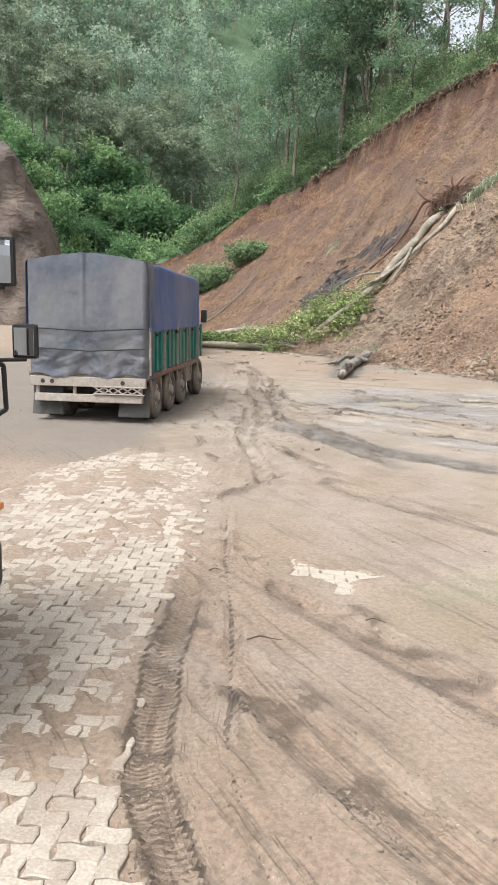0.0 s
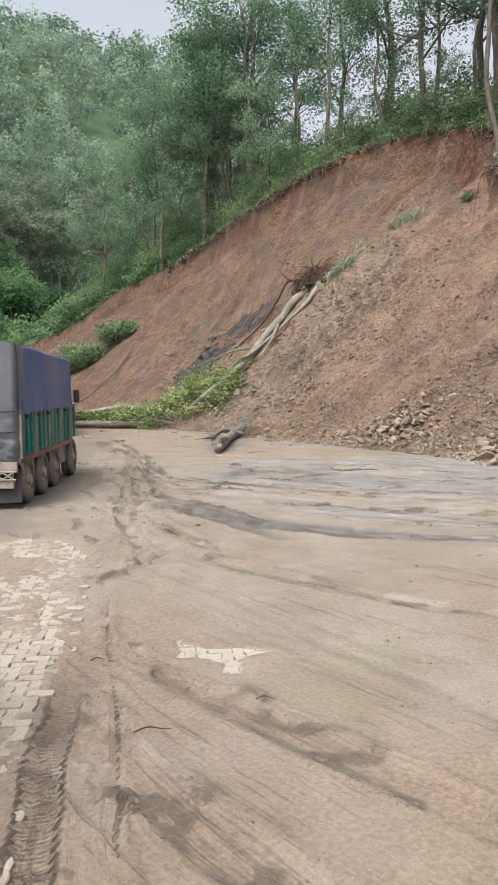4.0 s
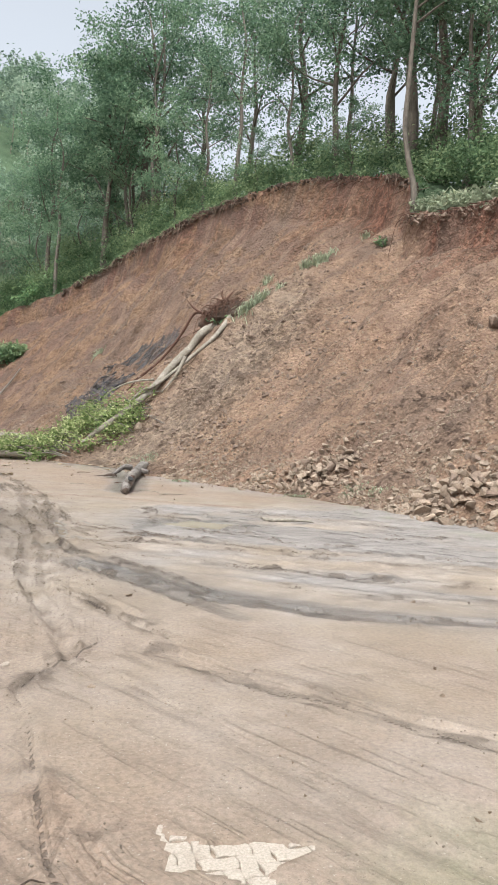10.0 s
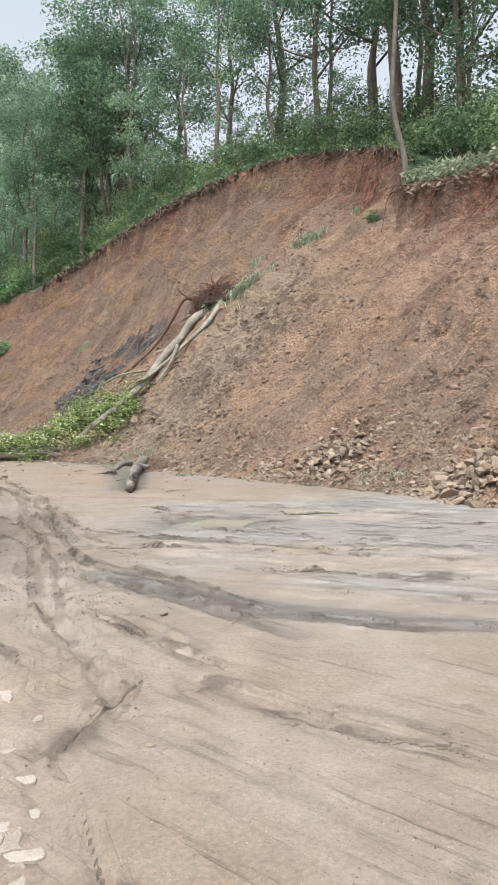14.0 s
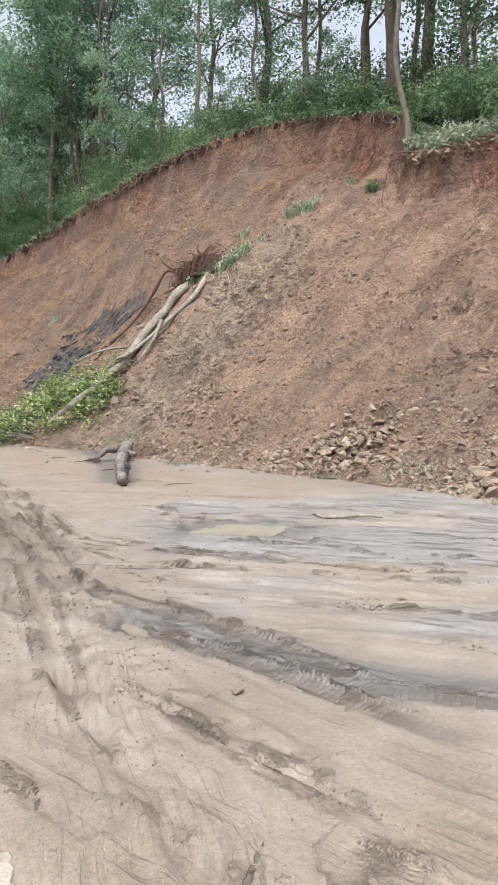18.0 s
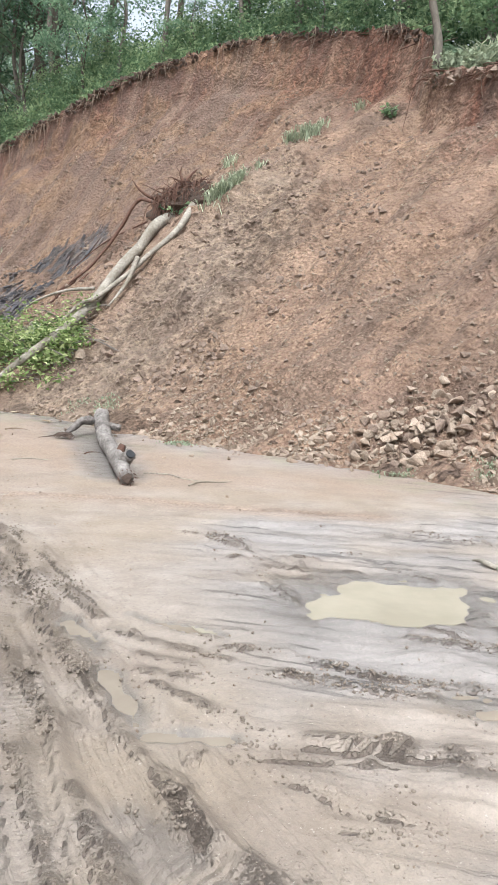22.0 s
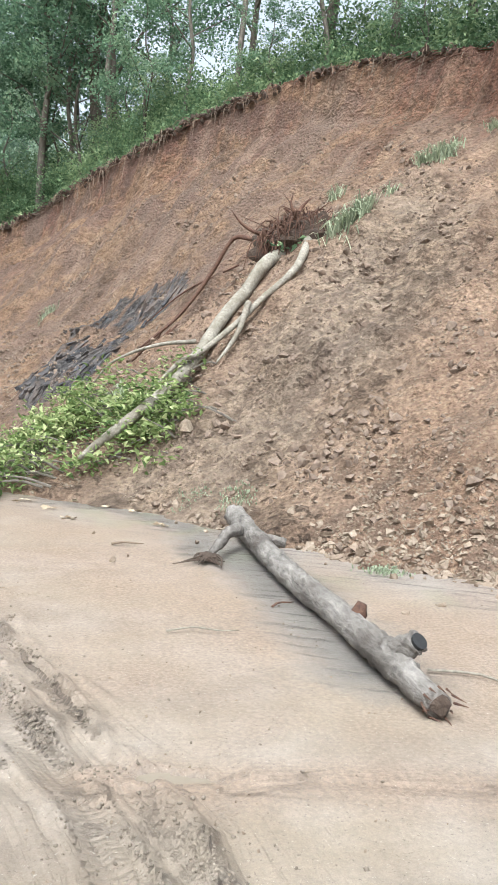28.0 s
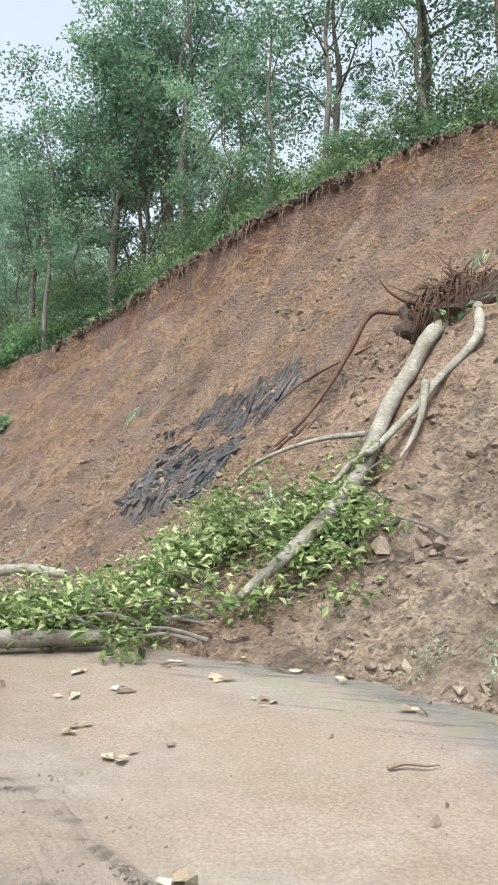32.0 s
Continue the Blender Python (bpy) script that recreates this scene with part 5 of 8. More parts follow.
TREES += [(1, 8.5, 29.5, 1.0), (3, 6.0, 26.0, 1.0), (0, 7.0, 20.0, 1.0), (2, 5.0, 30.5, 1.0), (3, 9.0, 36.0, 1.1), (2, 8.0, 44.0, 1.0), (3, 2.0, 84.0, 1.2), (0, 4.0, 88.0, 1.15), (2, 1.5, 92.0, 1.1), (3, 5.0, 80.5, 1.3), (0, 2.5, 78.0, 1.3), (4, 2.2, 42.5, 0.45), (4, 2.4, 52.5, 0.45), (4, 2.6, 68.0, 0.6), (4, 4.2, 70.0, 0.9), (4, 5.5, 36.0, 0.5), (4, 6.0, 49.0, 0.6), (4, 7.0, 55.0, 0.7), (4, 5.0, 63.5, 0.75), (2, 5.5, 69.0, 1.0)]
TREES += [(4, 7.0, 31.5, 0.7), (4, 4.2, 28.0, 0.5), (4, 4.5, 23.5, 0.6), (2, 4.0, 77.0, 1.4), (4, 6.5, 81.0, 1.1), (0, 11.0, 46.0, 1.05), (0, 12.0, 53.0, 1.0), (1, 12.0, 62.0, 1.0), (4, 10.0, 50.0, 1.0), (3, 9.5, 61.0, 1.0), (0, 10.0, 86.0, 1.0), (4, 5.0, 90.0, 1.0), (2, 9.0, 95.0, 1.0), (1, 9.0, 14.0, 1.0), (1, 4.0, 35.5, 1.0), (0, 6.2, 43.0, 1.1), (3, 5.5, 38.5, 1.1), (2, 3.6, 31.0, 1.2), (1, 6.0, 27.5, 1.1)]
for kind, du, v, sc in TREES:
    if du >= 7 and v < 72 or kind == 4 and v < 72 and du > 4.1 or (kind, v) == (2, 69.0):
        continue
    plant(kind, du, v, sc, rt.rand() * 360, (TALL, TALL, SLIM, SLIM, LOW)[kind])


def leafy_patch(name, places, radii, count, leaf, rs, mat, label, category, tint=(0.1, 0.9), squash=0.7):
    """Bushes that no one could count: clumps of leaves at the places, as one object."""
    cs, ts, ls = [], [], []
    leaf = np.broadcast_to(np.asarray(leaf, float), (len(places),))
    share = (np.asarray(radii) / leaf) ** 2
    for p, r, g, n in zip(places, radii, leaf, rs.multinomial(count, share / share.sum())):
        ls.append(np.full(n, g))
        heads = in_ball(6, rs, 0.3) * [r * 0.75, r * 0.75, r * squash * 0.8]
        b = heads[rs.randint(6, size=n)] + rs.normal(size=(n, 3)) * [r * 0.30, r * 0.30, r * 0.22]
        cs.append(b + p)
        # clump tone at random; tops tinted lighter as if lit from above
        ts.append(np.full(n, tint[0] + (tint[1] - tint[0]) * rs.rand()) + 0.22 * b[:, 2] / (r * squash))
    c, t = np.concatenate(cs), np.clip(np.concatenate(ts), 0, 1)
    v, f = leaf_cloud(c, np.concatenate(ls) * (0.6 + 0.8 * rs.rand(len(c))), rs)
    return tagged(solid(name, v, f, mat, attrs=dict(tint=np.repeat(t, 4))), label, category, kind="stuff")


def crest_bushes():
    rs = np.random.RandomState(21)
    places, radii = [], []
    for v in np.arange(14, 100, 0.5):
        for d, r in ((0.1 + 0.4 * rs.rand(), 0.35 + 0.35 * rs.rand()), (1.2 + 1.5 * rs.rand(), 0.8 + 0.7 * rs.rand()), (2.6 + 2.5 * rs.rand(), 1.1 + 1.0 * rs.rand()), (5.5 + 3 * rs.rand(), 1.4 + 1.2 * rs.rand())):
            if v < 31 and d < 1.5:
                continue
            if v > 62:
                r *= 1.25
            u = float(np.interp(v, CREST_V, CREST_U)) + d
            x, y = xy_of(u, v)
            places.append((x, y, float(bank_z(np.array(u), np.array(v))) + r * (0.15 + 0.75 * rs.rand() * min(d, 1.5)) + (2.0 * rs.rand() ** 2 if d > 2.4 else 0.4 * rs.rand() if d > 1 else 0.0)))
            radii.append(r)
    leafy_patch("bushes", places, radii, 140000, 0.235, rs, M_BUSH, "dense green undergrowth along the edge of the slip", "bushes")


crest_bushes()


def far_woods():
    """The crowns that clothe the mountain, as one mass of leaves, with pale trunks between."""
    rs = np.random.RandomState(31)
    places, radii, trunks = [], [], []
    while len(places) < 4000:
        az, D = radians(-76 + 92 * rs.rand()), 66 + 270 * rs.rand() ** 1.25
        x, y = D * math.sin(az), 10 + D * math.cos(az)
        u, v = uv_of(x, y)
        s = (u - np.interp(v, CREST_V, CREST_U))
        if v < 78 and s < 14 or (78 <= v < 108 and s < 3):
            continue
        z = float(mountain_z(np.array(x), np.array(y)))
        if z < -1:
            continue
        if -62 < math.degrees(az) < -35.5 and D < 88 or (-42 < math.degrees(az) < -20 and 127 < D < 149 and rs.rand() < 0.8):
            continue
        r = (1.3 + 2.3 * rs.rand() ** 1.5) * (0.8 + D / 320)
        h = r * (0.8 + 1.7 * rs.rand()) if D > 105 else r * 0.6
        places.append((x, y, z + h))
        radii.append(r)
        if h > 3.2 and rs.rand() < 0.55 and D < 260:
            trunks.append(tube([(x, y, z - 0.5), (x + rs.normal() * 0.5, y, z + h * 0.6), (x + rs.normal(), y, z + h * 1.25)], [0.2, 0.16, 0.07], 5, 0, 1, 2))
    away = [math.hypot(p[0], p[1] - 10) for p in places]
    near = [i for i, d in enumerate(away) if d < 128]
    far = [i for i, d in enumerate(away) if d >= 128]
    leafy_patch("near_woods", [places[i] for i in near], [radii[i] for i in near], 120000, [0.0052 * away[i] for i in near], rs, M_LUSH, "lush green woods at the foot of the mountain", "woods", (0.0, 0.95), 0.85)
    leafy_patch("far_woods", [places[i] for i in far], [radii[i] for i in far], 210000, [0.0050 * away[i] for i in far], rs, M_LEAF_HAZED, "mixed green woods covering the far mountainside", "woods", (0.0, 0.95), 0.85)
    v, f = join(trunks)
    tagged(solid("far_trunks", v, f, M_BARK_PALE), "pale slim trunks standing in the far woods", "tree trunks", kind="stuff")


far_woods()


def bare_trees():
    """Tall pale trunks with thin grey crowns in a stand on the mountainside."""
    protos = [tree_proto(41, 17, 0.50, 4.2, 1100, 0.55, 0.19, M_BARK_PALE, (0.1, 0.9), 0.14, M_LEAF_GREY), tree_proto(42, 15, 0.42, 5.0, 800, 0.55, 0.17, M_BARK_PALE, (0.1, 0.9), 0.2, M_LEAF_GREY), tree_proto(43, 18, 0.55, 4.6, 1500, 0.6, 0.2, M_BARK, (0.2, 1.0), 0.12, M_LEAF_GREY)]
    rs = np.random.RandomState(44)
    for k in range(34):
        az, D = radians(-41 + 20 * (k + rs.rand()) / 34), 128 + 22 * rs.rand()
        x, y = D * math.sin(az), 10 + D * math.cos(az)
        z = float(mountain_z(np.array(x), np.array(y))) - 0.5
        scale, turn = 0.8 + 0.35 * rs.rand(), rs.rand() * 360
        m = pose(x, y, z, 0, 0, turn)
        if k < 3:
            ob = protos[k]
            ob.matrix_basis = m @ Matrix.Diagonal((scale, scale, scale, 1))
        else:
            ob = copy_thing(protos[k % 3], m)
            ob.scale = (scale,) * 3
        tagged(ob, "pale-trunked tree with a thin grey-green crown on the mountainside", "tree", group="pale trees on the mountain")


bare_trees()


def valley_bushes():
    """Lush low growth between the road bend and the mountain."""
    rs = np.random.RandomState(33)
    places, radii = [], []
    while len(places) < 650:
        az, D = radians(-44 + 34 * rs.rand()), 78 + 52 * rs.rand()
        x, y = D * math.sin(az), 10 + D * math.cos(az)
        u, v = uv_of(x, y)
        if u - np.interp(v, CREST_V, CREST_U) < 0.5 and v < 108 or (math.degrees(az) < -38 and D < 88):
            continue
        r = 1.0 + 1.7 * rs.rand() ** 1.5
        g = max(float(mountain_z(np.array(x), np.array(y))), float(bank_z(np.array(u), np.array(v))) if v < 108 and u - np.interp(v, CREST_V, CREST_U) < 20 else -1.0, 0.0)
        places.append((x, y, g + r * 0.4))
        radii.append(r)
    leafy_patch("valley_bushes", places, radii, 95000, 0.48, rs, M_LUSH, "lush bright green bushes below the mountain", "bushes", (0.1, 1.0))


valley_bushes()


# ---- vehicles ----
M_TARP = plain("grey_tarpaulin", (0.048, 0.056, 0.074), (0.105, 0.112, 0.13), 0.9, 0.85, relief=0.5, distance=0.04, dirt=(0.21, 0.19, 0.165), dirt_amount=0.5)
M_TARP_BLUE = plain("blue_tarpaulin", (0.038, 0.070, 0.185), (0.080, 0.130, 0.290), 0.9, 0.55, relief=0.4, distance=0.03, stretch=(1, 1, 0.3), dirt=(0.24, 0.22, 0.205), dirt_amount=0.5)
M_TARP_YELLOW = plain("yellow_tarpaulin", (0.46, 0.31, 0.12), (0.60, 0.43, 0.19), 0.9, 0.6, relief=0.4, distance=0.03, dirt=(0.35, 0.27, 0.17))
M_GREEN = plain("green_paint", (0.005, 0.110, 0.088), (0.012, 0.19, 0.150), 1.2, 0.5, relief=0.2, dirt=(0.25, 0.22, 0.175), dirt_amount=0.55, stretch=(1, 1, 0.25))
M_STEEL = plain("dusty_steel", (0.21, 0.18, 0.155), (0.36, 0.315, 0.27), 1.8, 0.75, relief=0.3, dirt=(0.16, 0.12, 0.09))
M_RUST = plain("red_brown_frame", (0.12, 0.055, 0.045), (0.24, 0.15, 0.12), 2.0, 0.8, relief=0.3, dirt=(0.30, 0.26, 0.21))
M_RUBBER = plain("dusty_rubber", (0.045, 0.042, 0.04), (0.13, 0.115, 0.10), 2.2, 0.9, relief=0.4, dirt=(0.28, 0.23, 0.18), dirt_amount=0.6)
M_FLAP = plain("mud_flap", (0.03, 0.029, 0.028), (0.065, 0.062, 0.058), 1.6, 0.8, relief=0.3, dirt=(0.10, 0.088, 0.075), dirt_amount=0.35)
M_RIM = plain("dusty_rim", (0.25, 0.22, 0.19), (0.40, 0.36, 0.31), 2.5, 0.7, relief=0.3, dirt=(0.15, 0.12, 0.09))
M_UNDER = plain("underside", (0.02, 0.019, 0.018), (0.05, 0.045, 0.04), 2.0, 0.95)
M_WHITE = plain("white_cab_paint", (0.62, 0.61, 0.58), (0.78, 0.77, 0.74), 1.2, 0.35, relief=0.05, spec=0.5, dirt=(0.50, 0.44, 0.36), dirt_amount=0.35)
M_ORANGE = plain("orange_paint", (0.55, 0.16, 0.02), (0.70, 0.24, 0.04), 2.0, 0.35, relief=0.05, spec=0.5)
M_DARKCAR = plain("dark_car_paint", (0.025, 0.028, 0.035), (0.05, 0.053, 0.06), 1.5, 0.25, relief=0.05, spec=0.5, dirt=(0.20, 0.17, 0.14), dirt_amount=0.3)
M_BLACK = plain("black_plastic", (0.012, 0.012, 0.013), (0.03, 0.03, 0.03), 4.0, 0.5, relief=0.15)
M_TAIL, _, _, _b = nodes_of("tail_lamp", 0.2, 0.0, 0.5)
_b.inputs["Base Color"].default_value = (0.55, 0.03, 0.03, 1)
M_GLASS, _, _, _b = nodes_of("tinted_glass", 0.05, 0.0, 0.6)
_b.inputs["Base Color"].default_value = (0.02, 0.025, 0.03, 1)
M_MIRROR, _, _, _b = nodes_of("mirror_glass", 0.04, 1.0, 0.5)
_b.inputs["Base Color"].default_value = (0.55, 0.60, 0.66, 1)


def sheet(nu, nv, at, closed=False):
    """A grid mesh: at(a, b) for a, b from 0 to 1 gives the points."""
    A, B = np.meshgrid(np.linspace(0, 1, nu), np.linspace(0, 1, nv))
    p = np.stack(np.broadcast_arrays(*at(A, B)), -1)
    i = np.arange(nu * nv).reshape(nv, nu)
    return p.reshape(-1, 3).astype(float), np.stack([i[:-1, :-1], i[:-1, 1:], i[1:, 1:], i[1:, :-1]], -1).reshape(-1, 4)


def wheel(parent, x, y, r=0.5, width=0.27, outer=1):
    """A lorry wheel at x, y beside the chassis: tyre with shoulder grooves, dished rim, hub and nuts."""
    k = 36
    prof = [(0.29, -0.5), (0.44, -0.5), (0.485, -0.42), (0.5, -0.3), (0.5, -0.12), (0.488, -0.1), (0.488, 0.1), (0.5, 0.12), (0.5, 0.3), (0.485, 0.42), (0.44, 0.5), (0.29, 0.5)]
    a = np.linspace(0, 2 * np.pi, k, endpoint=False)
    v = np.array([[w * width, q * r / 0.5 * math.cos(t), q * r / 0.5 * math.sin(t)] for t in a for q, w in prof])
    i = np.arange(k * len(prof)).reshape(k, len(prof))
    quads = np.stack([i, np.roll(i, -1, 0), np.roll(np.roll(i, -1, 0), -1, 1), np.roll(i, -1, 1)], -1).reshape(-1, 4)
    root = solid("wheel", v, quads, M_RUBBER, parent, smooth=True)
    root.name = "wheel"
    root.location = (x, y, r)
    rim = merged(rod((outer * width * 0.1, 0, 0), (outer * width * 0.34, 0, 0), r * 0.6, 28, r * 0.57), rod((outer * width * 0.3, 0, 0), (outer * width * 0.62, 0, 0), r * 0.25, 16, r * 0.2))
    for t in range(8):
        c, s = math.cos(t * 0.785) * r * 0.4, math.sin(t * 0.785) * r * 0.4
        rim = merged(rim, rod((outer * width * 0.3, c, s), (outer * width * 0.42, c, s), 0.022, 6))
    part("rim", rim, M_RIM, root, "dusty pressed-steel rim")
    return root


def covered_truck():
    """Four-axle goods truck seen from behind: green ribbed sides under a grey and blue tarpaulin."""
    t = new("goods_truck")
    L, W = 5.35, 1.25
    # tarpaulin: roof and sides in one cloth, and the gathered tail flap
    def cloth(a, b):
        y = a * L - 0.03
        k = np.abs(b * 2 - 1)
        side = np.sign(b - 0.5)
        drop = np.clip((k - 0.52) / 0.48, 0, 1)
        x = side * np.clip(k / 0.52, 0, 1) * (W + 0.03)
        top = 3.44 - 0.17 * np.clip(k / 0.52, 0, 1) ** 1.5 - 0.14 * a
        z = top + (1.90 + 0.008 * np.sin(a * 40) - top) * drop
        fold = 0.11 * (fbm(a * 24, b * 1.5, 3, 2) - 0.5) * drop + 0.022 * np.sin(a * 85 + 6 * vnoise(a * 9, b * 2, 1)) * drop
        return x + side * (fold + 0.03 * drop), y, z + 0.05 * (fbm(a * 5, b * 4, 3, 3) - 0.5) * (1 - drop)
    v, f = sheet(200, 70, cloth)
    solid("tarpaulin", v, f, M_TARP_BLUE, t, "taut dusty blue tarpaulin cover", smooth=True)
    def tail(a, b):
        x = (a * 2 - 1) * (W + 0.04)
        k = np.abs(a * 2 - 1)
        top = 3.45 - 0.17 * k**1.5
        z = top + (0.98 + 0.05 * np.sin(a * 17) - top) * b
        gather = np.clip((b - 0.52) * 3, 0, 1)
        y = -0.07 - 0.13 * gather * (fbm(a * 9 + b * 4, b * 13, 4, 1) - 0.4) - 0.05 * (fbm(a * 3, b * 3, 3, 4) - 0.5) - 0.06 * np.exp(-(((a - 0.48) / 0.012) ** 2)) * (1 - b)
        y = y - 0.05 * np.sin(b * np.pi) - 0.035 * (fbm(a * 14, b * 5 + a * 3, 3, 2) - 0.5)
        wrap = np.clip((k - 0.93) / 0.07, 0, 1)
        y = y * (1 - wrap) + 0.16 * wrap
        x = np.clip(x, -W - 0.07, W + 0.07) * (1 + 0.035 * wrap)
        return x + 0.05 * gather * (fbm(b * 9, a * 2, 2, 2) - 0.5), y, z
    v, f = sheet(80, 100, tail)
    solid("tail_cover", v, f, M_TARP, t, "wrinkled grey tarpaulin hanging over the tailboard", smooth=True)
    for z in (1.55, 1.95):
        part("rope", merged(rod((-W, -0.17, z), (0.1, -0.18, z - 0.05), 0.012, 6), rod((0.1, -0.18, z - 0.05), (W, -0.17, z + 0.02), 0.012, 6)), M_BLACK, t)
    # green ribbed side boards
    for s in (-1, 1):
        board = part("side_board", box((0.05, L - 0.1, 0.92), (s * (W - 0.02), L / 2, 1.5), 0.008), M_GREEN, t, "green painted sheet-steel side")
        for k in range(15):
            part("rib", box((0.05, 0.10, 0.88), (s * (W + 0.025), 0.25 + k * 0.39, 1.5), 0.012), M_GREEN, board)
        for k in range(5):
            part("post", box((0.06, 0.05, 0.98), (s * (W + 0.035), 0.06 + k * (L - 0.2) / 4, 1.5), 0.008), M_STEEL, board, "dusty steel post")
        for k in range(6):
            part("hook", box((0.05, 0.14, 0.06), (s * (W + 0.06), 0.6 + k * 0.95, 1.83), 0.012), M_BLACK, board)
        part("side_rail", box((0.09, L, 0.11), (s * (W - 0.01), L / 2, 0.98), 0.012), M_RUST, t, "red-brown lower side rail")
        for k in range(7):
            part("bracket", box((0.05, 0.07, 0.30), (s * (W - 0.03), 0.35 + k * 0.85, 0.82), 0.01, pose(0, 0, 0, 18)), M_STEEL, t)
        part("tool_box", box((0.4, 0.75, 0.48), (s * (W - 0.25), 4.45, 0.72), 0.03), M_STEEL, t, "dusty tool box")
    part("floor", box((2.44, L, 0.10), (0, L / 2, 0.98), 0.01), M_STEEL, t)
    part("headboard", box((2.44, 0.06, 1.6), (0, L - 0.02, 1.8), 0.01), M_GREEN, t)
    part("chassis", merged(box((0.12, L + 0.8, 0.24), (-0.42, L / 2 + 0.4, 0.8), 0.01), box((0.12, L + 0.8, 0.24), (0.42, L / 2 + 0.4, 0.8), 0.01), box((1.6, L - 0.4, 0.25), (0, L / 2 + 0.2, 0.62), 0.05)), M_UNDER, t, "dark chassis rails")
    part("bumper", box((2.3, 0.12, 0.16), (0, -0.02, 0.52), 0.015), M_STEEL, t, "dusty steel rear bumper bar")
    part("tail_beam", box((2.46, 0.10, 0.20), (0, -0.05, 0.86), 0.012), M_STEEL, t, "dusty rear cross beam with lamp holes")
    lattice = None
    for k in range(5):
        x = 0.15 + k * 0.2
        for a, b in (((x, -0.1, 0.63), (x + 0.2, -0.1, 0.76)), ((x, -0.1, 0.76), (x + 0.2, -0.1, 0.63))):
            bar = rod(a, b, 0.016, 6)
            lattice = bar if lattice is None else merged(lattice, bar)
    part("lamp_guard", merged(lattice, rod((0.13, -0.1, 0.62), (1.2, -0.1, 0.62), 0.018, 6), rod((0.13, -0.1, 0.77), (1.2, -0.1, 0.77), 0.018, 6)), M_STEEL, t, "welded lattice lamp guard")
    for x in (-1.1, -0.3, 0.3, 1.1):
        part("bumper_strut", box((0.07, 0.06, 0.36), (x, 0.0, 0.68), 0.01), M_STEEL, t)
    for x in (-0.95, -0.75, 0.75):
        part("tail_lamp", rod((x, -0.11, 0.86), (x, -0.09, 0.86), 0.045, 14), M_UNDER, t)
    for s in (-1, 1):
        def flap(a, b):
            return s * 0.93 + (a - 0.5) * 0.66, 0.16 - 0.10 * b + 0.03 * np.sin(a * 5 + b * 3), 0.80 - 0.66 * b
        v, f = sheet(12, 12, flap)
        w = v + [0, 0.014, 0]
        solid("mud_flap", np.concatenate([v, w]), [np.concatenate([f, f[:, ::-1] + len(v)])], M_FLAP, t, "dusty black rubber mud flap")
        part("mudguard", box((0.6, 0.35, 0.03), (s * 0.95, 0.32, 0.96), 0.01, pose(0, 0, 0, 25)), M_STEEL, t)
        for y, two in ((0.9, 1), (2.23, 1), (3.5, 1), (5.75, 0)):
            wheel(t, s * (W - 0.15), y, outer=s)
            if two:
                wheel(t, s * (W - 0.46), y, outer=s)
    for y in (0.9, 2.23, 3.5, 5.75):
        part("axle", rod((-1.0, y, 0.5), (1.0, y, 0.5), 0.07, 12), M_UNDER, t)
    # cab
    cab = part("cab", box((2.3, 0.95, 2.0), (-0.03, L + 0.5, 1.75), 0.12), M_STEEL, t, "weathered cab in front of the load")
    for s in (-1, 1):
        part("door_window", box((0.03, 0.6, 0.62), (s * 1.14 - 0.03, L + 0.5, 2.25), 0.01), M_GLASS, cab)
        part("mirror", box((0.16, 0.08, 0.36), (s * 1.27, L + 0.85, 2.15), 0.03), M_BLACK, cab)
        part("lamp_stripe", box((0.02, 0.8, 0.10), (s * 1.13 - 0.03, L + 0.5, 1.62), 0.004), M_WHITE, cab)
    t.matrix_basis = pose(-4.48 - 0.9725 * W, 9.48 - 0.233 * W, 0, 0, 0, 13.5)
    return tagged(t, "four-axle truck with green sides under a grey-blue tarpaulin", "truck")


covered_truck()


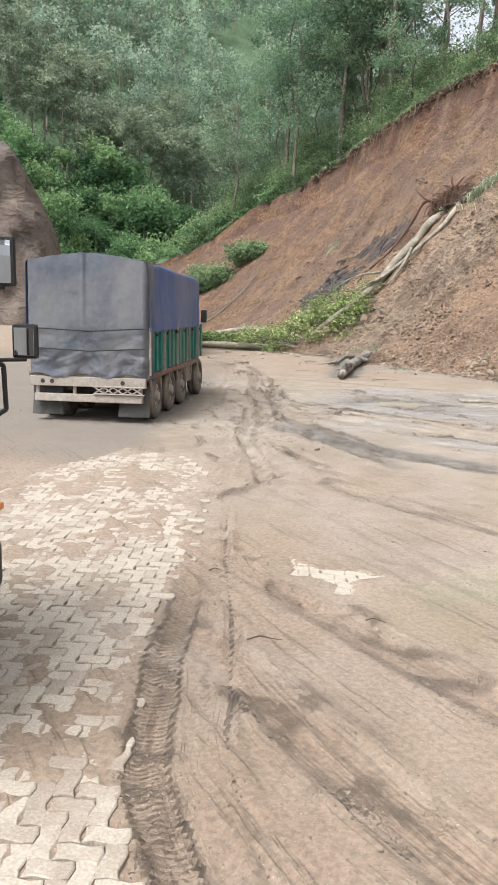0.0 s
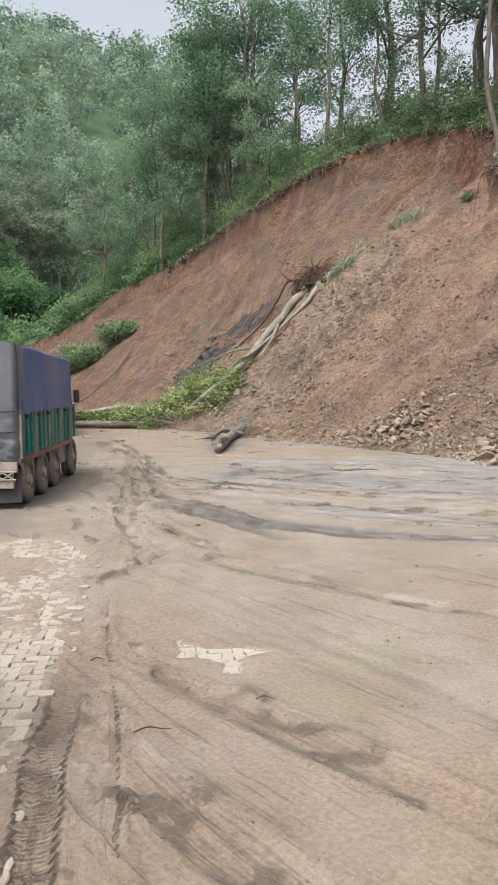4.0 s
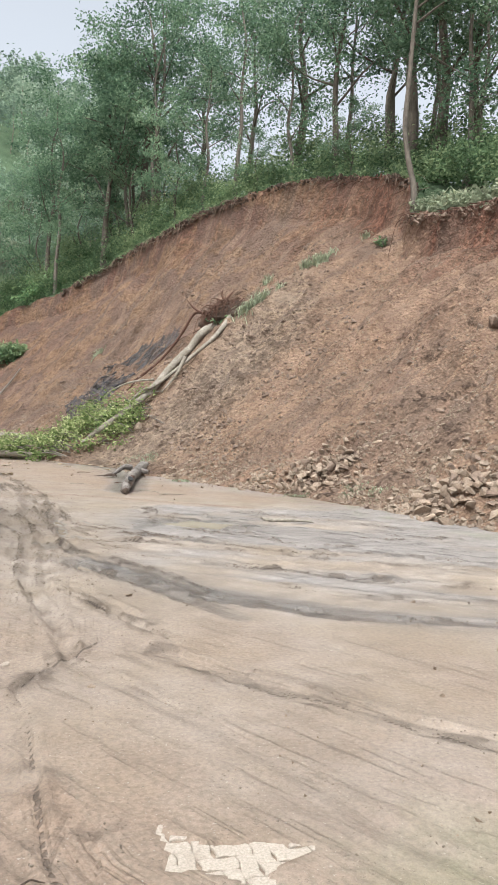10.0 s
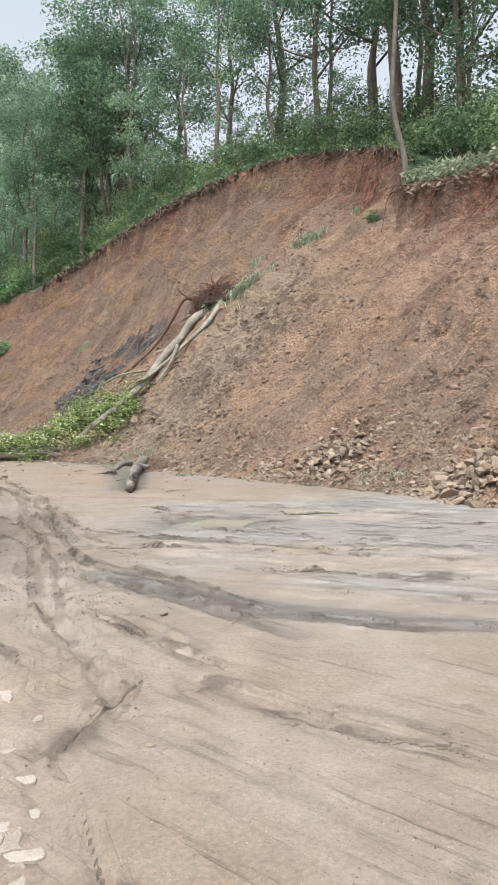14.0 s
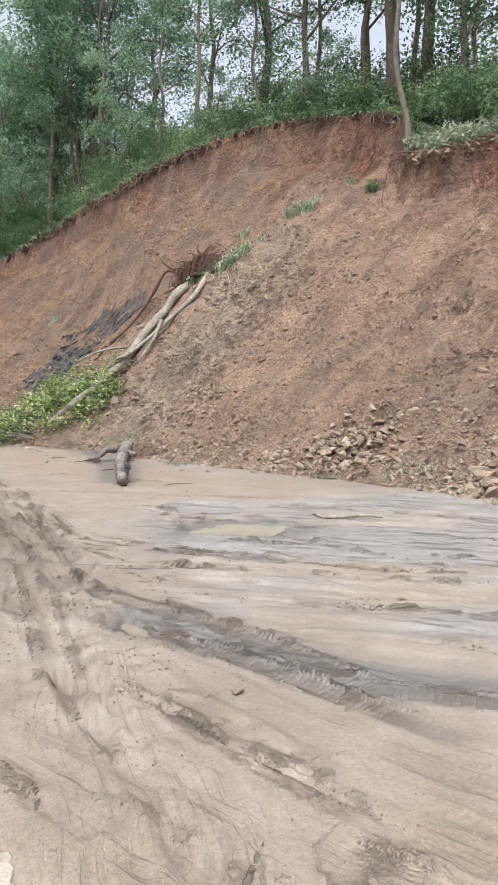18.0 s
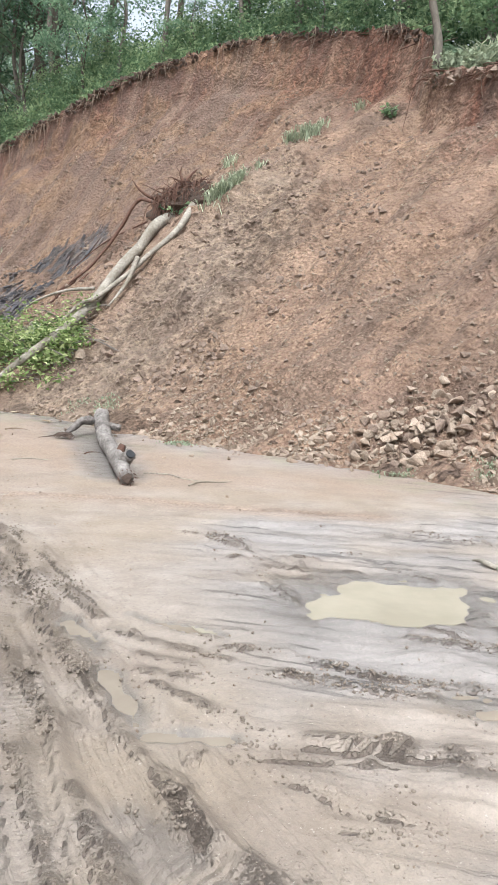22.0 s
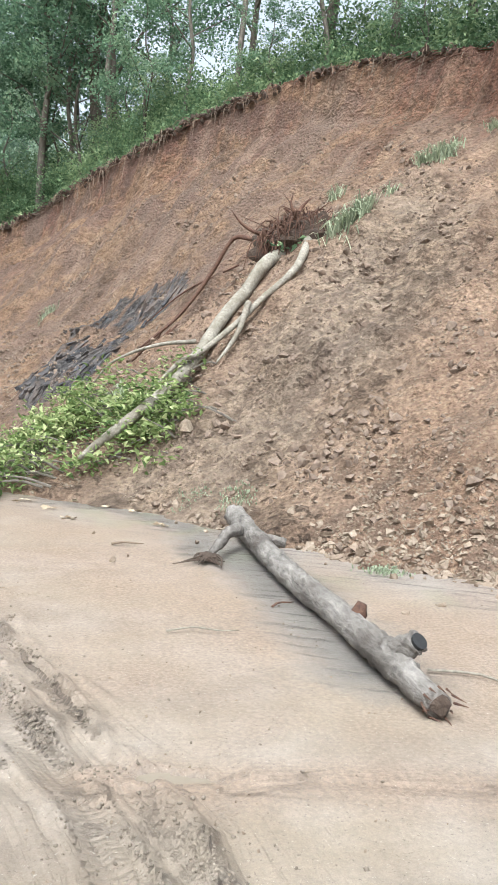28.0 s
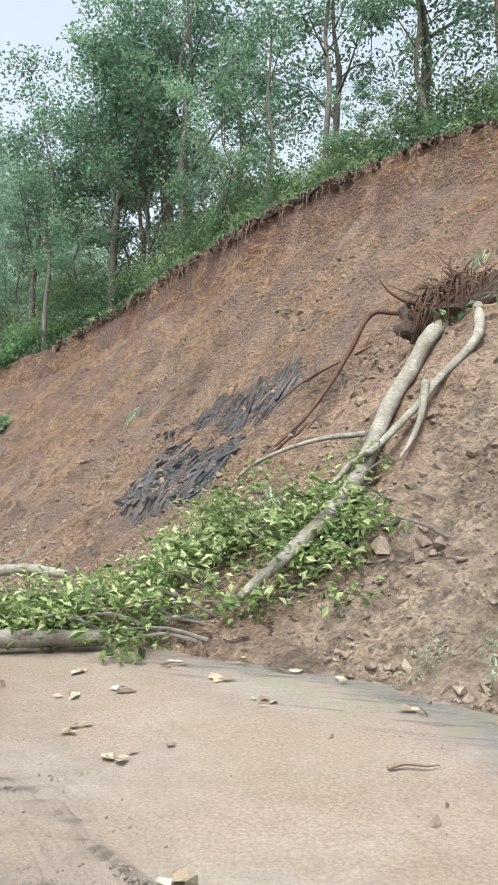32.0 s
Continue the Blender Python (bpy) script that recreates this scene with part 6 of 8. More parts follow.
def yellow_truck():
    t = new("goods_truck")
    def cloth(a, b):
        k, side = np.abs(b * 2 - 1), np.sign(b - 0.5)
        drop = np.clip((k - 0.5) / 0.5, 0, 1)
        top = 3.45 - 0.12 * np.clip(k / 0.5, 0, 1) ** 2
        return side * (np.clip(k / 0.5, 0, 1) * 1.24 + 0.05 * drop * (fbm(a * 14, b * 2, 2, 1) - 0.5)), a * 6.0, top + (1.25 - top) * drop
    v, f = sheet(40, 40, cloth)
    solid("tarpaulin", v, f, M_TARP_BLUE, t, "blue tarpaulin side", smooth=True)
    v, f = sheet(30, 30, lambda a, b: ((a * 2 - 1) * 1.25, -0.04 - 0.08 * (fbm(a * 5, b * 5, 3, 2) - 0.5), 3.46 - 0.12 * (a * 2 - 1) ** 2 - b * 2.2))
    solid("tail_cover", v, f, M_TARP_YELLOW, t, "ochre-yellow tarpaulin over the tail", smooth=True)
    part("floor", box((2.4, 6.0, 0.3), (0, 3.0, 1.1), 0.02), M_STEEL, t)
    part("bumper", box((2.3, 0.1, 0.14), (0, 0, 0.55), 0.012), M_STEEL, t)
    part("chassis", box((1.0, 7.0, 0.25), (0, 3.5, 0.8), 0.02), M_UNDER, t)
    part("cab", box((2.4, 1.7, 1.9), (0, 7.1, 1.7), 0.12), M_WHITE, t)
    for s in (-1, 1):
        part("mud_flap", box((0.6, 0.02, 0.6), (s * 0.9, 0.15, 0.5), 0.006), M_FLAP, t)
        for y in (1.0, 2.3, 6.6):
            wheel(t, s * 1.1, y, outer=s)
    for y in (1.0, 2.3, 6.6):
        part("axle", rod((-1.0, y, 0.5), (1.0, y, 0.5), 0.07, 10), M_UNDER, t)
    t.matrix_basis = pose(-13.6, 28.0, 0, 0, 0, 27)
    return tagged(t, "truck under a yellow tarpaulin with blue sides", "truck")


yellow_truck()


def dark_car():
    t = new("car")
    side = [(-2.0, 0.45), (-2.05, 0.95), (-1.95, 1.05), (-1.6, 1.48), (-1.2, 1.56), (0.4, 1.52), (1.15, 1.05), (1.95, 0.92), (2.1, 0.7), (2.05, 0.35), (-1.9, 0.33)]
    bm = bmesh.new()
    loops = []
    for x, tuck in ((-0.84, 0.14), (-0.80, 0.0), (0.80, 0.0), (0.84, 0.14)):
        loops.append([bm.verts.new((x * (1 if z < 1.05 else 0.84), y, z - (tuck * 0.0))) for y, z in side])
    for a, b in zip(loops[:-1], loops[1:]):
        for k in range(len(side)):
            bm.faces.new((a[k], a[(k + 1) % len(side)], b[(k + 1) % len(side)], b[k]))
    bm.faces.new(loops[0][::-1]), bm.faces.new(loops[-1])
    bmesh.ops.recalc_face_normals(bm, faces=bm.faces[:])
    bmesh.ops.bevel(bm, geom=bm.edges[:], offset=0.035, segments=2, affect="EDGES")
    part("body", bm, M_DARKCAR, t, smooth=False)
    part("rear_window", box((1.1, 0.02, 0.42), (0, -1.80, 1.26), 0.01, pose(0, 0, 0, -39)), M_GLASS, t, "dark tinted rear window")
    for s in (-1, 1):
        part("tail_light", box((0.22, 0.07, 0.30), (s * 0.70, -2.02, 0.93), 0.03), M_TAIL, t, "red tail light")
        part("side_window", box((0.02, 1.9, 0.36), (s * 0.755, -0.4, 1.26), 0.008), M_GLASS, t)
        for y in (-1.3, 1.3):
            wheel(t, s * 0.74, y, 0.32, 0.2, s)
    part("bumper", box((1.66, 0.14, 0.24), (0, -2.06, 0.48), 0.05), M_BLACK, t)
    part("number_plate", box((0.5, 0.012, 0.11), (0, -2.10, 0.74), 0.003), M_WHITE, t, "blank white plate")
    t.matrix_basis = pose(-11.4, 23.6, 0, 0, 0, 24)
    return tagged(t, "dark car with red tail lights waiting behind the trucks", "car")


dark_car()


def near_cab():
    """White truck cab parked beside the path: only its front corner, wheel and mirrors come into view."""
    t = new("truck_cab")
    W = 1.22
    part("body", box((2 * W, 2.0, 1.9), (-W, -1.05, 1.95), 0.10), M_WHITE, t, "white painted cab shell")
    part("fender", box((2 * W, 1.9, 0.5), (-W, -1.05, 0.98), 0.08), M_WHITE, t)
    part("stripe", box((0.02, 1.8, 0.22), (0.004, -1.05, 1.75), 0.005), M_ORANGE, t, "orange side stripe")
    part("door_window", box((0.02, 0.95, 0.7), (0.003, -0.95, 2.4), 0.008), M_GLASS, t)
    part("windscreen", box((2.0, 0.02, 0.8), (-W, -0.045, 2.35), 0.008), M_GLASS, t)
    part("front_bumper", box((2 * W, 0.22, 0.36), (-W, 0.02, 0.62), 0.06), M_BLACK, t)
    part("grab_handle", merged(rod((0.05, -0.10, 2.12), (0.10, 0.0, 2.05), 0.018, 8), rod((0.10, 0.0, 2.05), (0.10, 0.02, 1.75), 0.018, 8), rod((0.10, 0.02, 1.75), (0.03, -0.06, 1.7), 0.018, 8)), M_BLACK, t, "curved black grab handle")
    part("side_marker", box((0.05, 0.10, 0.05), (0.03, -0.02, 1.07), 0.012), M_ORANGE, t, "orange side marker lamp")
    part("horn_cap", merged(rod((0.03, -0.1, 2.86), (0.03, -0.1, 3.0), 0.05, 16), rod((0.03, -0.1, 3.0), (0.03, -0.1, 3.16), 0.085, 18, 0.06)), M_WHITE, t, "white rounded lamp on the roof corner")
    for x, y, z, w, h in ((0.10, 0.06, 2.74, 0.17, 0.33), (0.20, 0.16, 2.21, 0.18, 0.24)):
        m = part("mirror", box((w, 0.06, h), (x, y, z), 0.025), M_BLACK, t, "black-framed side mirror")
        part("mirror_glass", box((w - 0.04, 0.006, h - 0.05), (x, y - 0.034, z), 0.002), M_MIRROR, m)
        part("mirror_arm", rod((0, -0.06, z - h * 0.5), (x, y, z - h * 0.52), 0.014, 8), M_BLACK, t)
    for s in (0, 1):
        wheel(t, -0.16 - s * 2.1, -0.72, 0.5, outer=1 if s == 0 else -1)
    part("chassis", box((1.0, 4.5, 0.3), (-W, -2.4, 0.8), 0.03), M_UNDER, t)
    for s in (0, 1):
        for y in (-4.2,):
            wheel(t, -0.16 - s * 2.1, y, 0.5, outer=1 if s == 0 else -1)
    t.matrix_basis = pose(-0.62, -0.02, 0, 0, 0, 16.5)
    return tagged(t, "white truck with an orange stripe and black mirrors, parked", "truck")


near_cab()


# ---- fallen tree ----
def on_slope(x, y, lift=0.0):
    return np.array([x, y, float(slope_at(x, y)) + lift])


def fallen_tree():
    t = new("fallen_tree")
    rs = np.random.RandomState(8)
    base = np.array([-2.15, 42.0, 8.15])
    lift = [0.5, 0.3, 0.3, 0.32, 0.45, 0.75, 0.95, 0.9, 0.6]
    xs = [(-2.3, 41.7), (-3.05, 40.7), (-3.71, 40.1), (-4.47, 39.1), (-5.23, 37.75), (-5.98, 36.35), (-6.79, 35.6), (-7.48, 35.2), (-8.21, 35.1)]
    line = [on_slope(x, y, h) for (x, y), h in zip(xs, lift)]
    line[0] = base + [0.0, 0.1, -0.1]
    solid("trunk", *tube(line, [0.24, 0.225, 0.215, 0.20, 0.185, 0.17, 0.155, 0.135, 0.09], 14, 0.09, 1, 5), M_BARK_PALE, t, "pale mottled trunk lying down the slope", smooth=True)
    xs = [(-1.8, 40.2), (-2.0, 39.7), (-2.45, 39.1), (-3.31, 38.75), (-4.03, 38.2), (-4.8, 37.65), (-5.3, 37.2), (-5.75, 36.85), (-6.64, 36.6)]
    line2 = [on_slope(x, y, h) for (x, y), h in zip(xs, [0.35, 0.3, 0.3, 0.34, 0.42, 0.6, 0.75, 0.8, 0.7])]
    line2[0] = on_slope(-1.5, 41.4, 0.3)
    solid("second_stem", *tube(line2, [0.17, 0.14, 0.115, 0.10, 0.095, 0.088, 0.08, 0.07, 0.04], 10, 0.08, 2, 5), M_BARK_PALE, t, "slender pale second stem", smooth=True)
    xs = [(-3.75, 38.5), (-3.85, 38.2), (-4.05, 37.8), (-4.35, 37.4), (-4.7, 37.1)]
    solid("side_branch", *tube([on_slope(x, y, h) for (x, y), h in zip(xs, [0.62, 0.55, 0.4, 0.35, 0.3])], [0.11, 0.10, 0.08, 0.06, 0.03], 8, 0.1, 3, 4), M_BARK_PALE, t, smooth=True)
    xs = [(-5.3, 38.0), (-6.2, 38.25), (-7.1, 38.9), (-8.0, 39.6), (-8.6, 40.0)]
    solid("thin_branch", *tube([on_slope(x, y, h) for (x, y), h in zip(xs, [0.75, 0.9, 0.9, 0.8, 0.6])], [0.07, 0.06, 0.05, 0.04, 0.02], 7, 0.1, 4, 4), M_BARK_PALE, t, smooth=True)
    # root plate: a clotted disc of soil, fringed with roots
    d = in_ball(1, rs)
    bm = bmesh.new()
    bmesh.ops.create_icosphere(bm, subdivisions=4, radius=1.0)
    for v in bm.verts:
        n = noise.fractal(v.co * 2.3, 1.0, 2.0, 4) * 0.34 + noise.noise(v.co * 7) * 0.10
        v.co = Vector((v.co.x * 1.9, v.co.y * 0.85, v.co.z * 1.02)) * (1 + n)
    me_at = Matrix.Translation(base + [0.40, -0.05, 0.12]) @ Euler((0, 0, radians(-35))).to_matrix().to_4x4()
    bmesh.ops.transform(bm, matrix=me_at, verts=bm.verts[:])
    part("root_plate", bm, M_PLATE, t, "dark soil held in the upturned root plate", smooth=False)
    fine, thick = [], []
    for k in range(460):
        a = rs.rand() * 2 * np.pi
        ca, sa = math.cos(a), math.sin(a)
        p = base + np.array([0.5 + 1.6 * ca * (0.5 + 0.5 * rs.rand()), -0.45 - 0.5 * ca * 0.6 + rs.normal() * 0.2, 0.28 + 0.95 * sa * (0.4 + 0.6 * rs.rand())])
        q = p + [rs.normal() * 0.2, -0.18 - 0.2 * rs.rand(), rs.normal() * 0.12 - 0.05]
        e = q + [rs.normal() * 0.22, -0.06, -0.3 - 0.7 * rs.rand()]
        r = 0.012 + 0.022 * rs.rand()
        fine.append(tube([p, q, e], [r * 1.4, r, r * 0.4], 5, 0, k, 3))
    for k in range(13):
        a = k / 13 * 2 * np.pi + rs.rand() * 0.3
        out = np.array([math.cos(a), -0.45 * math.cos(a) - 0.25, math.sin(a)])
        p = base + [0.35, 0.1, 0.05] + out * 0.6
        n = 0.7 + 0.9 * rs.rand()
        thick.append(tube([p, p + out * n * 0.5 + rs.normal(size=3) * 0.15, p + out * n + rs.normal(size=3) * 0.3], [0.06, 0.035, 0.01], 7, 0.15, k, 4))
    solid("root_fringe", *join(fine), M_ROOT, t, "mat of thin hanging red-brown roots")
    solid("roots", *join(thick), M_ROOT, t, "broken thick roots", smooth=True)
    p = base + [0.15, -0.2, 0.65]
    solid("root_stub", *tube([p, p + [0.08, -0.1, 0.5], p + [0.3, -0.1, 0.85], p + [0.55, -0.1, 1.1]], [0.13, 0.09, 0.05, 0.02], 8, 0.15, 5, 4), M_ROOT, t, smooth=True)
    q = p + [0.03, -0.1, 0.45]
    solid("root_stub", *tube([q, q + [-0.2, 0, 0.35], q + [-0.15, 0, 0.7]], [0.07, 0.05, 0.015], 7, 0.15, 6, 4), M_ROOT, t, smooth=True)
    left = base + [-0.6, -0.2, 0.4]
    solid("forked_root", *tube([left, left + [-0.6, 0, 0.05], left + [-1.1, 0.1, 0.35], left + [-1.45, 0.1, 0.75]], [0.09, 0.07, 0.05, 0.015], 7, 0.15, 7, 4), M_ROOT, t, smooth=True)
    arc = [base + [-0.5, 0.3, 0.2], np.array([-3.35, 43.6, 8.75]), np.array([-4.0, 44.2, 8.85])]
    arc += [on_slope(x, y, h) for x, y, h in ((-4.7, 44.2, 1.0), (-5.3, 43.9, 0.7), (-6.0, 43.3, 0.55), (-6.5, 42.6, 0.45), (-7.2, 41.9, 0.3))]
    solid("long_root", *tube(arc, [0.11, 0.095, 0.085, 0.08, 0.07, 0.065, 0.06, 0.035], 9, 0.22, 9, 4), M_ROOT, t, "long bent root arching down the slope", smooth=True)
    tuft = [tube([on_slope(-7.1 + rs.normal() * 0.25, 41.9 + rs.normal() * 0.25, 0.15), on_slope(-6.5 + rs.normal() * 0.3, 42.5 + rs.normal() * 0.3, 0.35)], [0.04, 0.03], 5, 0, 1, 2) for k in range(9)]
    solid("root_bundle", *join(tuft), M_ROOT, t)
    # crown: twigs and large fresh leaves heaped at the foot
    twigs, cs = [], []
    heads = []
    for k in range(120):
        a = rs.rand()
        c = np.array([-6.3 - 6.0 * a + rs.normal() * 0.4, 36.2 - 0.6 * a + rs.normal() * 0.8, 0])
        if rs.rand() < 0.35:
            c = np.array([-6.35 + rs.normal() * 0.5, 35.7 + rs.normal() * 0.65, 0])
        if k < 34:
            c = np.array([-9.2 + rs.normal() * 1.0, 38.0 + rs.normal() * 0.7, 0])
        g = max(float(slope_at(c[0], c[1])), 0.0)
        c[2] = g + 0.2 + (0.75 if c[0] > -7.2 else 1.0) * rs.rand()
        heads.append(c)
        root = np.array([c[0] + 0.8 + rs.rand(), c[1] + 0.3 * rs.normal() + 0.4, max(g + 0.3, c[2] - 0.4)])
        twigs.append(tube([root, (root + c) / 2 + [0, 0, 0.18], c + rs.normal(size=3) * 0.2], [0.04, 0.028, 0.01], 5, 0, k, 3))
        n = 56
        b = in_ball(n, rs, 0.1) * [0.85, 0.75, 0.42]
        cs.append(c + b)
    solid("brush", *join(twigs), M_BARK, t)
    c = np.concatenate(cs)
    c[:, 2] = np.maximum(c[:, 2], np.maximum(slope_at(c[:, 0], c[:, 1]), 0) + 0.05)
    v, f = leaf_cloud(c, 0.09 + 0.19 * rs.rand(len(c)), rs, wide=0.5, flat=0.45)
    tint = np.clip(np.repeat(np.repeat(rs.rand(120), 56) * 0.6 + 0.55 * rs.rand(len(c)) - 0.05, 4), 0, 1)
    solid("leaves", v, f, M_FRESH, t, "large fresh yellow-green leaves", attrs=dict(tint=tint))
    c = base + [0.6, -0.6, -0.25] + rs.normal(size=(220, 3)) * [0.55, 0.3, 0.3]
    v, f = leaf_cloud(c, 0.2 + 0.15 * rs.rand(220), rs, wide=0.5)
    solid("vine_leaves", v, f, M_BUSH, t, "dark green leaves caught in the roots", attrs=dict(tint=np.repeat(rs.rand(220) * 0.7, 4)))
    return tagged(t, "uprooted pale-barked tree lying down the slipped slope", "tree")


fallen_tree()


STONE_LUMP = stone_shape(9, 0.9)


def log():
    """A long weathered trunk lying on the mud, with a broken fork, a hollow stub and a torn root."""
    t = new("fallen_log")
    line = [(-4.40, 31.0, 0.27), (-4.27, 29.2, 0.23), (-4.07, 27.2, 0.20), (-3.88, 25.4, 0.19), (-3.62, 23.9, 0.18), (-3.47, 22.7, 0.18), (-3.37, 22.0, 0.17)]
    solid("trunk", *tube(line, [0.21, 0.20, 0.18, 0.165, 0.155, 0.165, 0.14], 22, 0.13, 11, 10), M_LOG, t, "grey weathered bark", smooth=True)
    solid("fork", *tube([(-3.40, 22.2, 0.17), (-3.35, 21.8, 0.14), (-3.27, 21.4, 0.12)], [0.15, 0.115, 0.125], 14, 0.16, 12, 5), M_LOG, t, "snapped end of the fork", smooth=True)
    solid("hollow_stub", *tube([(-3.40, 22.4, 0.22), (-3.32, 22.2, 0.34), (-3.25, 22.1, 0.43)], [0.14, 0.115, 0.11], 16, 0.22, 13, 5), M_LOG, t, "short hollow stub", smooth=True)
    # solid black disc stands in for the shade inside the stub
    part("hollow", rod((-3.25, 22.1, 0.425), (-3.235, 22.075, 0.452), 0.082, 14), M_BLACK, t, "black disc in place of the shaded hollow")
    rs = np.random.RandomState(3)
    splinters = []
    for k in range(12):
        a = k / 12 * 6.28
        p = np.array([-3.27, 21.42, 0.13]) + np.array([math.cos(a) * 0.14, 0, math.sin(a) * 0.14])
        splinters.append(tube([p, p + [0.03 + rs.normal() * 0.03, -0.10 - 0.08 * rs.rand(), rs.normal() * 0.03]], [0.014, 0.003], 4, 0, 1, 2))
    solid("splinters", *join(splinters), M_ROOT, t)
    for x, y, z, s in ((-3.26, 21.38, 0.11, 0.27), (-3.31, 21.5, 0.06, 0.22), (-3.24, 22.14, 0.42, 0.2)):
        v, f = STONE_LUMP
        solid("rotten_end", v * s * [0.8, 0.5, 0.9] + [x, y, z], f, M_PLATE, t, "dark rotten broken wood")
    solid("knot", *tube([(-3.5, 23.5, 0.28), (-3.44, 23.5, 0.42)], [0.11, 0.06], 10, 0.25, 15, 3), M_ROOT, t, "dark broken knot", smooth=True)
    solid("side_root", *tube([(-4.5, 28.5, 0.35), (-4.68, 28.1, 0.38), (-4.85, 27.75, 0.24), (-5.0, 27.5, 0.12)], [0.13, 0.10, 0.085, 0.055], 10, 0.12, 16, 5), M_LOG, t, smooth=True)
    solid("root_fringe", *join([tube([(-4.98, 27.52, 0.12), (-5.03 + rs.normal() * 0.13, 27.4 + rs.normal() * 0.12, 0.1), (-5.02 + rs.normal() * 0.2, 27.2 + rs.normal() * 0.22, 0.05)], [0.03, 0.02, 0.008], 5, 0, k, 3) for k in range(30)]), M_PLATE, t, "torn dark rootlets")
    solid("stub", *tube([(-4.25, 28.2, 0.28), (-3.95, 28.05, 0.27), (-3.7, 28.0, 0.24)], [0.13, 0.10, 0.085], 10, 0.1, 17, 4), M_LOG, t, smooth=True)
    return tagged(t, "long weathered grey log lying on the mud", "log")


log()


# ---- slate, stones, clods ----
def slate(poly, seed, label):
    """An outcrop of dark bedded slate: thin slabs lying with the slope inside a bent outline."""
    t = new("slate_outcrop")
    rs = np.random.RandomState(seed)
    xs, ys = np.array(poly).T
    flat2 = np.array([0.80, 0.60])
    for gx in np.arange(xs.min(), xs.max(), 0.34):
        for gy in np.arange(ys.min(), ys.max(), 0.21):
            cx, cy = gx + rs.normal() * 0.15, gy + rs.normal() * 0.15
            if not inside(np.array([cx]), np.array([cy]), poly)[0] or rs.rand() < 0.12:
                continue
            e = 0.3
            sx, sy = (float(slope_at(cx + e, cy)) - float(slope_at(cx - e, cy))) / (2 * e), (float(slope_at(cx, cy + e)) - float(slope_at(cx, cy - e))) / (2 * e)
            normal = Vector((-sx, -sy, 1)).normalized()
            flat = Vector((flat2[0], flat2[1], sx * flat2[0] + sy * flat2[1])).normalized()
            rot = Matrix((flat, normal.cross(flat), normal)).transposed().to_4x4()
            bm = box((0.5 + 0.8 * rs.rand(), 0.04 + 0.07 * rs.rand(), 0.14), (0, 0, 0), 0, Euler((0.25 + rs.normal() * 0.15, rs.normal() * 0.05, rs.normal() * 0.05)).to_matrix().to_4x4())
            for vert in bm.verts:
                vert.co += Vector(rs.normal(size=3) * 0.03)
            bmesh.ops.transform(bm, matrix=Matrix.Translation((cx, cy, float(slope_at(cx, cy)) - 0.09 + 0.025 * rs.rand())) @ rot, verts=bm.verts[:])
            part("slab", bm, M_SLATE, t)
    return tagged(t, label, "rock outcrop", group="slate outcrops")


slate(SLATE[0], 1, "dark blue-grey slate bedrock laid bare low on the slope")
slate(SLATE[1], 2, "dark slate bedrock laid bare beside the fallen tree")
slate(SLATE[2], 4, "thin dark slate band in the red earth")

STONES = [stone_shape(s, f) for s, f in ((1, 0.7), (2, 0.8), (3, 0.95), (4, 0.65), (5, 0.8), (6, 0.85))]
STONE_MESH = [mesh_data("stone", v, f, M_STONE) for v, f in STONES]
STONE_DARK = [mesh_data("stone", v, f, M_CLODS) for v, f in STONES]


def loose_stone(x, y, z, size, rs, label, group, dark=False):
    ob = new("stone", (STONE_DARK if dark else STONE_MESH)[rs.randint(6)])
    ob.matrix_basis = Matrix.Translation((x, y, z)) @ Euler((rs.normal() * 0.35, rs.normal() * 0.35, rs.rand() * 6.28)).to_matrix().to_4x4() @ Matrix.Diagonal((size, size * (0.7 + 0.5 * rs.rand()), size * (0.7 + 0.4 * rs.rand()), 1))
    return tagged(ob, label, "stone", group=group)


def stones():
    """Heaps of broken stone along the foot of the slope: the larger ones singly, the small ones as one spread."""
    rs = np.random.RandomState(12)
    found = []
    for cx, cy, sx, sy, n, big in ((2.9, 24.3, 1.15, 0.62, 240, 0.40), (6.6, 19.2, 1.0, 0.75, 170, 0.5), (4.6, 22.4, 1.3, 0.45, 110, 0.26), (4.4, 24.6, 1.3, 0.8, 120, 0.24), (-0.6, 26.6, 1.2, 0.5, 90, 0.2), (5.2, 20.6, 0.8, 0.4, 22, 0.35), (7.4, 20.8, 0.7, 0.9, 40, 0.45), (0.2, 25.7, 1.0, 0.35, 40, 0.3), (5.6, 23.4, 1.8, 1.6, 110, 0.2)):
        for _ in range(n):
            dx, dy = rs.normal() * sx, rs.normal() * sy
            x, y = cx + dx * 0.86 + dy * 0.3, cy - dx * 0.5 + dy * 0.86
            size = big * (0.3 + 0.75 * rs.rand() ** 1.8)
            heap = 0.30 * math.exp(-(dx / sx) ** 2 - (dy / sy) ** 2) * (n > 150)
            found.append((size, x, y, max(float(slope_at(x, y)), 0.0) + size * 0.14 + heap * rs.rand()))
    found.sort(reverse=True)
    for size, x, y, z in found[:250]:
        loose_stone(x, y, z, size, rs, "angular broken tan stone fallen to the foot of the slope", "stones at the foot of the slope", rs.rand() < 0.22)
    small = found[250:]
    tagged(solid("rubble", *scatter(STONES, [q[1:] for q in small], [q[0] for q in small], rs), M_STONE), "small broken tan stones heaped at the slope foot", "rubble", kind="stuff")


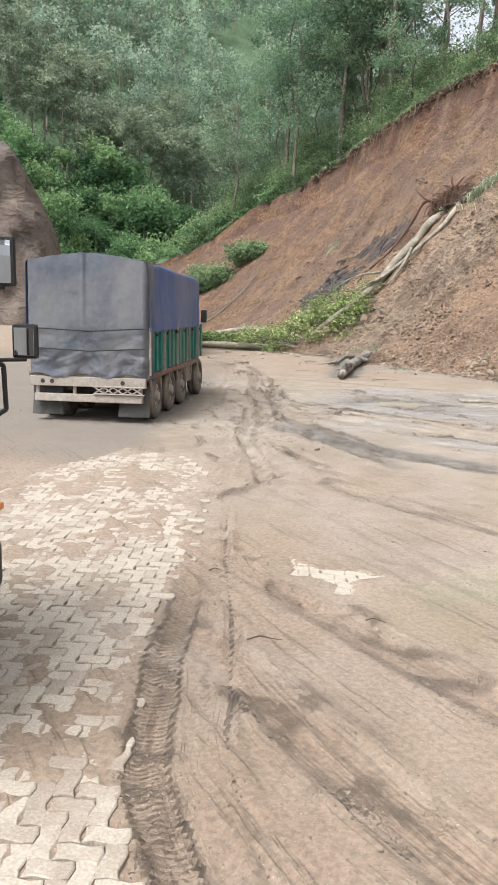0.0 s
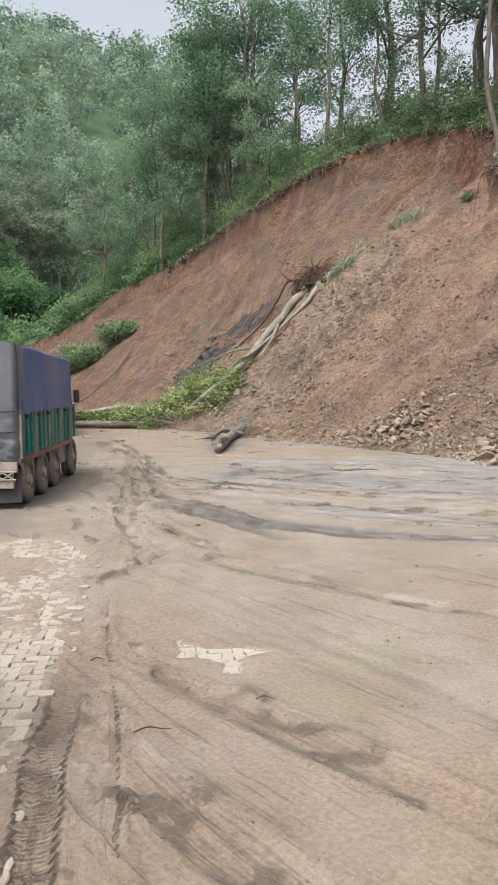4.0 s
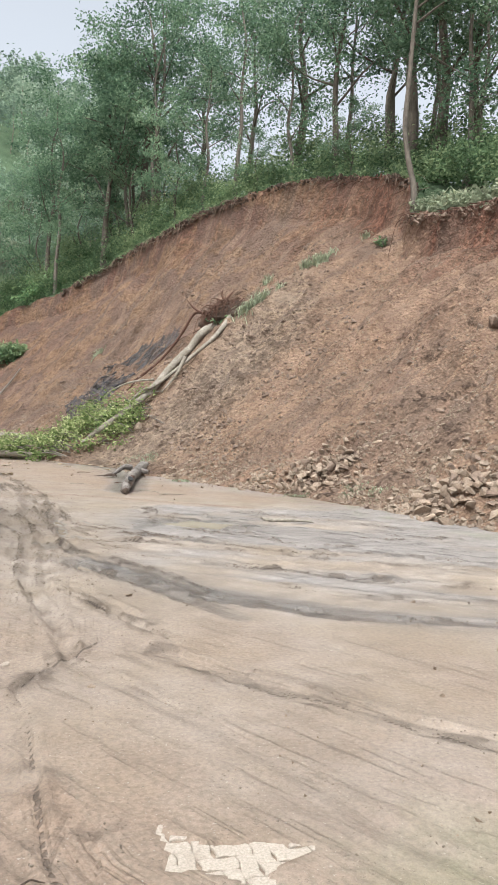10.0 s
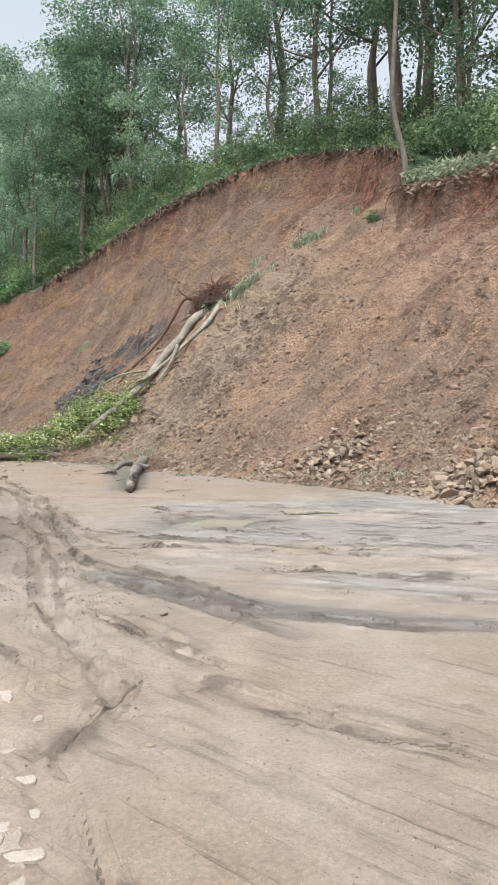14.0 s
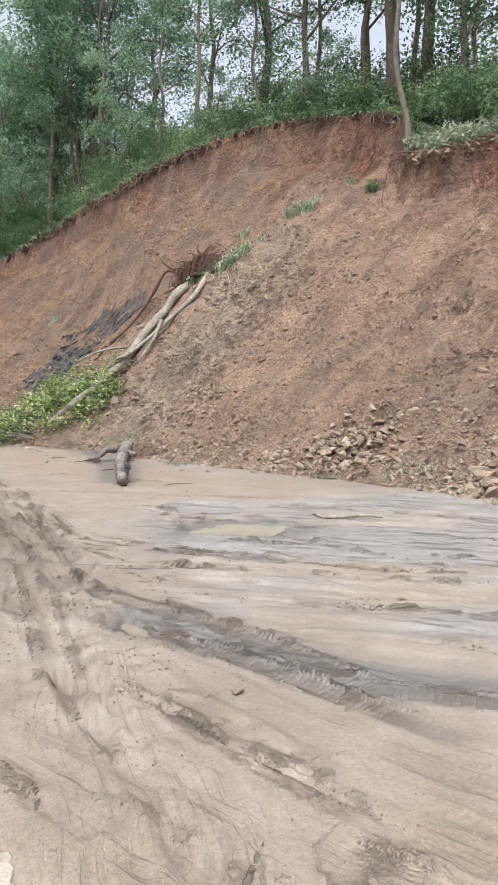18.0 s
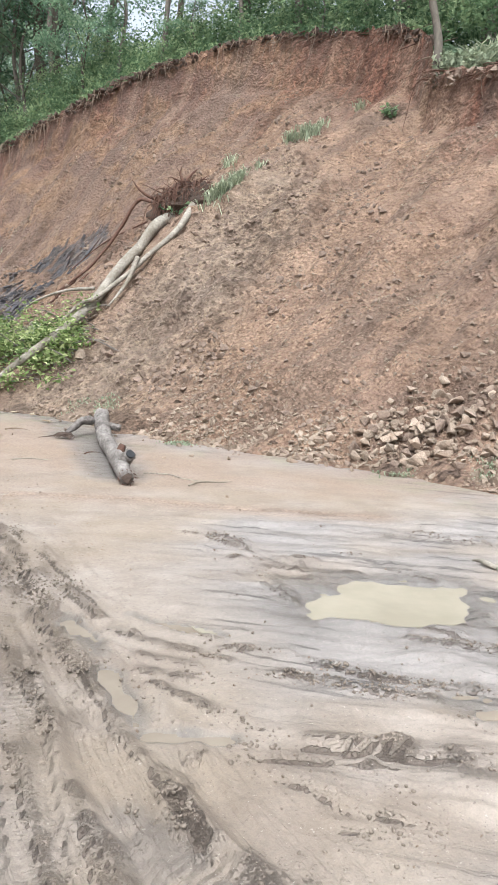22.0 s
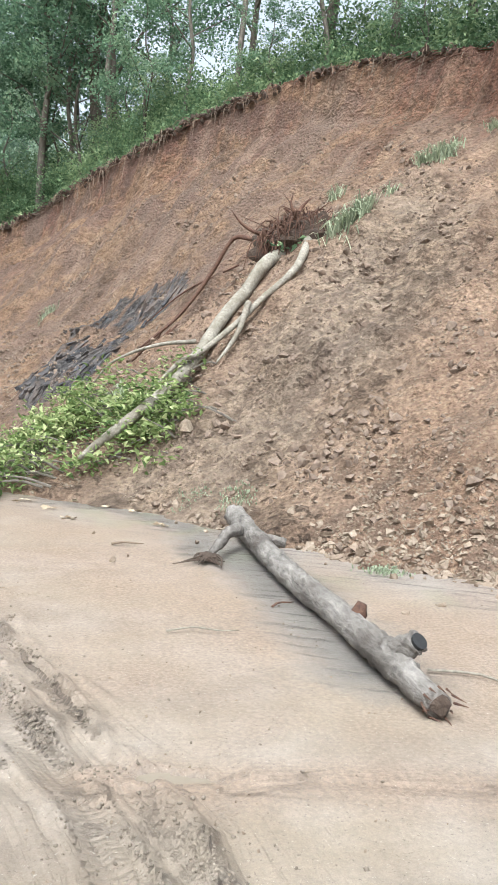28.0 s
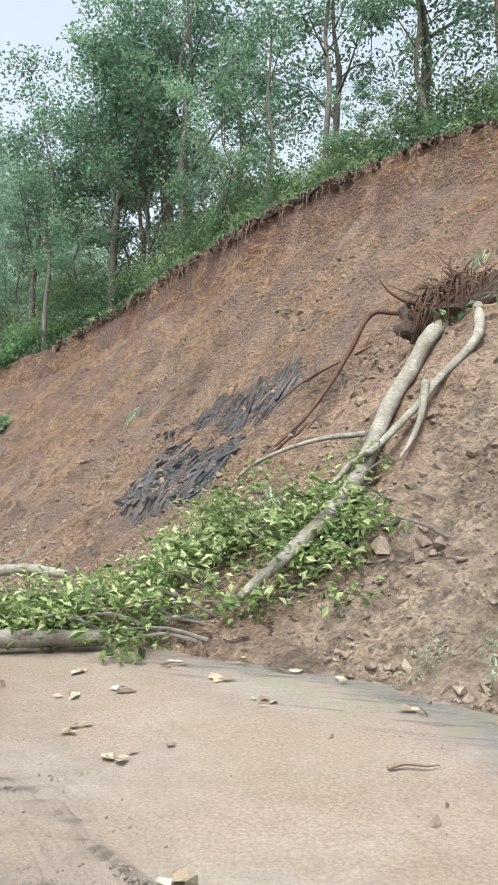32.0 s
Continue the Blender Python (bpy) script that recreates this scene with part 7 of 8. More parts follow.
stones()
rb = np.random.RandomState(19)
for bx, by, bs in ((9.4, 27.3, 0.9), (9.9, 27.0, 0.7), (9.0, 27.7, 0.5), (8.5, 23.9, 0.55), (8.9, 23.6, 0.6), (9.2, 24.2, 0.4)):
    loose_stone(bx, by, float(slope_at(bx, by)) + bs * 0.12, bs, rb, "dark lump of rock sticking out of the slope", "dark rocks in the slope", True)


rc = np.random.RandomState(15)
CHIP = [(np.array([(1, 0, 0), (0, 0.8, 0), (-1, 0, 0), (0, -0.8, 0), (0, 0, 0.55), (0, 0, -0.55)]) * 0.5 + rc.normal(size=(6, 3)) * 0.12, np.array([(0, 1, 4), (1, 2, 4), (2, 3, 4), (3, 0, 4), (1, 0, 5), (2, 1, 5), (3, 2, 5), (0, 3, 5)])) for _ in range(6)]


def chips():
    """Gravel and crumbled stone all over the slope, more towards its foot."""
    rs = np.random.RandomState(14)
    clods, clod_sizes = [], []
    n = 110000
    v, f = 11 + 49 * rs.rand(n) ** 1.35, rs.rand(n) ** 1.7
    u = np.interp(v, FOOT_V, FOOT_U) * (1 - f) + np.interp(v, CREST_V, CREST_U) * f
    keep = (rs.rand(n) < 0.25 + 0.75 * (fbm(u * 0.3, v * 0.45, 3, 2) > 0.5)) & (rs.rand(n) > 0.8 * np.exp(-(((v - 31.5 - 0.25 * (u - 16)) / 3.4) ** 2)))
    u, v, f = u[keep][:42000], v[keep][:42000], f[keep][:42000]
    sizes = (0.03 + 0.045 * rs.rand(len(u)) ** 2 + 0.14 * rs.rand(len(u)) ** 14) * (1 + 0.5 * np.clip(1 - f * 3.5, 0, 1))
    x, y = xy_of(u, v)
    places = np.stack([x, y, slope_z(u, v) + sizes * 0.12], -1)
    while len(clods) < 3000:
        v, s = 16 + 50 * rs.rand(), rs.rand() * 0.97
        u = float(np.interp(v, FOOT_V, FOOT_U)) * (1 - s) + float(np.interp(v, CREST_V, CREST_U)) * s
        tongue = math.exp(-(((v - 31.5 - 0.25 * (u - 16)) / 3.6) ** 2)) * (s < 0.75)
        if rs.rand() > 0.04 + 0.9 * tongue and float(fbm(u * 0.45, v * 0.45, 3, 4)) < 0.62:
            continue
        x, y = xy_of(u, v)
        size = 0.06 + 0.22 * rs.rand() ** 3.5
        clods.append((x, y, float(slope_z(np.array(u), np.array(v))) + size * 0.1))
        clod_sizes.append(size)
    for k in range(78):
        v0, s0 = (35 + 25 * rs.rand(), 0.18 + 0.68 * rs.rand()) if k < 42 else (27 + 9 * rs.rand(), 0.05 + 0.6 * rs.rand()) if k < 64 else (15 + 18 * rs.rand(), 0.1 + 0.6 * rs.rand())
        lean = rs.normal() * 0.25
        wide = 0.35 + 0.9 * rs.rand()
        for _ in range(int(10 + 26 * wide)):
            dv = rs.normal() * wide
            v = v0 + dv
            u = float(np.interp(v, FOOT_V, FOOT_U)) * (1 - s0) + float(np.interp(v, CREST_V, CREST_U)) * s0 + lean * dv + rs.normal() * 0.22
            x, y = xy_of(u, v)
            size = 0.08 + 0.30 * rs.rand() ** 2.6
            clods.append((x, y, float(slope_z(np.array(u), np.array(v))) + size * 0.12))
            clod_sizes.append(size)
    tagged(solid("gravel", *scatter(CHIP, places, sizes, rs), M_STONE), "loose tan gravel and broken rock on the slope", "gravel", kind="stuff")
    tagged(solid("earth_clods", *scatter(STONES, clods, clod_sizes, rs), M_CLODS), "dark clods of earth on the slope", "soil", kind="stuff")


chips()


def hanging_roots():
    """Roots torn out along the scarp, hanging down its face."""
    rs = np.random.RandomState(17)
    dark, pale = [], []
    for k in range(300):
        v = 27 + 50 * rs.rand()
        u = float(np.interp(v, CREST_V, CREST_U)) - 0.1 - 0.3 * rs.rand()
        z = float(np.interp(v, CREST_V, CREST_Z)) - 0.1 - 0.5 * rs.rand()
        x, y = xy_of(u, v)
        p = np.array([x, y, z])
        out = -np.array([N_U[0], N_U[1], 0]) * (0.25 + 0.3 * rs.rand()) + np.array([N_V[0], N_V[1], 0]) * rs.normal() * 0.7
        n = 0.25 + 1.9 * rs.rand() ** 3
        r = 0.010 + 0.02 * rs.rand()
        (pale if rs.rand() < 0.3 else dark).append(tube([p, p + out * 0.6 + [0, 0, -0.15], p + out + [0, 0, -n]], [r * 1.5, r, r * 0.4], 4, 0, k, 3))
    tagged(solid("hanging_roots", *join(dark), M_ROOT), "torn brown roots hanging along the scarp", "roots", kind="stuff")
    tagged(solid("pale_hanging_roots", *join(pale), M_ROOT_PALE), "pale torn roots hanging along the scarp", "roots", kind="stuff")


hanging_roots()


# ---- plants on the slope ----
def grass_tuft(x, y, z, r, blades, length, seed, label, tint=(0.2, 0.9), mat=None, droop=0.5, name="grass_tuft", category="grass", group="grass tufts on the slope"):
    rs = np.random.RandomState(seed)
    c = np.stack([x + rs.normal(size=blades) * r * 0.5, y + rs.normal(size=blades) * r * 0.5, np.zeros(blades)], -1)
    ground_z = np.maximum(slope_at(c[:, 0], c[:, 1]), 0) if z is None else np.full(blades, z)
    c[:, 2] = ground_z
    a = rs.rand(blades) * 2 * np.pi
    L = length * (0.5 + 0.7 * rs.rand(blades))
    out = np.stack([np.cos(a), np.sin(a), 0 * a], -1)
    w = np.stack([-np.sin(a), np.cos(a), 0 * a], -1) * 0.02 * (0.6 + length)
    mid = c + out * (L * 0.30)[:, None] + np.stack([0 * a, 0 * a, L * 0.6], -1)
    tip = c + out * (L * (0.55 + droop * 0.3))[:, None] + np.stack([0 * a, 0 * a, L * (0.9 - droop)], -1)
    v = np.stack([c - w, c + w, mid + w * 0.8, tip, mid - w * 0.8], 1).reshape(-1, 3)
    i = np.arange(blades)[:, None] * 5
    ob = solid(name, v, [np.concatenate([i + [0, 1, 2], i + [0, 2, 4], i + [4, 2, 3]]).astype(np.int32)], mat or M_GRASS, attrs=dict(tint=np.repeat(tint[0] + (tint[1] - tint[0]) * rs.rand(blades), 5)))
    return tagged(ob, label, category, kind="stuff")


for k, (x, y, r, n, ln) in enumerate(((-0.5, 40.0, 0.75, 600, 0.75), (0.15, 40.5, 0.4, 180, 0.7), (2.6, 42.2, 0.4, 120, 0.6), (3.3, 42.6, 0.65, 300, 0.8), (4.0, 43.4, 0.4, 120, 0.7), (0.3, 46.6, 0.35, 80, 0.7), (1.1, 40.9, 0.3, 60, 0.5), (6.3, 45.2, 0.35, 70, 0.6), (-13.9, 60.5, 0.6, 150, 0.6), (-7.6, 37.9, 0.35, 140, 0.8))):
    grass_tuft(x, y, None, r * 0.8, int(n * 0.5), ln, 40 + k, "tuft of green grass slid down with the earth")
for k, (x, y, r) in enumerate(((3.9, 22.6, 0.5), (2.2, 23.5, 0.35), (-4.3, 31.6, 0.5), (-5.3, 32.4, 0.45), (4.6, 21.6, 0.4), (-2.2, 27.0, 0.4))):
    grass_tuft(x, y, None, r, 150, 0.12, 60 + k, "sparse young grass at the foot of the slope", (0.0, 0.55), group="young grass at the slope foot")


def leaf_bush(x, y, z, r, n, leaf, seed, label, mat=None, tint=(0.2, 0.9), squash=0.8):
    rs = np.random.RandomState(seed)
    t = new("bush")
    t.location = (x, y, z)
    solid("stems", *join([tube([(0, 0, -0.3), rs.normal(size=3) * [r * 0.3, r * 0.3, 0] + [0, 0, r * 0.4], rs.normal(size=3) * [r * 0.6, r * 0.6, r * 0.2] + [0, 0, r * 0.7]], [0.03, 0.02, 0.008], 5, 0, k, 2) for k in range(7)]), M_BARK, t)
    c = in_ball(n, rs, 0.2) * [r, r, r * squash] * (0.75 + 0.5 * rs.rand(n, 1)) + [0, 0, r * 0.45]
    v, f = leaf_cloud(c, leaf * (0.6 + 0.8 * rs.rand(n)), rs)
    # half the tint is top light put into the leaf colour
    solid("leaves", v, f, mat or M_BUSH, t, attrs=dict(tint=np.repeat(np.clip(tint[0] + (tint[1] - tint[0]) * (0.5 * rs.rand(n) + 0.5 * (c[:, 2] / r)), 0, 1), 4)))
    return tagged(t, label, "bush", group="bushes on the slope")


for k, (x, y, r) in enumerate(((-27.6, 74.8, 2.0), (-29.6, 73.3, 1.9), (-32.0, 74.0, 1.8), (-25.6, 74.0, 1.4), (-33.5, 77.0, 1.8))):
    leaf_bush(x, y, float(slope_at(x, y)), r, 900, 0.42, 80 + k, "green bush still standing on the far slope")
leaf_bush(6.9, 42.2, float(slope_at(6.9, 42.2)), 0.45, 140, 0.2, 90, "small green shrub slid down the slope")


def standing_tree():
    """The leaning tree on the tufted ledge at the edge of the slip."""
    t = new("tree")
    x, y, z = 8.45, 40.7, 14.3
    line = [(0, 0, -0.5), (-0.1, 0.1, 1.5), (-0.5, 0.2, 3.2), (-0.75, 0.3, 5.0), (-0.65, 0.3, 7.5), (-0.5, 0.4, 11.0), (-0.3, 0.6, 15.0), (-0.2, 0.7, 19.0)]
    pieces = [tube(line, [0.24, 0.175, 0.15, 0.14, 0.13, 0.115, 0.085, 0.04], 12, 0.1, 3, 4)]
    rs = np.random.RandomState(6)
    cs, ts = [], []
    for k in range(16):
        h = 9.5 + 9 * rs.rand()
        a = rs.rand() * 6.28
        p = np.array([-0.4, 0.5, h])
        e = p + [math.cos(a) * 3, math.sin(a) * 3, 1.2 + rs.rand()]
        pieces.append(tube([p, (p + e) / 2 + [0, 0, 0.3], e], [0.08, 0.05, 0.02], 6, 0.1, k, 3))
        b = in_ball(420, rs, 0.1) * [1.7, 1.7, 1.1]
        cs.append(b + e)
        ts.append(np.full(420, 0.2 + 0.5 * rs.rand()))
    solid("trunk", *join(pieces), M_BARK_DARK, t, "slightly bent grey-brown trunk", smooth=True)
    c = np.concatenate(cs)
    v, f = leaf_cloud(c, 0.28 * (0.7 + 0.6 * rs.rand(len(c))), rs)
    solid("crown", v, f, M_LEAF, t, attrs=dict(tint=np.repeat(np.concatenate(ts), 4)))
    t.location = (x, y, z)
    return tagged(t, "lone bent tree on a tufted ledge at the slip's edge", "tree")


standing_tree()


def turf_fringe():
    """Ferns, weeds and torn roots along the lip of the ledge under the lone tree."""
    rs = np.random.RandomState(4)
    v = 12 + 18.5 * rs.rand(2600)
    u = np.interp(v, CREST_V, CREST_U) + np.abs(rs.normal(size=2600)) * 0.6 - 0.15
    x, y = xy_of(u, v)
    c = np.stack([x, y, np.interp(v, CREST_V, CREST_Z) + 0.05 + np.abs(rs.normal(size=2600)) * 0.35 - 0.3 * (rs.rand(2600) < 0.2)], -1)
    lv, f = leaf_cloud(c, 0.2 + 0.2 * rs.rand(2600), rs)
    tagged(solid("ferns", lv, f, M_GRASS, attrs=dict(tint=np.repeat(0.05 + 0.75 * rs.rand(2600), 4))), "yellow-green ferns and weeds on the turf ledge", "ferns", kind="stuff")
    roots, clods, sizes = [], [], []
    for k in range(170):
        q = 14 + 16.5 * rs.rand()
        x, y = xy_of(float(np.interp(q, CREST_V, CREST_U)) - 0.15, q)
        p = np.array([x, y, float(np.interp(q, CREST_V, CREST_Z)) - 0.1])
        roots.append(tube([p, p + [rs.normal() * 0.3 - 0.2, -0.25, -0.2], p + [rs.normal() * 0.4 - 0.25, -0.3, -0.4 - 0.7 * rs.rand()]], [0.03, 0.02, 0.006], 4, 0, k, 3))
        clods.append(p + [rs.normal() * 0.3 - 0.2, rs.normal() * 0.2 - 0.1, -0.1 - 0.5 * rs.rand()])
        sizes.append(0.15 + 0.25 * rs.rand())
    tagged(solid("ledge_roots", *join(roots), M_ROOT), "torn dark roots fringing the turf ledge", "roots", kind="stuff")
    tagged(solid("ledge_clods", *scatter(STONES, clods, sizes, rs), M_CLODS), "dark overhanging clods of turf at the ledge", "soil", kind="stuff")


turf_fringe()


def crest_turf():
    """Dark overhanging sods and drooping stems along the lip of the scarp."""
    rs = np.random.RandomState(27)
    clods, sizes, stems = [], [], []
    for k in range(620):
        q = 31 + 50 * rs.rand()
        if float(fbm(q * 0.8, 0.0, 2, 2)) < 0.42:
            continue
        x, y = xy_of(float(np.interp(q, CREST_V, CREST_U)) - 0.25 + rs.normal() * 0.15, q)
        p = np.array([x, y, float(np.interp(q, CREST_V, CREST_Z)) - 0.15 - 0.45 * rs.rand() ** 2])
        clods.append(p)
        sizes.append(0.18 + 0.38 * rs.rand() ** 2)
        if k % 4 == 0:
            out = -np.array([N_U[0], N_U[1], 0]) * 0.5 + np.array([N_V[0], N_V[1], 0]) * rs.normal() * 0.6
            stems.append(tube([p, p + out * 0.5 + [0, 0, 0.1], p + out + [0, 0, -0.35 - 0.5 * rs.rand()]], [0.035, 0.025, 0.008], 4, 0, k, 3))
    tagged(solid("scarp_sods", *scatter(STONES, clods, sizes, rs), M_PLATE), "dark overhanging sods along the lip of the scarp", "soil", kind="stuff")
    tagged(solid("scarp_stems", *join(stems), M_ROOT_PALE), "bare stems drooping over the lip of the scarp", "roots", kind="stuff")


crest_turf()
for k, (x, y, n) in enumerate(((10.4, 40.2, 260), (11.2, 39.8, 260), (9.9, 40.6, 160))):
    grass_tuft(x, y, 13.9, 0.7, n, 1.9, 95 + k, "tall yellow-green reed grass on the ledge", (0.45, 1.0), droop=0.25, name="reed_grass", group="reed grass on the ledge")


# ---- dead wood and litter ----
def wood(line, radii, label, name="dead_branch", mat=None, sides=8, seed=1):
    return tagged(solid(name, *tube(line, radii, sides, 0.08, seed, 5), mat or M_BARK_PALE, smooth=True), label, "branch", group="dead wood at the slope foot")


wood([(-10.7, 35.0, 0.25), (-12.4, 34.7, 0.28), (-14.2, 34.5, 0.3), (-16.0, 34.6, 0.28)], [0.15, 0.17, 0.16, 0.12], "long pale bare trunk lying at the foot of the slope", "fallen_log", sides=12)
wood([(-12.7, 40.6, 0.9), (-14.0, 41.2, 1.0), (-15.6, 41.5, 0.8), (-17.6, 41.2, 0.5)], [0.12, 0.15, 0.14, 0.10], "bent pale branch among the leaves", seed=2)
wood([(-11.8, 36.2, 0.5), (-13.6, 36.6, 0.75), (-15.6, 37.6, 0.8), (-17.5, 38.0, 0.4)], [0.08, 0.09, 0.08, 0.05], "bare pale branch among the leaves", seed=3)
wood([on_slope(-22.6, 67.0, 0.4), on_slope(-23.2, 65.4, 0.45), on_slope(-23.9, 63.2, 0.5), on_slope(-26.0, 62.6, 0.35), on_slope(-28.4, 62.0, 0.3)], [0.05, 0.08, 0.09, 0.085, 0.05], "long bare branch lying on the far slope", mat=M_BARK, seed=4)
wood([on_slope(-23.9, 63.2, 0.5), on_slope(-26.0, 64.2, 0.35), on_slope(-28.5, 65.2, 0.3)], [0.06, 0.06, 0.03], "bare forked branch on the far slope", mat=M_BARK, seed=5)
wood([on_slope(-3.6, 46.5, 0.25), on_slope(-5.8, 48.2, 0.3), on_slope(-7.5, 49.0, 0.2)], [0.04, 0.035, 0.02], "thin root lying on the slope", mat=M_ROOT, seed=6)


def brushwood():
    """Bare thin branches heaped beside the leaves."""
    rs = np.random.RandomState(53)
    pieces = []
    for k in range(34):
        x, y, turn, n = -11.5 - 8.5 * rs.rand(), 35.2 + 2.2 * rs.rand(), rs.normal() * 0.45 + math.pi, 1.2 + 2.6 * rs.rand()
        g = max(float(slope_at(x, y)), 0.0)
        a, h = np.array([math.cos(turn), math.sin(turn) * 0.6, 0]), 0.15 + 0.6 * rs.rand()
        p = np.array([x, y, g + h])
        e = p + a * n
        e[2] = max(float(slope_at(e[0], e[1])), 0.0) + 0.1 + 0.5 * rs.rand()
        pieces.append(tube([p, (p + e) / 2 + [0, 0, 0.15 + 0.2 * rs.rand()], e], [0.035, 0.026, 0.01], 5, 0.1, k, 3))
    tagged(solid("brushwood", *join(pieces), M_BARK_PALE, smooth=True), "tangle of thin bare pale branches beside the leaves", "branches", kind="stuff")


brushwood()


def heap_of_leaves():
    rs = np.random.RandomState(51)
    n = 5200
    a = rs.rand(n)
    x, y = -11.5 - 9.5 * a + rs.normal(size=n) * 0.4, 35.9 + 3.5 * a * rs.rand(n) + rs.normal(size=n) * 0.6
    c = np.stack([x, y, np.maximum(slope_at(x, y), 0) + 0.12 + 0.75 * rs.rand(n) ** 1.5], -1)
    v, f = leaf_cloud(c, 0.15 + 0.15 * rs.rand(n), rs, wide=0.55)
    tagged(solid("leaf_heap", v, f, M_FRESH, attrs=dict(tint=np.repeat(0.6 * rs.rand(n), 4))), "heap of broken leafy branches at the slope foot", "leaves", kind="stuff")


heap_of_leaves()


def stick(x, y, turn, length, r, label, mat, bend=0.15, z=0.03):
    c, s = math.cos(turn), math.sin(turn)
    pts = [(x + c * a * length - s * b * length, y + s * a * length + c * b * length, z + 0.02 * h) for a, b, h in ((0, 0, 0), (0.35, bend, 1), (0.7, bend * 0.4, 1), (1, bend * 1.3, 0))]
    return tagged(solid("stick", *tube(pts, [r, r * 0.9, r * 0.7, r * 0.3], 6, 0.1, int(length * 99), 3), mat, smooth=True), label, "stick", group="sticks on the mud")


stick(1.2, 16.6, 0.15, 1.15, 0.05, "crooked pale stick lying in the grey mud", M_BARK_PALE, -0.12, 0.06)
stick(1.2, 16.6, 1.9, 0.35, 0.04, "broken end of a pale stick", M_BARK_PALE, 0.1, 0.06)
stick(-3.0, 22.5, -0.75, 1.3, 0.014, "thin pale creeper stem on the mud", M_BARK_PALE)
stick(-2.2, 21.4, 0.3, 0.9, 0.016, "thin forked pale stem on the mud", M_BARK_PALE, 0.2)
stick(-5.6, 23.6, -0.1, 0.8, 0.012, "thin pale straw on the mud", M_BARK_PALE)
stick(-6.7, 28.6, -0.05, 0.55, 0.025, "short brown stick on the mud", M_ROOT_PALE)
stick(1.0, 0.75, 0.2, 0.26, 0.006, "small dark twig on the mud", M_PLATE)
stick(1.75, 1.45, -0.1, 0.16, 0.005, "small dark twig on the mud", M_PLATE)
stick(0.15, 2.0, 0.1, 0.13, 0.006, "small dark twig beside the rut", M_PLATE)
stick(-4.3, 24.7, 0.5, 0.4, 0.015, "short dark stick beside the log", M_ROOT)


def litter():
    rs = np.random.RandomState(61)
    for x, y, s in ((-9.0, 29.4, 0.12), (-7.15, 29.7, 0.10), (-6.55, 27.3, 0.14), (-6.35, 27.7, 0.07), (-5.2, 29.0, 0.16), (-5.0, 30.2, 0.12), (-5.6, 31.2, 0.13), (-4.5, 31.4, 0.15), (3.4, 8.9, 0.09), (-0.55, 8.35, 0.13), (-8.6, 24.6, 0.06), (-7.8, 25.4, 0.06), (2.75, 3.0, 0.06), (3.0, 5.2, 0.08), (1.15, 1.62, 0.05), (3.1, 6.0, 0.07), (4.0, 6.8, 0.09), (-0.2, 4.9, 0.08), (-1.6, 20.6, 0.09), (-2.6, 24.6, 0.13), (-2.0, 25.0, 0.16), (-1.2, 24.7, 0.2), (-2.7, 28.4, 0.3), (-5.5, 35.2, 0.5), (-4.9, 34.6, 0.35)):
        loose_stone(x, y, s * 0.16 + max(float(slope_at(x, y)), 0), s, rs, "small stone lying on the mud", "small stones on the mud", rs.rand() < 0.3)
    for x, y in ((-9.55, 29.0), (-8.6, 26.3), (-8.75, 26.0), (-10.6, 31.6), (-9.9, 31.9), (-10.9, 33.1), (-8.5, 32.6), (-7.4, 33.2), (-11.3, 28.3), (-9.3, 33.8), (-7.9, 31.2), (-12.0, 32.2), (-6.6, 32.6), (-10.2, 29.9), (-8.2, 33.9), (-5.9, 30.7)):
        n = 5
        c = np.stack([x + rs.normal(size=n) * 0.1, y + rs.normal(size=n) * 0.1, 0.03 + 0.02 * rs.rand(n)], -1)
        v, f = leaf_cloud(c, 0.22 * (0.7 + 0.5 * rs.rand(n)), rs, wide=0.6, flat=0.9, fold=0.08)
        tagged(solid("dead_leaves", v, f, M_STRAW, attrs=dict(tint=np.repeat(rs.rand(n), 4))), "dry pale leaves scattered on the mud", "leaves", group="dry leaves on the mud")


litter()


# ---- paving ----
def paver_shape():
    """A zigzag interlocking paver about 0.225 by 0.11 m with a rounded top edge."""
    a, b, k = 0.109, 0.053, 0.013
    outline = [(-a, -b), (-a * 0.5, -b + k), (0, -b), (a * 0.5, -b - k), (a, -b), (a + k, 0), (a, b), (a * 0.5, b - k), (0, b), (-a * 0.5, b + k), (-a, b), (-a + k, 0)]
    low = [(x, y, -0.06) for x, y in outline]
    mid = [(x, y, -0.006) for x, y in outline]
    top = [(x * 0.925, y * 0.85, 0.0) for x, y in outline]
    n = len(outline)
    i = np.arange(n)
    j = np.roll(i, -1)
    quads = np.concatenate([np.stack([i, j, j + n, i + n], -1), np.stack([i + n, j + n, j + 2 * n, i + 2 * n], -1)])
    return np.array(low + mid + top), [quads, (i + 2 * n)[None]]


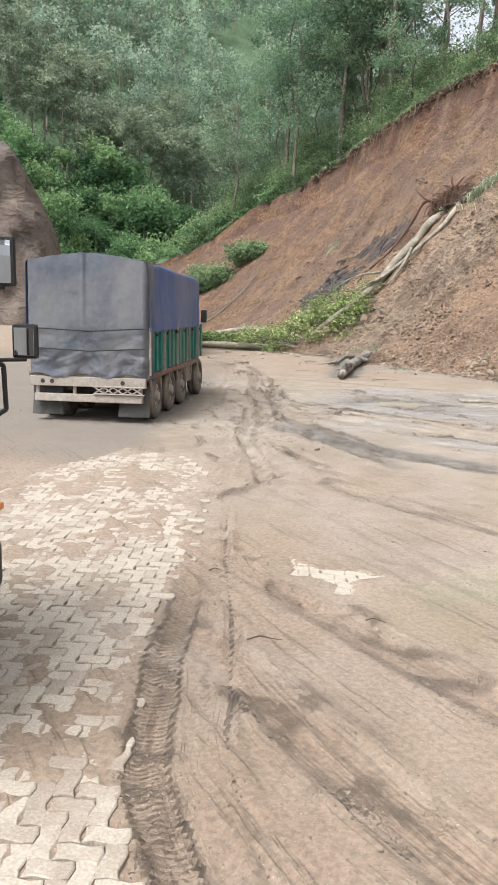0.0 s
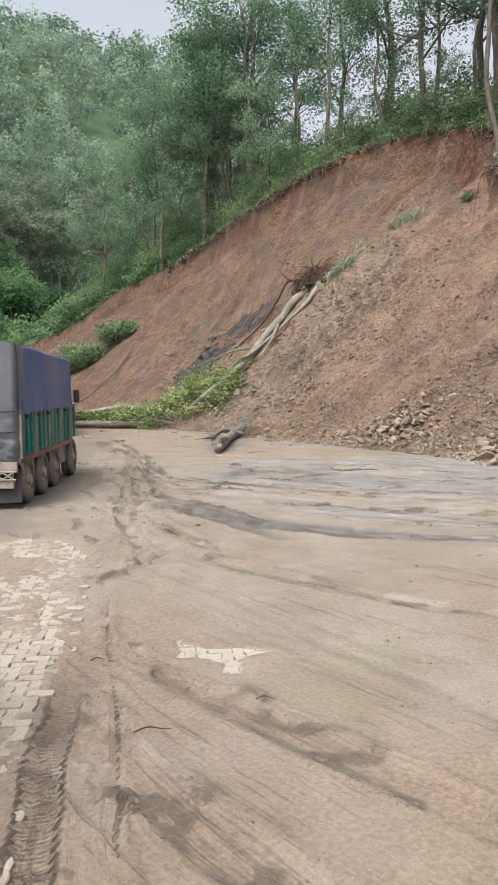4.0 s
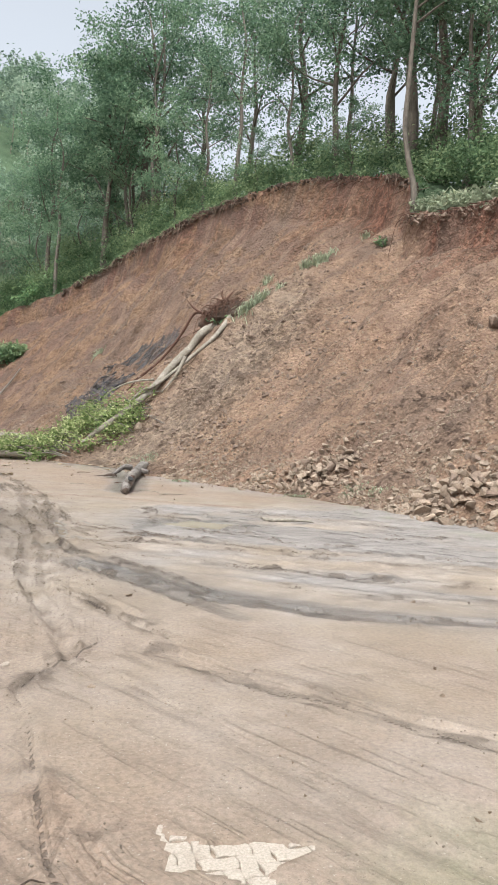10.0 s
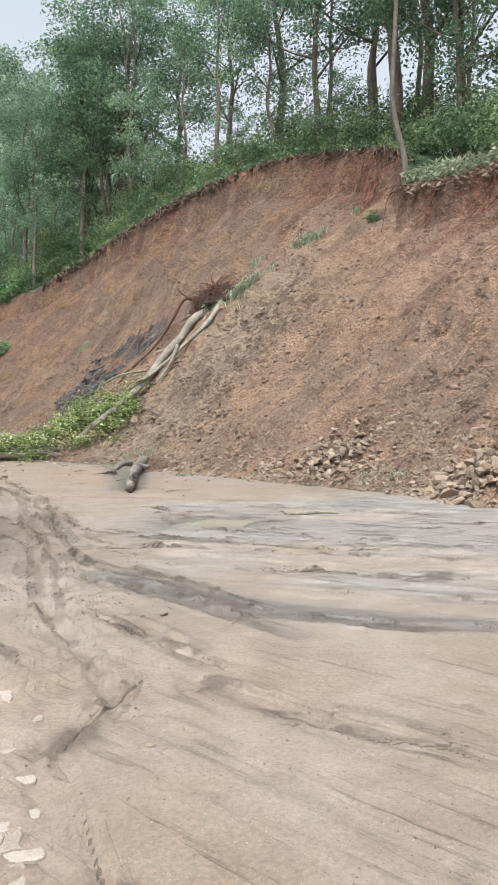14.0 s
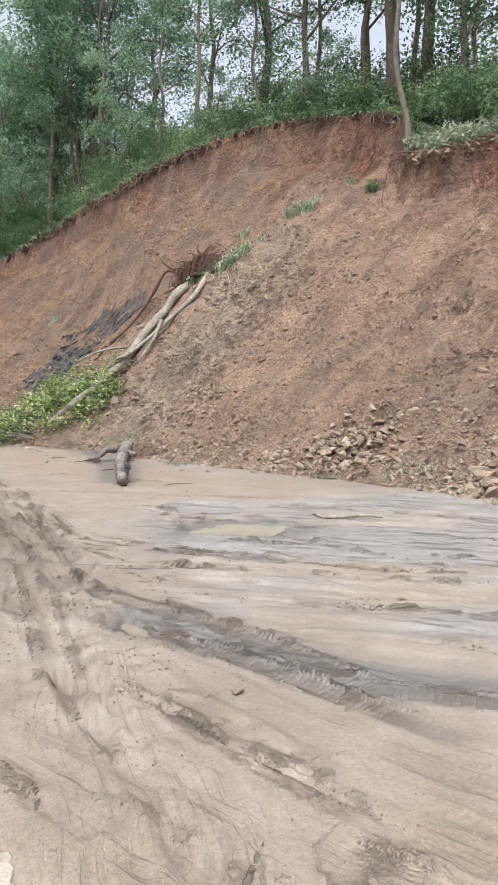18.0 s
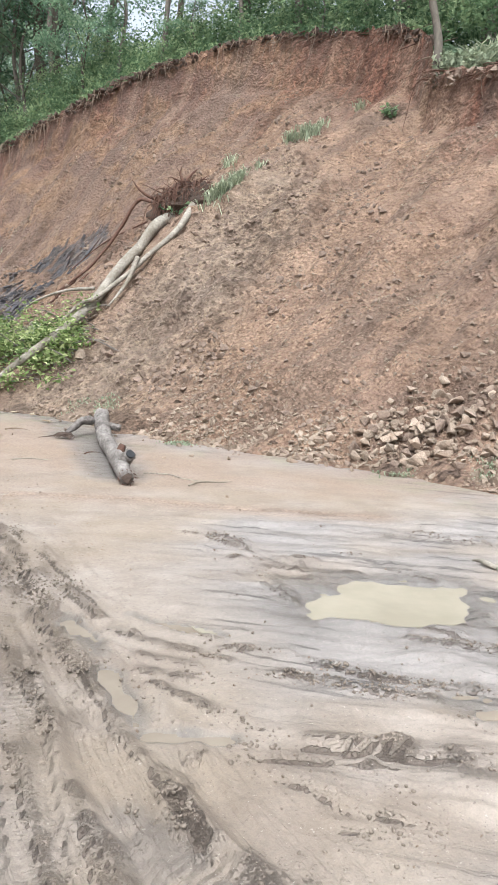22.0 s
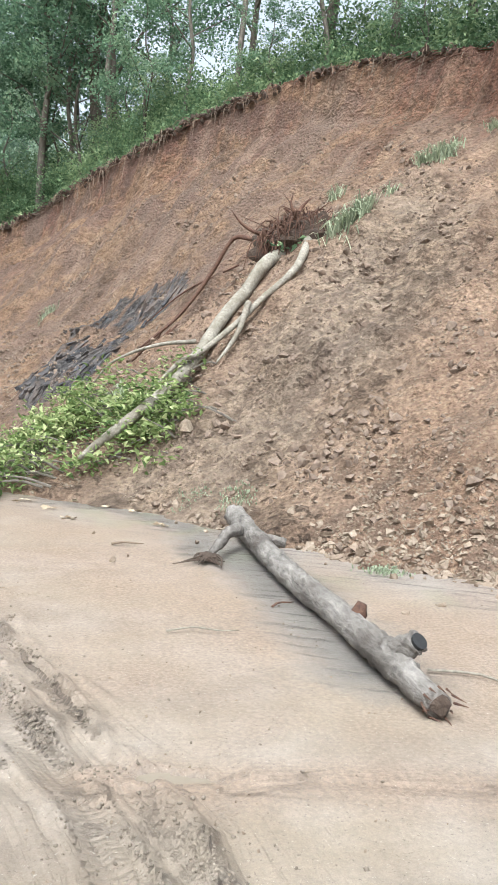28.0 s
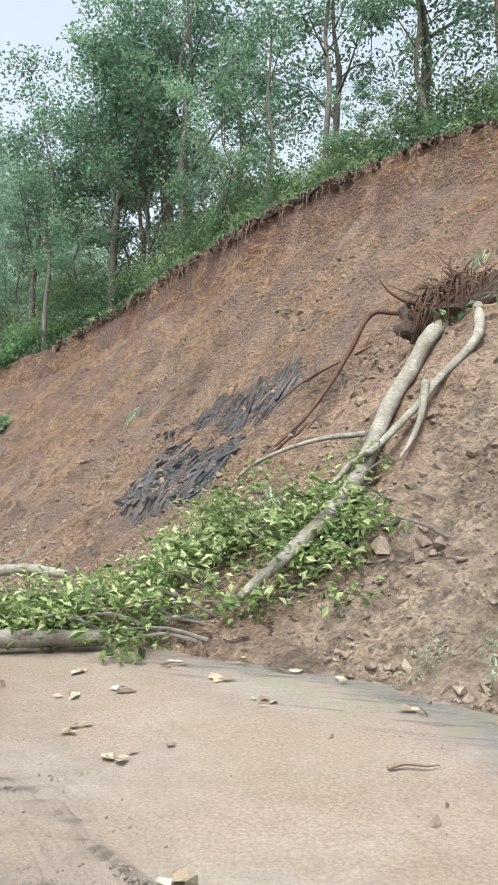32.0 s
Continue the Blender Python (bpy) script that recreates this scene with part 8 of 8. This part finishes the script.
def paving():
    rs = np.random.RandomState(71)
    v, f = paver_shape()
    tan, pale = mesh_data("paver", v, f, M_PAVER), mesh_data("paver", v, f, M_PAVER_PALE)
    bed = new("paving")
    tagged(bed, "mud-smeared zigzag concrete block paving", "paving", kind="structure")
    rest, count = [], 0
    c, s = math.cos(ROAD_TURN), math.sin(ROAD_TURN)
    cells = []
    # herringbone: one block lies across, the next along
    for i in range(-70, 60):
        for j in range(-60, 100):
            kind = (i - j) % 4
            if kind not in (0, 3):
                continue
            a, b = ((i + 1) * 0.111, (j + 0.5) * 0.111) if kind == 0 else ((i + 0.5) * 0.111, (j + 1) * 0.111)
            x, y = a * c - b * s, a * s + b * c
            if -6 < x < 4 and -4.6 < y < 7.6:
                cells.append((x, y, 0.0 if kind == 0 else math.pi / 2))
    px, py, pt = np.array(cells).T
    keep = inside(px, py, PAVED) & (near_line(px, py, TRACKS[4][0])[0] > 0.17) & (near_line(px, py, TRACKS[3][0])[0] > 0.16)
    wash = inside(px, py, WASHED) | (near_line(px, py, WASHED + WASHED[:1])[0] < 0.20)
    for x, y, q, k, w in zip(px, py, pt, keep, wash):
        if not (k or w):
            continue
        m = Matrix.Translation((x, y, rs.normal() * (0.002 if w else 0.004) - 0.002)) @ Euler((rs.normal() * 0.008, rs.normal() * 0.008, ROAD_TURN + q + rs.normal() * 0.012)).to_matrix().to_4x4()
        if w or (count < 300 and -2.0 < y < 2.4 and x > -1.2):
            ob = new("paver", pale if w else tan)
            ob.parent, ob.matrix_basis = bed, m
            count += 0 if w else 1
        else:
            rest.append((v @ np.array(m.to_3x3()).T + np.array(m.translation), f))
    ob = solid("pavers", *join(rest), M_PAVER, bed)
    ob["kind"] = "stuff"


def yard_clods():
    """Crumbs and clods thrown up beside the wheel tracks."""
    rs = np.random.RandomState(73)
    bm = bmesh.new()
    bmesh.ops.create_icosphere(bm, subdivisions=1, radius=0.5)
    ball, faces = np.array([v.co[:] for v in bm.verts]), np.array([[v.index for v in f.verts] for f in bm.faces])
    bm.free()
    shapes = [(ball * (1 + rs.normal(size=(len(ball), 1)) * 0.16) * [1, 0.8, 0.6], faces) for _ in range(6)]
    at, sizes = [], []
    lines = [(line, half, (85 if line[0][1] < 8 else 75) * rag, 0.045) for line, half, depth, rag, tread in TRACKS if rag >= 0.2] + [(line, 0.0, 110, 0.05) for line in RIDGES] + [(line, 0.0, 90, 0.045) for line in CRACKS]
    lines.append(([(-12.0, 30.5), (-9.2, 26.0), (-7.4, 22.6), (-5.6, 19.5), (-3.4, 13.5), (-2.0, 9.5), (-1.0, 6.2)], 0.0, 190, 0.55))
    for line, half, dense, wide in lines:
        xs, ys = np.array(line).T
        k = np.r_[0, np.cumsum(np.hypot(np.diff(xs), np.diff(ys)))]
        length = k[-1]
        n = int(length * dense)
        t = rs.rand(n) * length
        off = np.where(rs.rand(n) < 0.5, half, -half) * 1.1 + rs.normal(size=n) * wide
        ax, ay = (xs[-1] - xs[0]) / length, (ys[-1] - ys[0]) / length
        at.append(np.stack([np.interp(t, k, xs) - ay * off, np.interp(t, k, ys) + ax * off], -1))
        sizes.append(0.010 + 0.034 * rs.rand(n) ** 3)
    at.append(np.stack([-8.5 + 15 * rs.rand(900), -1 + 32 * rs.rand(900)], -1))
    sizes.append(0.010 + 0.025 * rs.rand(900) ** 3)
    x, y = np.concatenate(at).T
    size = np.concatenate(sizes) * np.where(y < 8, 0.6, 1.0)
    dry = fbm(x * 2.2, y * 2.2, 2, 3) > 0.46
    for q in PUDDLES:
        dry &= ((x - q[0]) / q[2]) ** 2 + ((y - q[1]) / q[3]) ** 2 > 2
    x, y, sizes = x[dry], y[dry], size[dry]
    places = [(px, py, yard_z(px, py) + r * 0.06) for px, py, r in zip(x, y, sizes)]
    tagged(solid("mud_clods", *scatter(shapes, places, sizes, rs), M_CRUMB, smooth=True), "dark crumbs of mud beside the wheel tracks", "mud", kind="stuff")


def grit():
    """Tiny loose pebbles strewn over the smoother ground."""
    rs = np.random.RandomState(79)
    places, sizes = [], []
    while len(places) < 5200:
        y = -1.5 + 33 * rs.rand() ** 0.85
        x = -0.33 * y + 4.0 - 9.0 * rs.rand()
        if float(fbm(x * 0.9, y * 0.9, 2, 2)) < 0.44 or float(slope_s(*uv_of(x, y))) > -0.02:
            continue
        s = 0.009 + 0.022 * rs.rand() ** 3
        places.append((x, y, yard_z(x, y) + s * 0.2))
        sizes.append(s)
    tagged(solid("pebbles", *scatter(CHIP, places, sizes, rs), M_STONE), "tiny tan pebbles strewn over the mud", "gravel", kind="stuff")


grit()
yard_clods()
paving()
